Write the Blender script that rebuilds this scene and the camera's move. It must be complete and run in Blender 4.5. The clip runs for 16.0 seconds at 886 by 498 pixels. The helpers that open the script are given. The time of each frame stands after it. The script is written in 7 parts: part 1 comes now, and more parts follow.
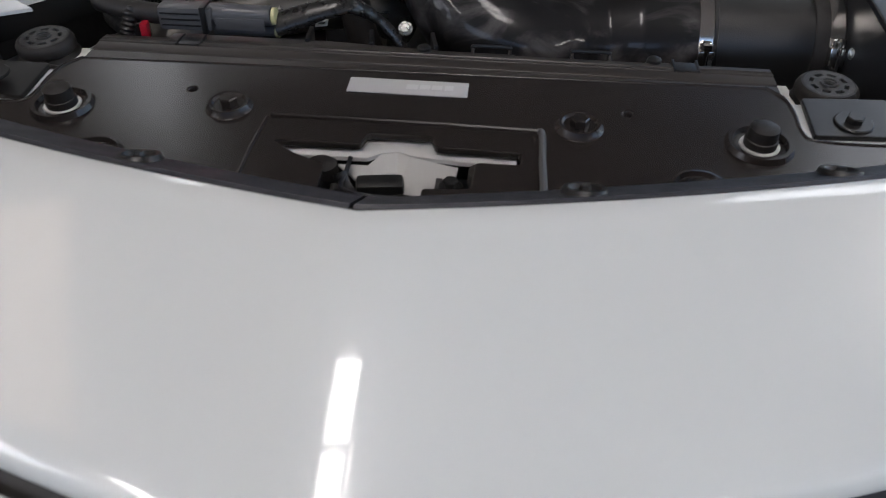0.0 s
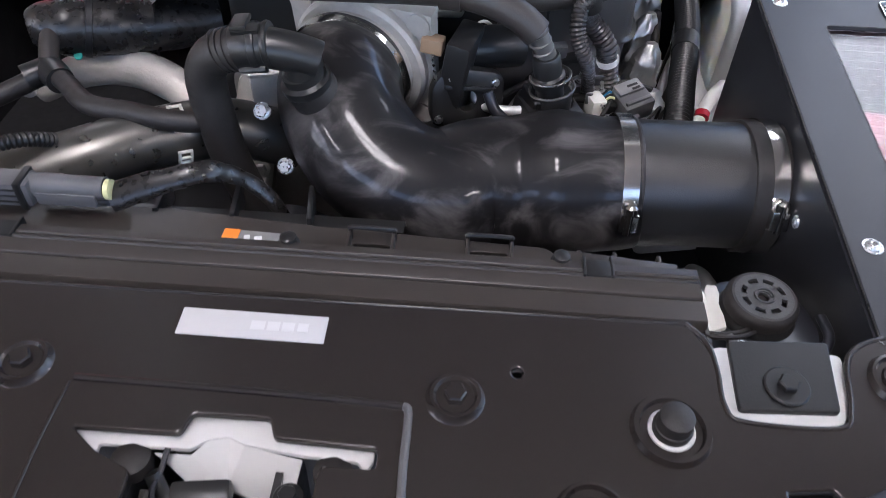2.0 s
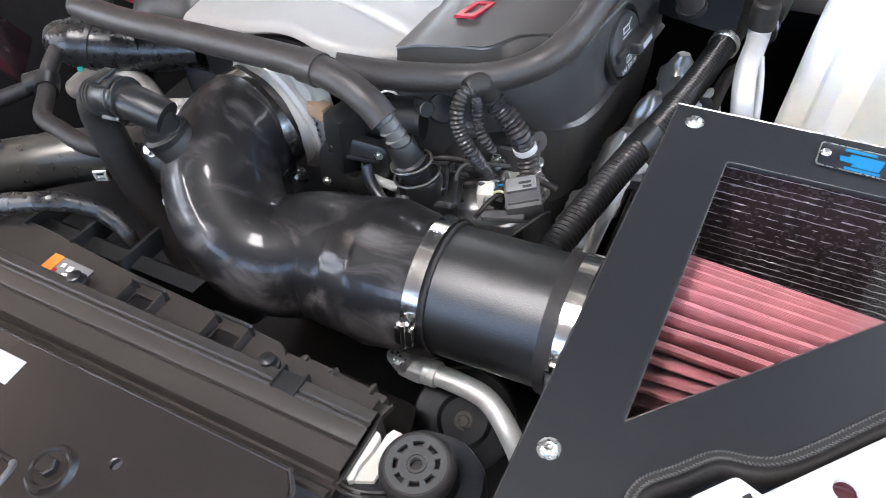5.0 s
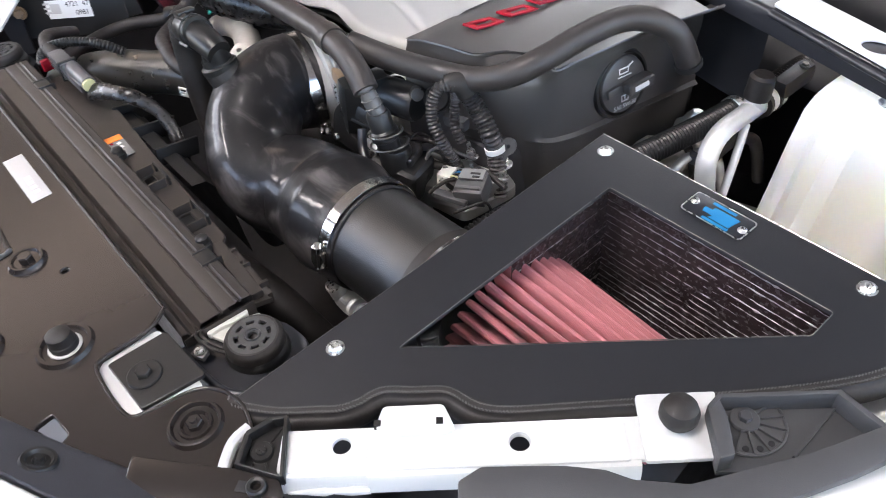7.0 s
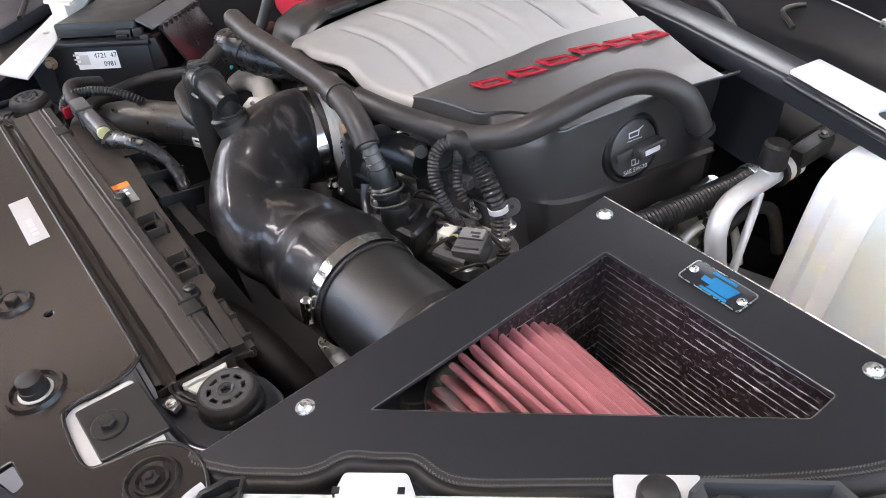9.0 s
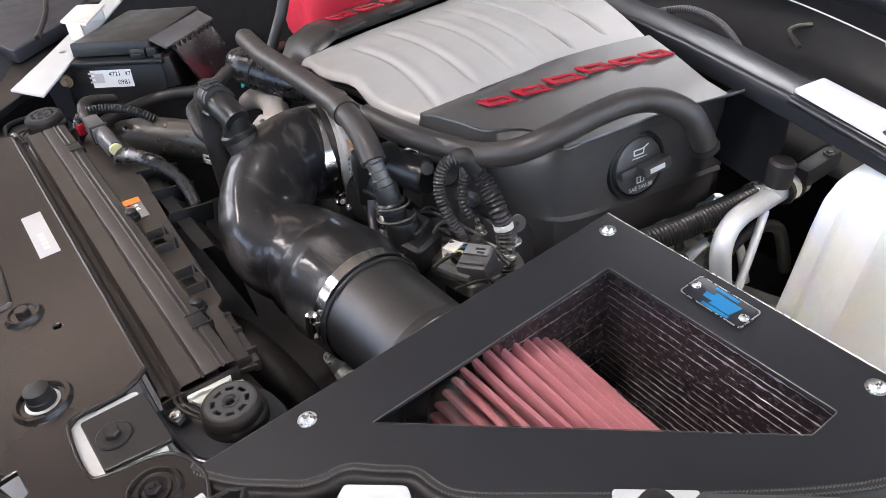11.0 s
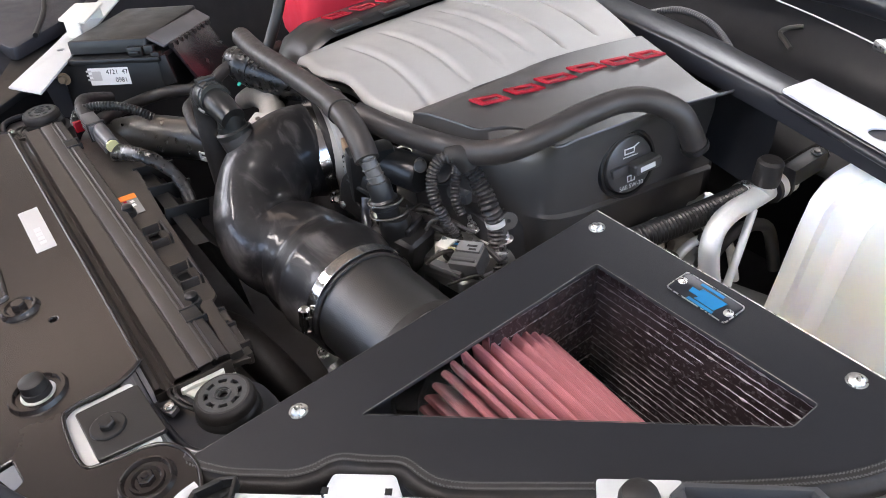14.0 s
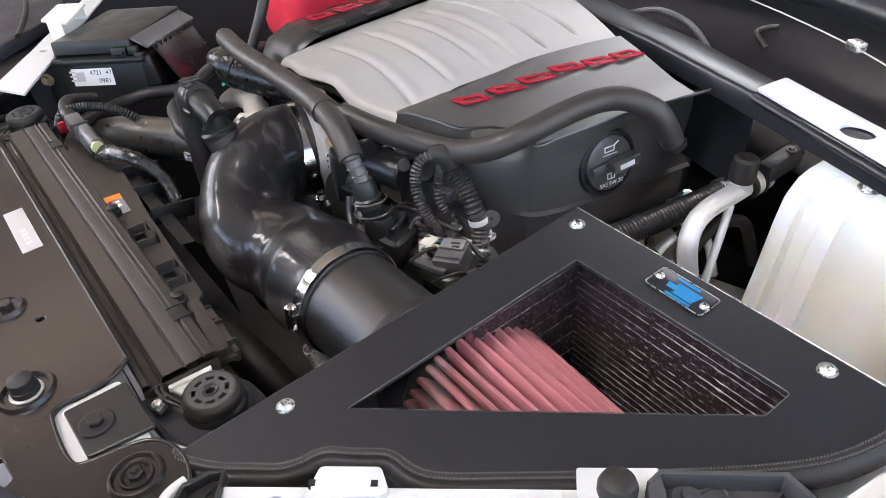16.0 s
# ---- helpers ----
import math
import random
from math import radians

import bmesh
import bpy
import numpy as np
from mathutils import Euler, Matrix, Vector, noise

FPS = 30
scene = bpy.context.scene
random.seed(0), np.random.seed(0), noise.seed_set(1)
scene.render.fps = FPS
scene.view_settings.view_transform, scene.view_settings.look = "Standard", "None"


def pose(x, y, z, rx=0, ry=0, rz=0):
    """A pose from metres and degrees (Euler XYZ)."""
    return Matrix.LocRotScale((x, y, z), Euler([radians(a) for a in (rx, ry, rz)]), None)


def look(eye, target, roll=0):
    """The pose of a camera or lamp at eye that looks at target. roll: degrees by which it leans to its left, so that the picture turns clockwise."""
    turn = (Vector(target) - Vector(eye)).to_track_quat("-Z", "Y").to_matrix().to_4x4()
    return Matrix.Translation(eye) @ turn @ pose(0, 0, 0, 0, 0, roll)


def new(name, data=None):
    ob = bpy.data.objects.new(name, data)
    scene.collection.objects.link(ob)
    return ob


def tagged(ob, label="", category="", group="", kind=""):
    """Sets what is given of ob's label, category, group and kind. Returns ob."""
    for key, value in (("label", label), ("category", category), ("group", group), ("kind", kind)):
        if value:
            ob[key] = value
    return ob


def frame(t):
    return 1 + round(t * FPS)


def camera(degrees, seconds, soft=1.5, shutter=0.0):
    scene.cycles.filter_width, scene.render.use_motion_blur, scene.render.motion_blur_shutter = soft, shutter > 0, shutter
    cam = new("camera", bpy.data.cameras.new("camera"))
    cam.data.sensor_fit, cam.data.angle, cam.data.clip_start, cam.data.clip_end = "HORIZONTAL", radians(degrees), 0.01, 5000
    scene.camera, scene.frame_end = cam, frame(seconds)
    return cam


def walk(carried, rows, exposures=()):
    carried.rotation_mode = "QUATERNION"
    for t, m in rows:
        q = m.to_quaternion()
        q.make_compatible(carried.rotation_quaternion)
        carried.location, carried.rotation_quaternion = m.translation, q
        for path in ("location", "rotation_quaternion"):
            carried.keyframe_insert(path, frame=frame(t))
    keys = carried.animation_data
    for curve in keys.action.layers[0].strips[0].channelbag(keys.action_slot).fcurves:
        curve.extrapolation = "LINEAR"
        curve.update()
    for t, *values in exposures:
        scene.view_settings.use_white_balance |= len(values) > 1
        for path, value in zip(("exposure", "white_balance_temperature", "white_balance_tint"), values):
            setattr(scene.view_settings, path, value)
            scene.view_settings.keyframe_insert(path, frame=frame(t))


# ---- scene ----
SKY = 0.45
LIGHT = [(0.0, 0.05, 6550, 15), (0.6, 0.0, 6550, 15), (1.0, 0.46, 6350, 19), (1.5, 1.05, 6050, 23), (2.0, 1.27, 6150, 20), (2.5, 1.60, 6200, 18), (3.0, 1.62, 6250, 16), (4.0, 1.90, 6300, 14), (5.0, 1.88, 6300, 14), (7.5, 1.6, 6600, 17), (12.5, 1.47, 6650, 17), (16.0, 1.47, 6650, 17)]
cam = camera(60.54, 16.0, soft=0.6, shutter=0.4)
PATH = [
    (0.0, (0.0585, 0.0043, 1.0099), (-0.0146, 0.7619, 0.3614), 0.54),
    (0.5, (0.0909, 0.0468, 1.0404), (0.0117, 0.7792, 0.3641), 0.81),
    (1.0, (0.1044, 0.0919, 1.0643), (0.0204, 0.8151, 0.3788), 1.94),
    (1.5, (0.1098, 0.1530, 1.0780), (0.0606, 0.8787, 0.3918), 1.78),
    (2.0, (0.1051, 0.2087, 1.0890), (0.0754, 0.9194, 0.3862), 2.25),
    (2.5, (0.1150, 0.2552, 1.1017), (0.0669, 0.9445, 0.3788), 0.45),
    (3.0, (0.1894, 0.2938, 1.1120), (0.0560, 0.9646, 0.3826), -0.68),
    (3.5, (0.3024, 0.3307, 1.1283), (0.0475, 0.9722, 0.4047), -1.47),
    (4.0, (0.3982, 0.3486, 1.1326), (0.0642, 0.9605, 0.4156), -1.27),
    (4.5, (0.4167, 0.3605, 1.1438), (0.0499, 0.9509, 0.4248), -3.81),
    (5.0, (0.4346, 0.3732, 1.1391), (0.0611, 0.9573, 0.4184), -6.67),
    (5.2, (0.4435, 0.3785, 1.1386), (0.0794, 0.9658, 0.4158), -6.06),
    (7.3, (0.6957, 0.4288, 1.1638), (0.0887, 0.8571, 0.4945), -4.02),
    (7.5, (0.6970, 0.4331, 1.1641), (0.0801, 0.8595, 0.5025), -3.97),
    (8.0, (0.6874, 0.4503, 1.1575), (0.0819, 0.8871, 0.4922), -3.97),
    (8.5, (0.6938, 0.4609, 1.1521), (0.0607, 0.8964, 0.5122), -4.47),
    (9.0, (0.6936, 0.4617, 1.1454), (0.0429, 0.9069, 0.5303), -3.92),
    (11.5, (0.7056, 0.4653, 1.1449), (0.0312, 0.9079, 0.5539), -4.18),
    (12.0, (0.7095, 0.4669, 1.1453), (0.0341, 0.9109, 0.5564), -3.96),
    (12.5, (0.7154, 0.4671, 1.1459), (0.0361, 0.9066, 0.5582), -4.24),
    (13.0, (0.7166, 0.4676, 1.1452), (0.0364, 0.9065, 0.5581), -4.25),
    (13.5, (0.7154, 0.4655, 1.1464), (0.0394, 0.9081, 0.5572), -4.02),
    (14.0, (0.7133, 0.4628, 1.1464), (0.0418, 0.9077, 0.5538), -3.86),
    (14.5, (0.7141, 0.4611, 1.1469), (0.0549, 0.9120, 0.5451), -3.33),
    (15.0, (0.7153, 0.4600, 1.1486), (0.0584, 0.9151, 0.5474), -3.57),
    (15.5, (0.7197, 0.4606, 1.1499), (0.0616, 0.9212, 0.5542), -3.68),
    (16.0, (0.7225, 0.4586, 1.1515), (0.0627, 0.9183, 0.5572), -3.48),
]
walk(cam, [(t, look(eye, target, roll)) for t, eye, target, roll in PATH], LIGHT)

# ---- world and lamps ----
world = bpy.data.worlds.new("world")
scene.world = world
world.use_nodes = True
sky = world.node_tree.nodes.new("ShaderNodeTexSky")
sky.sky_type = "NISHITA"
sky.sun_disc = False
sky.sun_elevation = radians(38)
sky.sun_rotation = radians(250)
world.node_tree.links.new(sky.outputs[0], world.node_tree.nodes["Background"].inputs[0])
world.node_tree.nodes["Background"].inputs[1].default_value = SKY


# ---- materials ----
def mat(name, color, rough=0.5, metal=0.0, coat=0.0, grain=0.0, grain_size=400.0, vary=0.12, vary_size=9.0,
        rough_vary=0.08, emit=0.0, trans=0.0, ior=1.45, second=None, sheen=0.0, alpha=1.0):
    m = bpy.data.materials.new(name)
    m.use_nodes = True
    nt = m.node_tree
    b = nt.nodes["Principled BSDF"]
    b.inputs["Metallic"].default_value = metal
    b.inputs["IOR"].default_value = ior
    b.inputs["Coat Weight"].default_value = coat
    b.inputs["Coat Roughness"].default_value = 0.04
    b.inputs["Transmission Weight"].default_value = trans
    b.inputs["Sheen Weight"].default_value = sheen
    if emit:
        b.inputs["Emission Color"].default_value = (*color, 1)
        b.inputs["Emission Strength"].default_value = emit
    co = nt.nodes.new("ShaderNodeTexCoord")
    n1 = nt.nodes.new("ShaderNodeTexNoise")
    n1.inputs["Scale"].default_value = vary_size
    n1.inputs["Detail"].default_value = 6.0
    n1.inputs["Roughness"].default_value = 0.65
    nt.links.new(co.outputs["Object"], n1.inputs["Vector"])
    mix = nt.nodes.new("ShaderNodeMix")
    mix.data_type = "RGBA"
    lo = [max(0.0, c * (1 - vary)) for c in color]
    hi = list(second) if second else [min(1.0, c * (1 + vary)) for c in color]
    mix.inputs["A"].default_value = (*lo, 1)
    mix.inputs["B"].default_value = (*hi, 1)
    nt.links.new(n1.outputs["Fac"], mix.inputs["Factor"])
    nt.links.new(mix.outputs["Result"], b.inputs["Base Color"])
    mr = nt.nodes.new("ShaderNodeMapRange")
    mr.inputs["From Min"].default_value = 0.3
    mr.inputs["From Max"].default_value = 0.7
    mr.inputs["To Min"].default_value = max(0.02, rough - rough_vary)
    mr.inputs["To Max"].default_value = min(1.0, rough + rough_vary)
    n3 = nt.nodes.new("ShaderNodeTexNoise")
    n3.inputs["Scale"].default_value = vary_size * 4.3
    n3.inputs["Detail"].default_value = 5.0
    nt.links.new(co.outputs["Object"], n3.inputs["Vector"])
    nt.links.new(n3.outputs["Fac"], mr.inputs["Value"])
    nt.links.new(mr.outputs["Result"], b.inputs["Roughness"])
    if grain:
        n2 = nt.nodes.new("ShaderNodeTexNoise")
        n2.inputs["Scale"].default_value = grain_size
        n2.inputs["Detail"].default_value = 3.0
        nt.links.new(co.outputs["Object"], n2.inputs["Vector"])
        bp = nt.nodes.new("ShaderNodeBump")
        bp.inputs["Strength"].default_value = grain
        bp.inputs["Distance"].default_value = 0.001
        nt.links.new(n2.outputs["Fac"], bp.inputs["Height"])
        nt.links.new(bp.outputs["Normal"], b.inputs["Normal"])
    return m


def gauze_mat():
    """Woven red cotton gauze with a fine wire mesh."""
    m = mat("red_gauze", (0.50, 0.182, 0.198), 0.8, vary=0.25, vary_size=30, sheen=0.05)
    nt = m.node_tree
    b = nt.nodes["Principled BSDF"]
    co = nt.nodes.new("ShaderNodeTexCoord")
    # crossed threads: two families of lines over the pleats
    sx = nt.nodes.new("ShaderNodeSeparateXYZ")
    nt.links.new(co.outputs["Object"], sx.inputs[0])

    def calc(kind, a, b):
        n = nt.nodes.new("ShaderNodeMath")
        n.operation = kind
        for slot, v in zip(n.inputs, (a, b)):
            if isinstance(v, float):
                slot.default_value = v
            elif v is not None:
                nt.links.new(v, slot)
        return n.outputs[0]

    across = calc("ADD", sx.outputs["Y"], calc("MULTIPLY", sx.outputs["Z"], 0.7))
    one = calc("SINE", calc("MULTIPLY", calc("ADD", sx.outputs["X"], across), 3000.0), None)
    two = calc("SINE", calc("MULTIPLY", calc("SUBTRACT", sx.outputs["X"], across), 3000.0), None)
    mesh_ = calc("ADD", calc("MULTIPLY", calc("MULTIPLY", one, two), 0.5), 0.5)
    bp = nt.nodes.new("ShaderNodeBump")
    bp.inputs["Strength"].default_value = 0.4
    bp.inputs["Distance"].default_value = 0.001
    nt.links.new(mesh_, bp.inputs["Height"])
    nt.links.new(bp.outputs["Normal"], b.inputs["Normal"])
    mr = nt.nodes.new("ShaderNodeMapRange")
    mr.inputs["From Max"].default_value = 1.0
    mr.inputs["To Min"].default_value = 0.74
    mr.inputs["To Max"].default_value = 1.14
    nt.links.new(mesh_, mr.inputs["Value"])
    mu = nt.nodes.new("ShaderNodeMix")
    mu.data_type, mu.blend_type = "RGBA", "MULTIPLY"
    mu.inputs["Factor"].default_value = 1.0
    src = b.inputs["Base Color"].links[0].from_socket
    nt.links.new(src, mu.inputs["A"])
    nt.links.new(mr.outputs["Result"], mu.inputs["B"])
    nt.links.new(mu.outputs["Result"], b.inputs["Base Color"])
    return m


def hose_mat():
    """Polished black silicone under a hazy film of dust and wiped smears."""
    m = mat("glossy_black_silicone", (0.0085, 0.0080, 0.0085), 0.42, coat=0.30, vary=0.3, vary_size=12, rough_vary=0.06)
    nt = m.node_tree
    b = nt.nodes["Principled BSDF"]
    b.inputs["Coat Roughness"].default_value = 0.085
    b.inputs["Specular IOR Level"].default_value = 0.22
    co = nt.nodes.new("ShaderNodeTexCoord")
    mp = nt.nodes.new("ShaderNodeMapping")
    mp.inputs["Rotation"].default_value = (0.4, 0.3, 0.7)
    mp.inputs["Scale"].default_value = (1.0, 1.9, 1.3)
    nt.links.new(co.outputs["Object"], mp.inputs["Vector"])
    n = nt.nodes.new("ShaderNodeTexNoise")
    n.inputs["Scale"].default_value = 17.0
    n.inputs["Detail"].default_value = 5.0
    n.inputs["Roughness"].default_value = 0.55
    n.inputs["Distortion"].default_value = 0.9
    nt.links.new(mp.outputs[0], n.inputs["Vector"])
    mr = nt.nodes.new("ShaderNodeMapRange")
    mr.interpolation_type = "SMOOTHSTEP"
    mr.inputs["From Min"].default_value = 0.47
    mr.inputs["From Max"].default_value = 0.74
    nt.links.new(n.outputs["Fac"], mr.inputs["Value"])
    mix = nt.nodes.new("ShaderNodeMix")
    mix.data_type = "RGBA"
    nt.links.new(mr.outputs["Result"], mix.inputs["Factor"])
    nt.links.new(b.inputs["Base Color"].links[0].from_socket, mix.inputs["A"])
    mix.inputs["B"].default_value = (0.088, 0.082, 0.080, 1)
    nt.links.new(mix.outputs["Result"], b.inputs["Base Color"])
    return m


M_WHITE = mat("white_car_paint", (0.60, 0.605, 0.585), 0.22, coat=1.0, vary=0.03, rough_vary=0.03)
# the body's white again, duller and darkened so that bright rails keep their shading
M_WHITE_DIM = mat("white_paint_dimmed", (0.54, 0.55, 0.545), 0.38, coat=0.3, vary=0.05, rough_vary=0.06)
M_PLATE = mat("satin_black_plastic", (0.0205, 0.0170, 0.0157), 0.255, vary=0.22, vary_size=5, rough_vary=0.008)
M_LINING = mat("dark_felt_lining", (0.018, 0.018, 0.020), 0.8, grain=0.3, grain_size=300, vary=0.3)
M_SPOUT = mat("dull_grey_plastic", (0.085, 0.082, 0.08), 0.4, metal=0.2, vary=0.3, vary_size=60)
M_CONDUIT = mat("dusty_black_conduit", (0.032, 0.029, 0.028), 0.30, vary=0.4, vary_size=50, rough_vary=0.08)
M_BRIGHTCAST = mat("pale_cast_aluminium", (0.44, 0.42, 0.385), 0.55, metal=0.3, grain=0.35, grain_size=400, vary=0.25, vary_size=30, rough_vary=0.1)
M_RUBBER_SHINY = mat("creased_black_sleeve", (0.013, 0.012, 0.0115), 0.30, grain=0.15, grain_size=50, vary=0.3, vary_size=40)
M_PRIMER = mat("pale_grey_primer", (0.50, 0.50, 0.49), 0.4, vary=0.06, rough_vary=0.05)
M_FAINT = mat("faint_silver_print", (0.54, 0.535, 0.53), 0.35, vary=0.05)
M_PLASTIC = mat("black_plastic", (0.012, 0.012, 0.012), 0.36, grain=0.1, grain_size=900, vary=0.3, rough_vary=0.05)
M_SHROUD = mat("grey_black_plastic", (0.036, 0.031, 0.0275), 0.36, grain=0.10, grain_size=1200, vary=0.25, vary_size=16, rough_vary=0.05)
M_STRIP = mat("matte_black_plastic", (0.029, 0.0305, 0.038), 0.42, grain=0.25, grain_size=1600, vary=0.15)
M_FADED = mat("faded_black_plastic", (0.050, 0.0505, 0.053), 0.45, grain=0.2, grain_size=1400, vary=0.15, vary_size=12)
M_THREAD = mat("dull_thread", (0.075, 0.074, 0.073), 0.30, vary=0.6, vary_size=260)
M_RUBBER = mat("black_rubber", (0.0155, 0.0135, 0.0125), 0.55, grain=0.14, grain_size=600, vary=0.35, vary_size=40)
M_RUBBER_GREY = mat("worn_grey_rubber", (0.045, 0.045, 0.044), 0.55, grain=0.3, grain_size=700, vary=0.3, vary_size=60)
M_HOSE = hose_mat()
M_TUBE = mat("black_powder_coat", (0.011, 0.0105, 0.010), 0.36, grain=0.24, grain_size=1000, vary=0.15, rough_vary=0.02, ior=1.72)
M_LID = mat("fine_black_powder_coat", (0.0125, 0.013, 0.0155), 0.37, grain=0.12, grain_size=3200, vary=0.2, rough_vary=0.02, ior=1.45)
M_PIPE = mat("black_foam_pipe", (0.029, 0.025, 0.0235), 0.44, grain=0.16, grain_size=700, vary=0.25, vary_size=25)
M_STEEL = mat("stainless_steel", (0.70, 0.68, 0.64), 0.16, metal=1.0, vary=0.04, vary_size=60, rough_vary=0.04)
M_ZINC = mat("zinc_plated_steel", (0.66, 0.66, 0.64), 0.3, metal=1.0, vary=0.15, vary_size=80)
M_ALU = mat("cast_aluminium", (0.52, 0.51, 0.49), 0.42, metal=1.0, grain=0.35, grain_size=500, vary=0.2, vary_size=40, rough_vary=0.12)
M_ALU_TUBE = mat("dull_aluminium_pipe", (0.74, 0.74, 0.72), 0.5, metal=0.6, grain=0.06, grain_size=500, vary=0.12, vary_size=30)
M_DARKPIPE = mat("dark_coated_metal", (0.115, 0.11, 0.10), 0.33, metal=0.75, vary=0.25, vary_size=20)
M_SILVER = mat("silver_satin_paint", (0.335, 0.33, 0.316), 0.45, metal=0.2, coat=0.0, grain=0.05, grain_size=1600, vary=0.04)
M_COVER = mat("charcoal_plastic", (0.058, 0.0545, 0.052), 0.30, grain=0.12, grain_size=1500, vary=0.08, rough_vary=0.01, ior=1.58)
M_RED = mat("red_letter_paint", (0.33, 0.012, 0.024), 0.2, vary=0.08)
M_GAUZE = gauze_mat()
M_FOIL = mat("dark_liner", (0.034, 0.023, 0.024), 0.24, grain=0.8, grain_size=130, vary=0.6, vary_size=70)
M_RIDGE = mat("foil_ridge", (0.34, 0.31, 0.31), 0.34, metal=0.8, vary=0.8, vary_size=150, grain=0.4, grain_size=240)
M_SHIELD = mat("crinkled_heat_shield", (0.62, 0.61, 0.58), 0.36, metal=0.9, grain=0.3, grain_size=140, vary=0.2, vary_size=40)
M_BRACKET = mat("speckled_zinc_sheet", (0.72, 0.73, 0.76), 0.42, metal=0.5, grain=0.3, grain_size=700, vary=0.08, vary_size=200)
M_TANK = mat("milky_white_plastic", (0.92, 0.92, 0.85), 0.66, grain=0.03, grain_size=60, vary=0.03, vary_size=12)
for n_ in M_TANK.node_tree.nodes:
    if n_.type == "BSDF_PRINCIPLED":
        n_.inputs["Subsurface Weight"].default_value = 1.0
        n_.inputs["Subsurface Radius"].default_value = (1.0, 0.9, 0.7)
        n_.inputs["Subsurface Scale"].default_value = 0.07
M_REDTANK = mat("red_plastic", (0.62, 0.035, 0.06), 0.34, vary=0.1)
M_ORANGE = mat("orange_print", (0.80, 0.22, 0.03), 0.5, vary=0.05)
M_LABEL = mat("white_label", (0.72, 0.72, 0.70), 0.45, vary=0.04)
M_LABEL_GREY = mat("grey_label", (0.20, 0.20, 0.20), 0.4, vary=0.05)
M_LABEL_SILVER = mat("silver_label", (0.46, 0.455, 0.45), 0.4, metal=0.0, vary=0.05)
M_INK = mat("black_ink", (0.02, 0.02, 0.02), 0.5)
M_INK_GREY = mat("grey_ink", (0.48, 0.47, 0.46), 0.45)
M_WHITE_PRINT = mat("white_print", (0.72, 0.72, 0.72), 0.5)
M_BLUE = mat("blue_print", (0.003, 0.155, 0.34), 0.4, vary=0.10, vary_size=200)
M_GREY_CONN = mat("grey_plastic_connector", (0.085, 0.085, 0.088), 0.40, grain=0.1, vary=0.15)
M_WHITE_CONN = mat("off_white_plastic", (0.62, 0.61, 0.56), 0.45, vary=0.08)
M_YELLOW = mat("pale_yellow_seal", (0.55, 0.53, 0.28), 0.5)
M_PURPLE = mat("glossy_purple_black_plastic", (0.020, 0.013, 0.016), 0.2, vary=0.2)
M_TEAL = mat("teal_paint", (0.02, 0.32, 0.26), 0.5)
M_BRASS = mat("tan_sensor_plastic", (0.27, 0.18, 0.11), 0.5)
M_DARK = mat("dark_engine_bay_paint", (0.030, 0.030, 0.032), 0.45, vary=0.4, vary_size=20)
M_FIREWALL = mat("navy_black_panel", (0.0045, 0.005, 0.007), 0.5, grain=0.1, vary=0.3)
M_RADCORE = mat("radiator_fins", (0.06, 0.06, 0.06), 0.45, metal=0.5, vary=0.3)
M_BRACE = mat("satin_black_metal", (0.014, 0.015, 0.019), 0.30, grain=0.03, grain_size=1000, vary=0.2, ior=1.55, rough_vary=0.02)
M_FLOOR = mat("grey_epoxy_floor", (0.28, 0.28, 0.28), 0.35, grain=0.1, grain_size=60, vary=0.15, vary_size=2)
# wall and ceiling tones are lowered to cut ambient light and sharpen reflections
M_WALL = mat("warm_workshop_wall", (0.46, 0.425, 0.39), 0.7, grain=0.1, grain_size=80, vary=0.05, vary_size=1)
M_CEIL = mat("darkened_beige_ceiling", (0.34, 0.30, 0.27), 0.8, vary=0.06, vary_size=1)
# glow of three added fill panels, cool, bright and warm; no such lamps are known
M_FILL_COOL = mat("added_cool_fill", (0.88, 0.95, 1.0), 0.5, emit=3.6)
M_FILL_BRIGHT = mat("added_bright_fill", (0.90, 0.96, 1.0), 0.5, emit=6.0)
M_FILL_WARM = mat("added_warm_fill", (1.0, 0.80, 0.64), 0.5, emit=1.2)
M_DIFFUSER = mat("lit_diffuser", (1.0, 0.97, 0.93), 0.5, emit=20.0)


def glass_mat():
    m = bpy.data.materials.new("clear_acrylic")
    m.use_nodes = True
    nt = m.node_tree
    nt.nodes.remove(nt.nodes["Principled BSDF"])
    out = nt.nodes["Material Output"]
    tr = nt.nodes.new("ShaderNodeBsdfTransparent")
    gl = nt.nodes.new("ShaderNodeBsdfGlossy")
    gl.inputs["Roughness"].default_value = 0.03
    lw = nt.nodes.new("ShaderNodeLayerWeight")
    lw.inputs["Blend"].default_value = 0.5
    pw = nt.nodes.new("ShaderNodeMath")
    pw.operation = "POWER"
    pw.inputs[1].default_value = 4.0
    nt.links.new(lw.outputs["Facing"], pw.inputs[0])
    fr = nt.nodes.new("ShaderNodeMath")
    fr.operation = "MULTIPLY_ADD"
    fr.inputs[1].default_value = 0.22
    fr.inputs[2].default_value = 0.03
    nt.links.new(pw.outputs[0], fr.inputs[0])
    mx = nt.nodes.new("ShaderNodeMixShader")
    nt.links.new(fr.outputs[0], mx.inputs[0])
    nt.links.new(tr.outputs[0], mx.inputs[1])
    nt.links.new(gl.outputs[0], mx.inputs[2])
    nt.links.new(mx.outputs[0], out.inputs["Surface"])
    return m


M_GLASS = glass_mat()


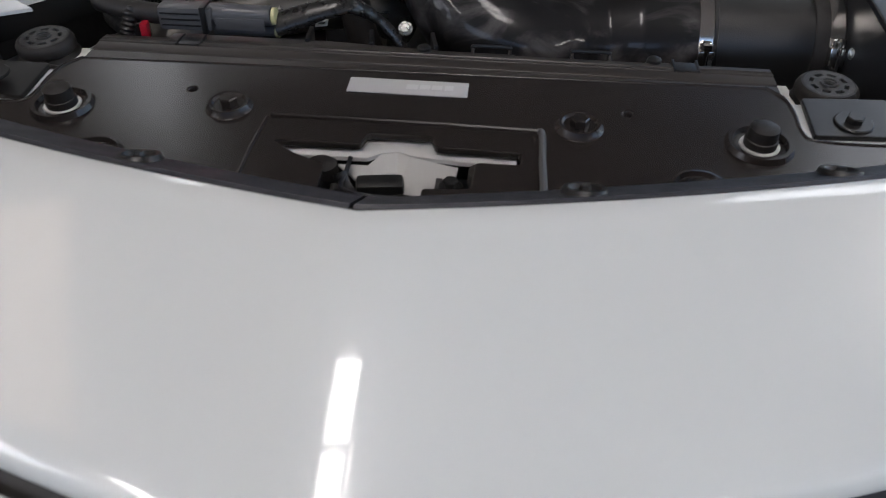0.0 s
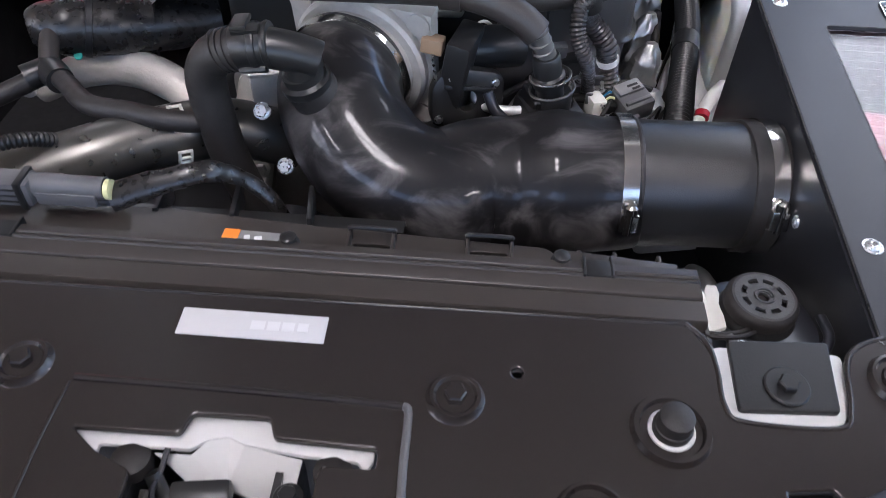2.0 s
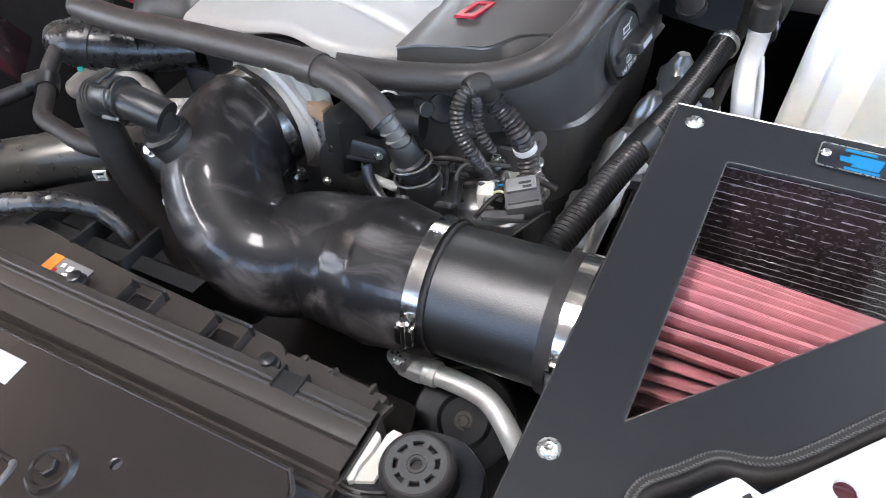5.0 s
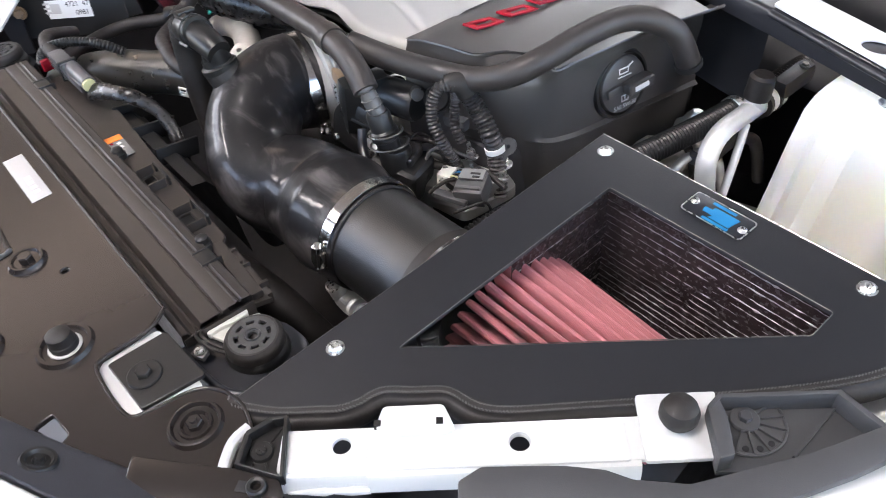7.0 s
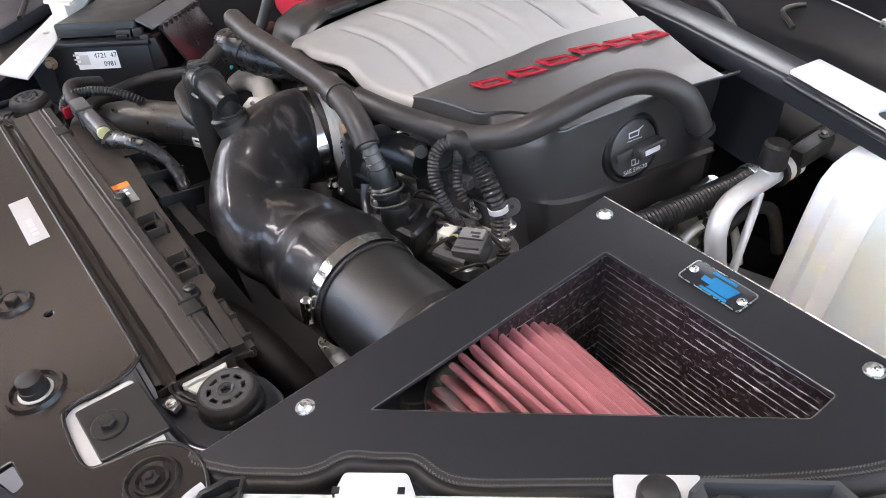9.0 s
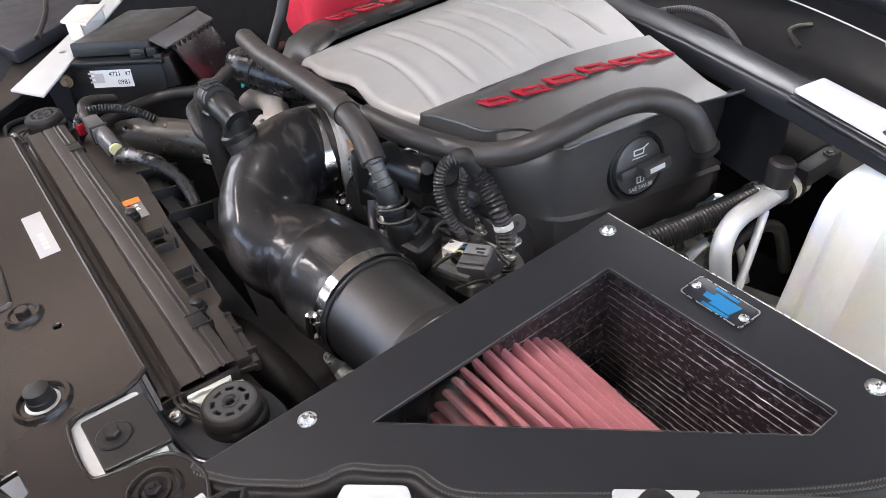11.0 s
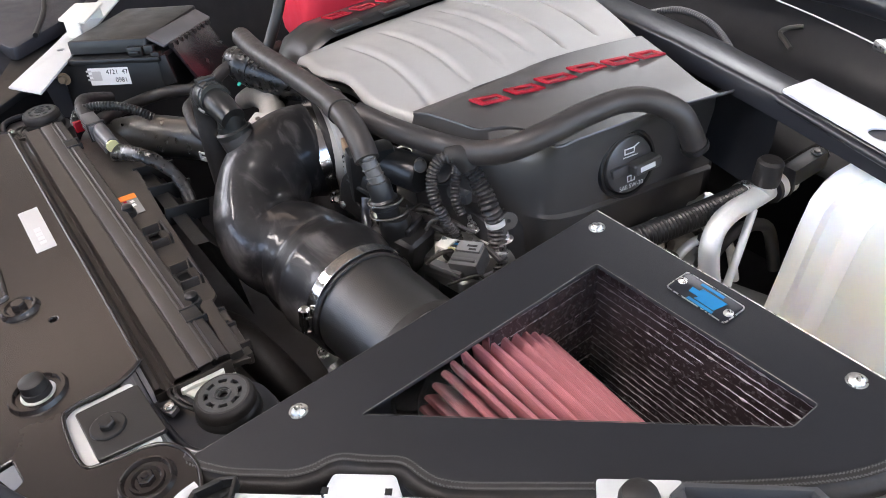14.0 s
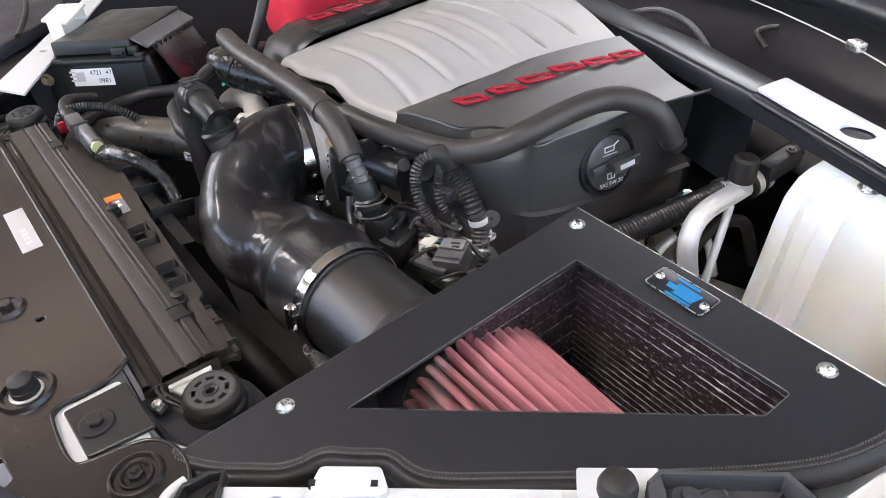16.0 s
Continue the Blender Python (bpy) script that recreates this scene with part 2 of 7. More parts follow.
# ---- building helpers ----
def thing(name, label, category, kind="", group="", at=(0, 0, 0)):
    ob = new(name)
    ob.empty_display_size = 0.02
    ob.location = at
    return tagged(ob, label, category, group, kind)


def part(name, bm, material, parent=None, label="", smooth=True, angle=35):
    me = bpy.data.meshes.new(name)
    bmesh.ops.recalc_face_normals(bm, faces=bm.faces)
    if smooth:
        for f in bm.faces:
            f.smooth = True
        lim = radians(angle)
        for e in bm.edges:
            e.smooth = len(e.link_faces) == 2 and e.calc_face_angle(0) < lim
    bm.to_mesh(me)
    bm.free()
    me.materials.append(material)
    ob = new(name, me)
    if parent is not None:
        ob.parent = parent
        if parent.parent is None:
            ob.matrix_parent_inverse = Matrix.Translation(-parent.location)
    if label:
        ob["label"] = label
    return ob


def place(bm, m):
    bmesh.ops.transform(bm, matrix=m, verts=bm.verts)
    return bm


def along(p, d, roll=0.0):
    """A pose at p whose z axis points along d."""
    q = Vector(d).normalized().to_track_quat("Z", "Y").to_matrix().to_4x4()
    return Matrix.Translation(p) @ q @ Matrix.Rotation(radians(roll), 4, "Z")


def smooth_path(pts, radii=None, n=8):
    """Catmull-Rom through pts, with radii carried along."""
    p = [Vector(q) for q in pts]
    r = list(radii) if radii else [1.0] * len(p)
    out, rad = [], []
    for i in range(len(p) - 1):
        a, b, c, d = p[max(i - 1, 0)], p[i], p[i + 1], p[min(i + 2, len(p) - 1)]
        for k in range(n):
            t = k / n
            out.append(0.5 * ((2 * b) + (c - a) * t + (2 * a - 5 * b + 4 * c - d) * t * t + (3 * b - a - 3 * c + d) * t ** 3))
            rad.append(r[i] + (r[i + 1] - r[i]) * t)
    out.append(p[-1])
    rad.append(r[-1])
    return out, rad


def sweep(path, rad, seg=20, cap=True, flat=1.0):
    """A round tube along a dense path, with a radius at each point."""
    bm = bmesh.new()
    rings, side = [], None
    for i, p in enumerate(path):
        d = (path[min(i + 1, len(path) - 1)] - path[max(i - 1, 0)]).normalized()
        if side is None:
            side = d.orthogonal().normalized()
        side = (side - d * side.dot(d)).normalized()
        up = d.cross(side)
        rings.append([bm.verts.new(p + rad[i] * (math.cos(2 * math.pi * k / seg) * side + flat * math.sin(2 * math.pi * k / seg) * up)) for k in range(seg)])
    for a, b in zip(rings, rings[1:]):
        for k in range(seg):
            bm.faces.new((a[k], a[(k + 1) % seg], b[(k + 1) % seg], b[k]))
    if cap:
        bm.faces.new(rings[0][::-1])
        bm.faces.new(rings[-1])
    return bm


def tube(pts, r, seg=20, n=8, cap=True):
    radii = r if isinstance(r, (list, tuple)) else [r] * len(pts)
    return sweep(*smooth_path(pts, radii, n), seg=seg, cap=cap)


def corrugated(pts, r, pitch=0.004, depth=0.0015, seg=18):
    """A convoluted split-loom hose."""
    path, _ = smooth_path(pts, None, 24)
    dist = [0.0]
    for a, b in zip(path, path[1:]):
        dist.append(dist[-1] + (b - a).length)
    steps = int(dist[-1] / pitch) * 4
    fine, rad, j = [], [], 0
    for i in range(steps + 1):
        s = dist[-1] * i / steps
        while j < len(dist) - 2 and dist[j + 1] < s:
            j += 1
        f = (s - dist[j]) / max(1e-9, dist[j + 1] - dist[j])
        fine.append(path[j].lerp(path[j + 1], f))
        rad.append(r - depth * (0, 0.3, 1, 0.3)[i % 4])
    return sweep(fine, rad, seg=seg)


def lathe(profile, seg=32, m=None):
    """A turned body: profile of (radius, height) round the z axis."""
    bm = bmesh.new()
    rings = []
    for r, z in profile:
        if r < 1e-6:
            rings.append([bm.verts.new((0, 0, z))])
        else:
            rings.append([bm.verts.new((r * math.cos(2 * math.pi * k / seg), r * math.sin(2 * math.pi * k / seg), z)) for k in range(seg)])
    for a, b in zip(rings, rings[1:]):
        for k in range(seg):
            q = [a[k % len(a)], a[(k + 1) % len(a)], b[(k + 1) % len(b)], b[k % len(b)]]
            q = list(dict.fromkeys(q))
            if len(q) > 2:
                bm.faces.new(q)
    if m is not None:
        place(bm, m)
    return bm


def box(size, m=None, bevel=0.0, seg=2):
    bm = bmesh.new()
    bmesh.ops.create_cube(bm, size=1.0, matrix=Matrix.Diagonal((*size, 1)))
    if bevel:
        bmesh.ops.bevel(bm, geom=list(bm.edges), offset=bevel, segments=seg, affect="EDGES", profile=0.6)
    if m is not None:
        place(bm, m)
    return bm


def join(*bms):
    out = bmesh.new()
    for b in bms:
        me = bpy.data.meshes.new("scratch")
        b.to_mesh(me)
        b.free()
        out.from_mesh(me)
        bpy.data.meshes.remove(me)
    return out


def slab(outline, thick, holes=(), height=None, m=None, bevel=0.0):
    """A flat sheet from an outline with holes, its top at height(x, y), thick downwards."""
    bm = bmesh.new()
    edges = []
    for loop in (outline, *holes):
        vs = [bm.verts.new((x, y, 0)) for x, y in loop]
        edges += [bm.edges.new((vs[i], vs[(i + 1) % len(vs)])) for i in range(len(vs))]
    bmesh.ops.triangle_fill(bm, use_beauty=True, use_dissolve=False, edges=edges)
    bmesh.ops.recalc_face_normals(bm, faces=bm.faces)
    if bm.faces and sum(f.normal.z for f in bm.faces) < 0:
        bmesh.ops.reverse_faces(bm, faces=bm.faces)
    top = list(bm.faces)
    ext = bmesh.ops.extrude_face_region(bm, geom=top)
    low = [v for v in ext["geom"] if isinstance(v, bmesh.types.BMVert)]
    bmesh.ops.translate(bm, vec=(0, 0, -thick), verts=low)
    if bevel:
        rim = [e for e in bm.edges if len(e.link_faces) == 2 and e.calc_face_angle(0) > 1.0 and all(v.co.z > -thick / 2 for v in e.verts)]
        bmesh.ops.bevel(bm, geom=rim, offset=bevel, segments=2, affect="EDGES", profile=0.5)
    if height is not None:
        for v in bm.verts:
            v.co.z += height(v.co.x, v.co.y)
    if m is not None:
        place(bm, m)
    return bm


def ring(cx, cy, r, n=24, squash=1.0):
    return [(cx + r * math.cos(2 * math.pi * k / n), cy + squash * r * math.sin(2 * math.pi * k / n)) for k in range(n)]


def rounded(pts, r, n=5):
    """A polygon with its corners rounded by r (one radius, or one for each corner)."""
    out = []
    for i, p in enumerate(pts):
        a, b, c = Vector(pts[i - 1]), Vector(p), Vector(pts[(i + 1) % len(pts)])
        rr = r[i] if isinstance(r, (list, tuple)) else r
        rr = min(rr, (a - b).length * 0.45, (c - b).length * 0.45)
        if rr < 1e-5:
            out.append(tuple(b))
            continue
        s, e = b + (a - b).normalized() * rr, b + (c - b).normalized() * rr
        for k in range(n + 1):
            t = k / n
            out.append(tuple((1 - t) ** 2 * s + 2 * t * (1 - t) * b + t * t * e))
    return out


def rail(path, profile, up=Vector((0, 0, 1)), closed=False):
    """Sweeps an open (side, height) profile along a path, keeping height upright."""
    bm = bmesh.new()
    rings = []
    for i, p in enumerate(path):
        d = (path[min(i + 1, len(path) - 1)] - path[max(i - 1, 0)]).normalized()
        side = d.cross(up).normalized()
        rings.append([bm.verts.new(p + s * side + h * up) for s, h in profile])
    n = len(profile)
    for a, b in zip(rings, rings[1:]):
        for k in range(n if closed else n - 1):
            bm.faces.new((a[k], a[(k + 1) % n], b[(k + 1) % n], b[k]))
    if closed:
        bm.faces.new(rings[0])
        bm.faces.new(rings[-1][::-1])
    return bm


def hex_bolt(r, h, washer=0.0, wh=0.0015):
    b = lathe([(0, h), (r * 0.85, h), (r, h - r * 0.15), (r, 0), (0, 0)], seg=6)
    if washer:
        b = join(b, lathe([(0, wh), (washer * 0.92, wh), (washer, wh * 0.5), (washer, 0), (0, 0)], seg=28))
    return b


def writing(name, text, size, m, material, parent, label=""):
    cu = bpy.data.curves.new(name, "FONT")
    cu.body, cu.size, cu.extrude, cu.align_x, cu.align_y = text, size, 0.00015, "CENTER", "CENTER"
    tmp = new("scratch_text", cu)
    me = bpy.data.meshes.new_from_object(tmp.evaluated_get(bpy.context.evaluated_depsgraph_get()))
    bpy.data.objects.remove(tmp)
    bm = bmesh.new()
    bm.from_mesh(me)
    bpy.data.meshes.remove(me)
    place(bm, m)
    return part(name, bm, material, parent, label, smooth=False)


# ---- setting: the workshop ----
MID = -0.013


def lid_z(x, y):
    return 0.7057 + 0.0954 * y


def cover_z(x, y):
    return 0.7242 + 0.0104 * x + 0.0545 * y


floor = part("floor", box((80, 80, 0.1), pose(0, 0.8, -0.05)), M_FLOOR, smooth=False)
tagged(floor, "grey painted workshop floor under the car", "floor", kind="structure")


def wall(name, length, m, openings):
    """A wall 0.2 thick and 3.4 high with window openings of (from, to, sill, head)."""
    w = slab([(-length / 2, 0), (length / 2, 0), (length / 2, 3.4), (-length / 2, 3.4)], 0.2, [[(a, s), (b, s), (b, h), (a, h)] for a, b, s, h in openings], m=m @ pose(0, 0, 0, 90, 0, 0))
    ob = part(name, w, M_WALL, smooth=False)
    tagged(ob, "unseen warm grey wall with tall openings that let daylight in" if openings else "plain warm grey workshop wall", "wall", kind="structure")
    for a, b, s, h in openings:
        t = thing("window", "tall out-of-view window with a grey steel frame, added for daylight", "window", kind="structure", group="workshop windows", at=(m @ Vector(((a + b) / 2, -0.1, s)))[:])
        for x in (a + 0.03, (a + b) / 2, b - 0.03):
            part("mullion", box((0.06, 0.05, h - s), m @ pose(x, 0.1, (s + h) / 2)), M_GREY_CONN, t, smooth=False)
        for y in (s + 0.03, (s + h) / 2, h - 0.03):
            part("transom", box((b - a - 0.004, 0.046, 0.06), m @ pose((a + b) / 2, 0.1, y)), M_GREY_CONN, t, smooth=False)


# out-of-view walls; their openings are added to light the bay evenly with sky
ROOM = 4.6
wall("wall_north", 9.6, pose(0, 0.8 + ROOM, 0, 0, 0, 0), [(1.3, 4.2, 0.9, 3.1)])
wall("wall_south", 9.6, pose(0, 0.8 - ROOM, 0, 0, 0, 180), [(-4.2, -1.6, 0.3, 3.1), (-1.2, 1.4, 0.3, 3.1), (1.8, 4.3, 0.3, 3.1)])
wall("wall_east", 9.2, pose(ROOM, 0.8, 0, 0, 0, -90), [(-3.6, -0.7, 0.5, 3.1), (-0.2, 2.6, 0.5, 3.1)])
# this opening is added only to light the bay from the left
wall("wall_west", 9.2, pose(-ROOM, 0.8, 0, 0, 0, 90), [(-3.6, -1.6, 1.2, 3.1)])
# out-of-view ceiling, kept dark so that its lamps stand out in reflections
ceiling = part("ceiling", box((9.8, 9.8, 0.1), pose(0, 0.8, 3.45)), M_CEIL, smooth=False)
tagged(ceiling, "unseen beige ceiling, toned dark to cut the ambient light", "ceiling", kind="structure")


def ceiling_light(x, y, sx, sy, glow=None):
    t = thing("ceiling_light", "out-of-view lit ceiling panel with a thin frame, placed for its light", "ceiling light", group="ceiling lights", at=(x, y, 3.38))
    part("diffuser", box((sx, sy, 0.02), pose(x, y, 3.36)), glow or M_DIFFUSER, t, "glowing white diffuser", smooth=False)
    part("housing", slab([(-sx / 2 - 0.03, -sy / 2 - 0.03), (sx / 2 + 0.03, -sy / 2 - 0.03), (sx / 2 + 0.03, sy / 2 + 0.03), (-sx / 2 - 0.03, sy / 2 + 0.03)], 0.05,
                         [[(-sx / 2, -sy / 2), (sx / 2, -sy / 2), (sx / 2, sy / 2), (-sx / 2, sy / 2)]], m=pose(x, y, 3.4)), M_WHITE_DIM, t, smooth=False)


ceiling_light(-0.12, -0.15, 0.48, 0.46)
ceiling_light(-0.13, -0.70, 0.48, 0.50)
ceiling_light(0.225, -0.66, 0.05, 0.58)
# added fill panels that put a sheen on the lid, cover and plates
ceiling_light(2.6, 3.55, 1.8, 1.6, M_FILL_COOL)
ceiling_light(-2.15, 4.45, 1.0, 1.3, M_FILL_BRIGHT)
ceiling_light(-3.5, 0.5, 0.9, 1.8, M_FILL_WARM)
ceiling_light(-0.42, 2.9, 0.34, 1.1)
for x, y in ((-3.4, -2.2), (3.4, -2.4), (3.6, 1.6)):
    ceiling_light(x, y, 0.34, 1.3)

# ---- front of the car ----
def rim(x):
    """The rear edge of the bumper's top: y and z."""
    d = abs(x)
    return 0.243 + 0.215 * d + 0.42 * d * d, 0.822 - 0.05 * d - 0.10 * d * d


def strip_in(x):
    d = abs(x)
    return 0.276 + 0.19 * d + 0.62 * d * d, 0.806 - 0.02 * d - 0.28 * d * d


def shell(x0, x1, nx, profile, thick=0.004):
    """A skin across the car's nose from profile(x) -> list of (y, z)."""
    bm = bmesh.new()
    cols = []
    for i in range(nx + 1):
        x = x0 + (x1 - x0) * i / nx
        cols.append([bm.verts.new((x, y, z)) for y, z in profile(x)])
    for a, b in zip(cols, cols[1:]):
        for k in range(len(a) - 1):
            bm.faces.new((a[k], a[k + 1], b[k + 1], b[k]))
    return bm


def nose_profile(x):
    y0, z0 = rim(x)
    out = [(y0 + 0.004, z0 - 0.02), (y0 + 0.004, z0 - 0.004), (y0 + 0.002, z0 - 0.0008), (y0, z0)]
    for k in range(1, 13):
        s = 0.120 * k / 12
        out.append((y0 - s, z0 - 0.31 * s - 0.65 * s * s))
    y1, z1 = out[-1]
    return out + [(y1 - 0.003, z1 - 0.003), (y1 - 0.003, z1 - 0.02)]


def lower_profile(x):
    y0, z0 = nose_profile(x)[15]
    y0, z0 = y0 - 0.012, z0 - 0.010
    out = [(y0 + 0.002, z0 - 0.02), (y0 + 0.001, z0 - 0.003), (y0 - 0.001, z0)]
    for k in range(1, 13):
        s = k / 12
        out.append((y0 - 0.14 * math.sin(s * 1.5), z0 - 0.42 * (1 - math.cos(s * 1.5))))
    return out


bumper = thing("front_bumper", "glossy white painted car bumper with a black grille slot", "car bumper", at=(0, 0.2, 0.4))
part("upper_skin", shell(-0.85, 0.85, 120, nose_profile), M_WHITE, bumper, angle=50)
part("lower_skin", shell(-0.85, 0.85, 120, lower_profile), M_WHITE, bumper, angle=50)
part("grille_slot", shell(-0.85, 0.85, 60, lambda x: [(nose_profile(x)[15][0] + 0.006, nose_profile(x)[15][1] - 0.008), (nose_profile(x)[15][0] - 0.02, nose_profile(x)[15][1] - 0.022)]),
     M_PLASTIC, bumper, "matte black slot", angle=50)

bezel = thing("trim_strip", "matte black plastic strip along the bumper's rear edge", "trim strip", at=(0, 0.3, 0.8))


def strip_profile(x):
    (yr, zr), (ys, zs) = rim(x), strip_in(x)
    return [(yr + 0.005, zr - 0.018), (yr + 0.0055, zr - 0.003), (yr + 0.007, zr - 0.002), (ys - 0.003, zs + 0.0005), (ys, zs - 0.001), (ys + 0.002, zs - 0.004), (ys + 0.004, zs - 0.03)]


part("strip", shell(-0.62, -0.0045, 40, strip_profile), M_STRIP, bezel, angle=40)
part("strip", shell(-0.0025, 0.62, 40, strip_profile), M_STRIP, bezel, angle=40)
for x, y, z in ((0.266, 0.346, 0.7985), (0.224, 0.325, 0.801), (0.095, 0.286, 0.806), (-0.115, 0.292, 0.806), (-0.235, 0.33, 0.802), (0.33, 0.392, 0.780)):
    yr, zr = rim(x)
    ys, zs = strip_in(x)
    yc, zc = (yr + ys) / 2 + 0.002, (zr + zs) / 2 - 0.0005
    b = join(lathe([(0.0, 0.0012), (0.0035, 0.0012), (0.004, 0.0004), (0.0065, 0.0004), (0.008, 0.0026), (0.0098, 0.0026), (0.0112, 0.0)], 28),
             lathe([(0, 0.0035), (0.0022, 0.0035), (0.003, 0.001)], 6))
    part("push_pin", place(b, along((x, yc, zc), (0, (zr - zs) * 0.9, (ys - yr)))), M_PLASTIC, bezel, "round black plastic push pin")

lug = part("end_lug", slab(rounded([(0.350, 0.428), (0.3873, 0.4587), (0.4020, 0.4715), (0.4262, 0.4868), (0.4380, 0.4830), (0.4230, 0.4500), (0.3760, 0.4080)], 0.003, 3), 0.004, (), lambda x, y: 0.7650 + 0.008 * (y - 0.4), bevel=0.001), M_PLATE, bezel)
part("socket", lathe([(0.0032, 0.0), (0.0032, 0.0040), (0.0052, 0.0044), (0.0062, 0.0034), (0.0062, 0.0)], 24, pose(0.4224, 0.4739, 0.7652)), M_PLASTIC, lug, "round black socket")
# a flat near-black patch gives the shade of a recess; the lug isn't cut
part("recess", box((0.010, 0.007, 0.0008), pose(0.4165, 0.4690, 0.7656, 0, 0, 38), 0.0002), M_FIREWALL, lug, "dark patch in place of a shaded recess beside the socket")

# ---- radiator cover ----
cover = thing("radiator_cover", "satin black plastic radiator cover panel with round fasteners", "radiator cover", at=(MID, 0.42, 0.74))
# the outline runs from the front round the notches for the two mounts
right = [(0.0, 0.26), (0.12, 0.27), (0.235, 0.31), (0.335, 0.37), (0.395, 0.43), (0.402, 0.462), (0.39, 0.487), (0.362, 0.499), (0.340, 0.497), (0.326, 0.488), (0.3200, 0.4762),
         (0.3155, 0.4500), (0.3060, 0.4375), (0.2560, 0.4375), (0.2478, 0.4450), (0.2480, 0.4790), (0.235, 0.501)]
left = [(2 * MID - x, y) for x, y in right[1:]][::-1]
outline = rounded(right + left, [0.02] * 4 + [0.012] * 4 + [0.008] * 9 + [0.008] * 9 + [0.012] * 4 + [0.02] * 3, 4)
hole = rounded([(-0.090, 0.409), (-0.034, 0.409), (-0.031, 0.421), (0.010, 0.421), (0.014, 0.410), (0.068, 0.408), (0.068, 0.397), (0.040, 0.397), (0.039, 0.371), (0.010, 0.369),
                (0.011, 0.300), (-0.050, 0.300), (-0.053, 0.388), (-0.074, 0.397)], 0.003, 3)
pins = [(0.105, 0.440, "w"), (0.174, 0.380, "r"), (0.348, 0.469, "r"), (2 * MID - 0.105, 0.444, "w"), (2 * MID - 0.174, 0.382, "r"), (2 * MID - 0.348, 0.469, "r")]
posts = [(0.2175, 0.430), (-0.246, 0.436)]
tiny = [(0.138, 0.459), (-0.164, 0.464), (0.137, 0.342)]
holes = [hole] + [ring(x, y, 0.0095, 20) for x, y in posts] + [ring(x, y, 0.0032, 12) for x, y in tiny[:2]]
holes += [[(0.1335, 0.3390), (0.1405, 0.3390), (0.1405, 0.3450), (0.1335, 0.3450)], rounded([(0.272, 0.388), (0.297, 0.397), (0.2935, 0.4035), (0.270, 0.401)], 0.002, 2)]
part("panel", slab(outline, 0.004, holes, cover_z, bevel=0.0012), M_PLATE, cover, angle=12)

def bead(pts, r=0.0022):
    return tube([(x, y, cover_z(x, y) + 0.0002) for x, y in pts], r, 10, 4)


# this bead is grey instead of black to hold the highlight along it
part("stiffening_bead", bead([(0.0780, 0.4330), (0.0812, 0.4290), (0.0815, 0.40), (0.0825, 0.37), (0.0830, 0.30)], 0.0024), M_GREY_CONN, cover, "stiffening strip with its highlight set as pale grey")
part("stiffening_bead", bead([(-0.100, 0.4375), (-0.06, 0.4370), (0.0, 0.4360), (0.05, 0.4345), (0.0780, 0.4332)], 0.0022), M_PLATE, cover)
part("stiffening_bead", bead([(-0.102, 0.4345), (-0.1035, 0.40), (-0.1025, 0.36), (-0.100, 0.335)], 0.0012), M_PLATE, cover)
part("stiffening_bead", bead([(-0.100, 0.334), (-0.085, 0.3330), (-0.054, 0.3322)], 0.0022), M_PLATE, cover)
part("stiffening_bead", bead([(0.012, 0.3335), (0.045, 0.3345), (0.082, 0.3355)], 0.0018), M_PRIMER, cover, "pale stiffening strip")


def raised_edge(pts, name="rolled_edge", r=0.0017):
    return part(name, tube([(x, y, cover_z(x, y) - 0.0006) for x, y in pts], r, 12, 6), M_PLATE, cover)


raised_edge([(2 * MID - 0.235, 0.4995), (-0.15, 0.4998), (0.0, 0.4998), (0.12, 0.4998), (0.235, 0.4995)], r=0.0014)
for s in (1, -1):
    fx = (lambda x: x) if s == 1 else (lambda x: 2 * MID - x)
    raised_edge([(fx(x), y) for x, y in [(0.235, 0.5005), (0.2450, 0.488), (0.2478, 0.470), (0.2480, 0.4470), (0.2575, 0.4380), (0.3050, 0.4380), (0.3150, 0.4510), (0.3198, 0.4762), (0.3265, 0.4885), (0.3405, 0.4968), (0.362, 0.4985), (0.3895, 0.487), (0.4015, 0.462), (0.3945, 0.430)]], r=0.0016)
    # mounting tab in the notch, on its pale base
    tab_out = rounded([(fx(0.2556), 0.4455), (fx(0.3095), 0.4478), (fx(0.3143), 0.4939), (fx(0.2572), 0.4910)], 0.003, 3)
    base = rounded([(fx(0.2484), 0.4385), (fx(0.3070), 0.4380), (fx(0.3160), 0.4510), (fx(0.3215), 0.4880), (fx(0.2484), 0.4880)], 0.005, 3)
    if s == -1:
        tab_out, base = tab_out[::-1], base[::-1]
    brk = thing("mount_bracket", "black bracket tab over a white painted base, with one bolt", "bracket", group="radiator mount brackets", at=(fx(0.29), 0.475, 0.74))
    part("base", slab(base, 0.002, (), lambda x, y: cover_z(x, y) - 0.0045), M_WHITE_DIM, brk, "white painted steel base")
    part("tab", slab(tab_out, 0.003, (), lambda x, y: cover_z(x, y) - 0.0008, bevel=0.001), M_PLASTIC, brk, angle=12)
    part("bolt", place(hex_bolt(0.0058, 0.0055, 0.0125), along((fx(0.284), 0.462, cover_z(0.284, 0.462) - 0.0006), (0, -0.05, 1))), M_PLASTIC, brk)

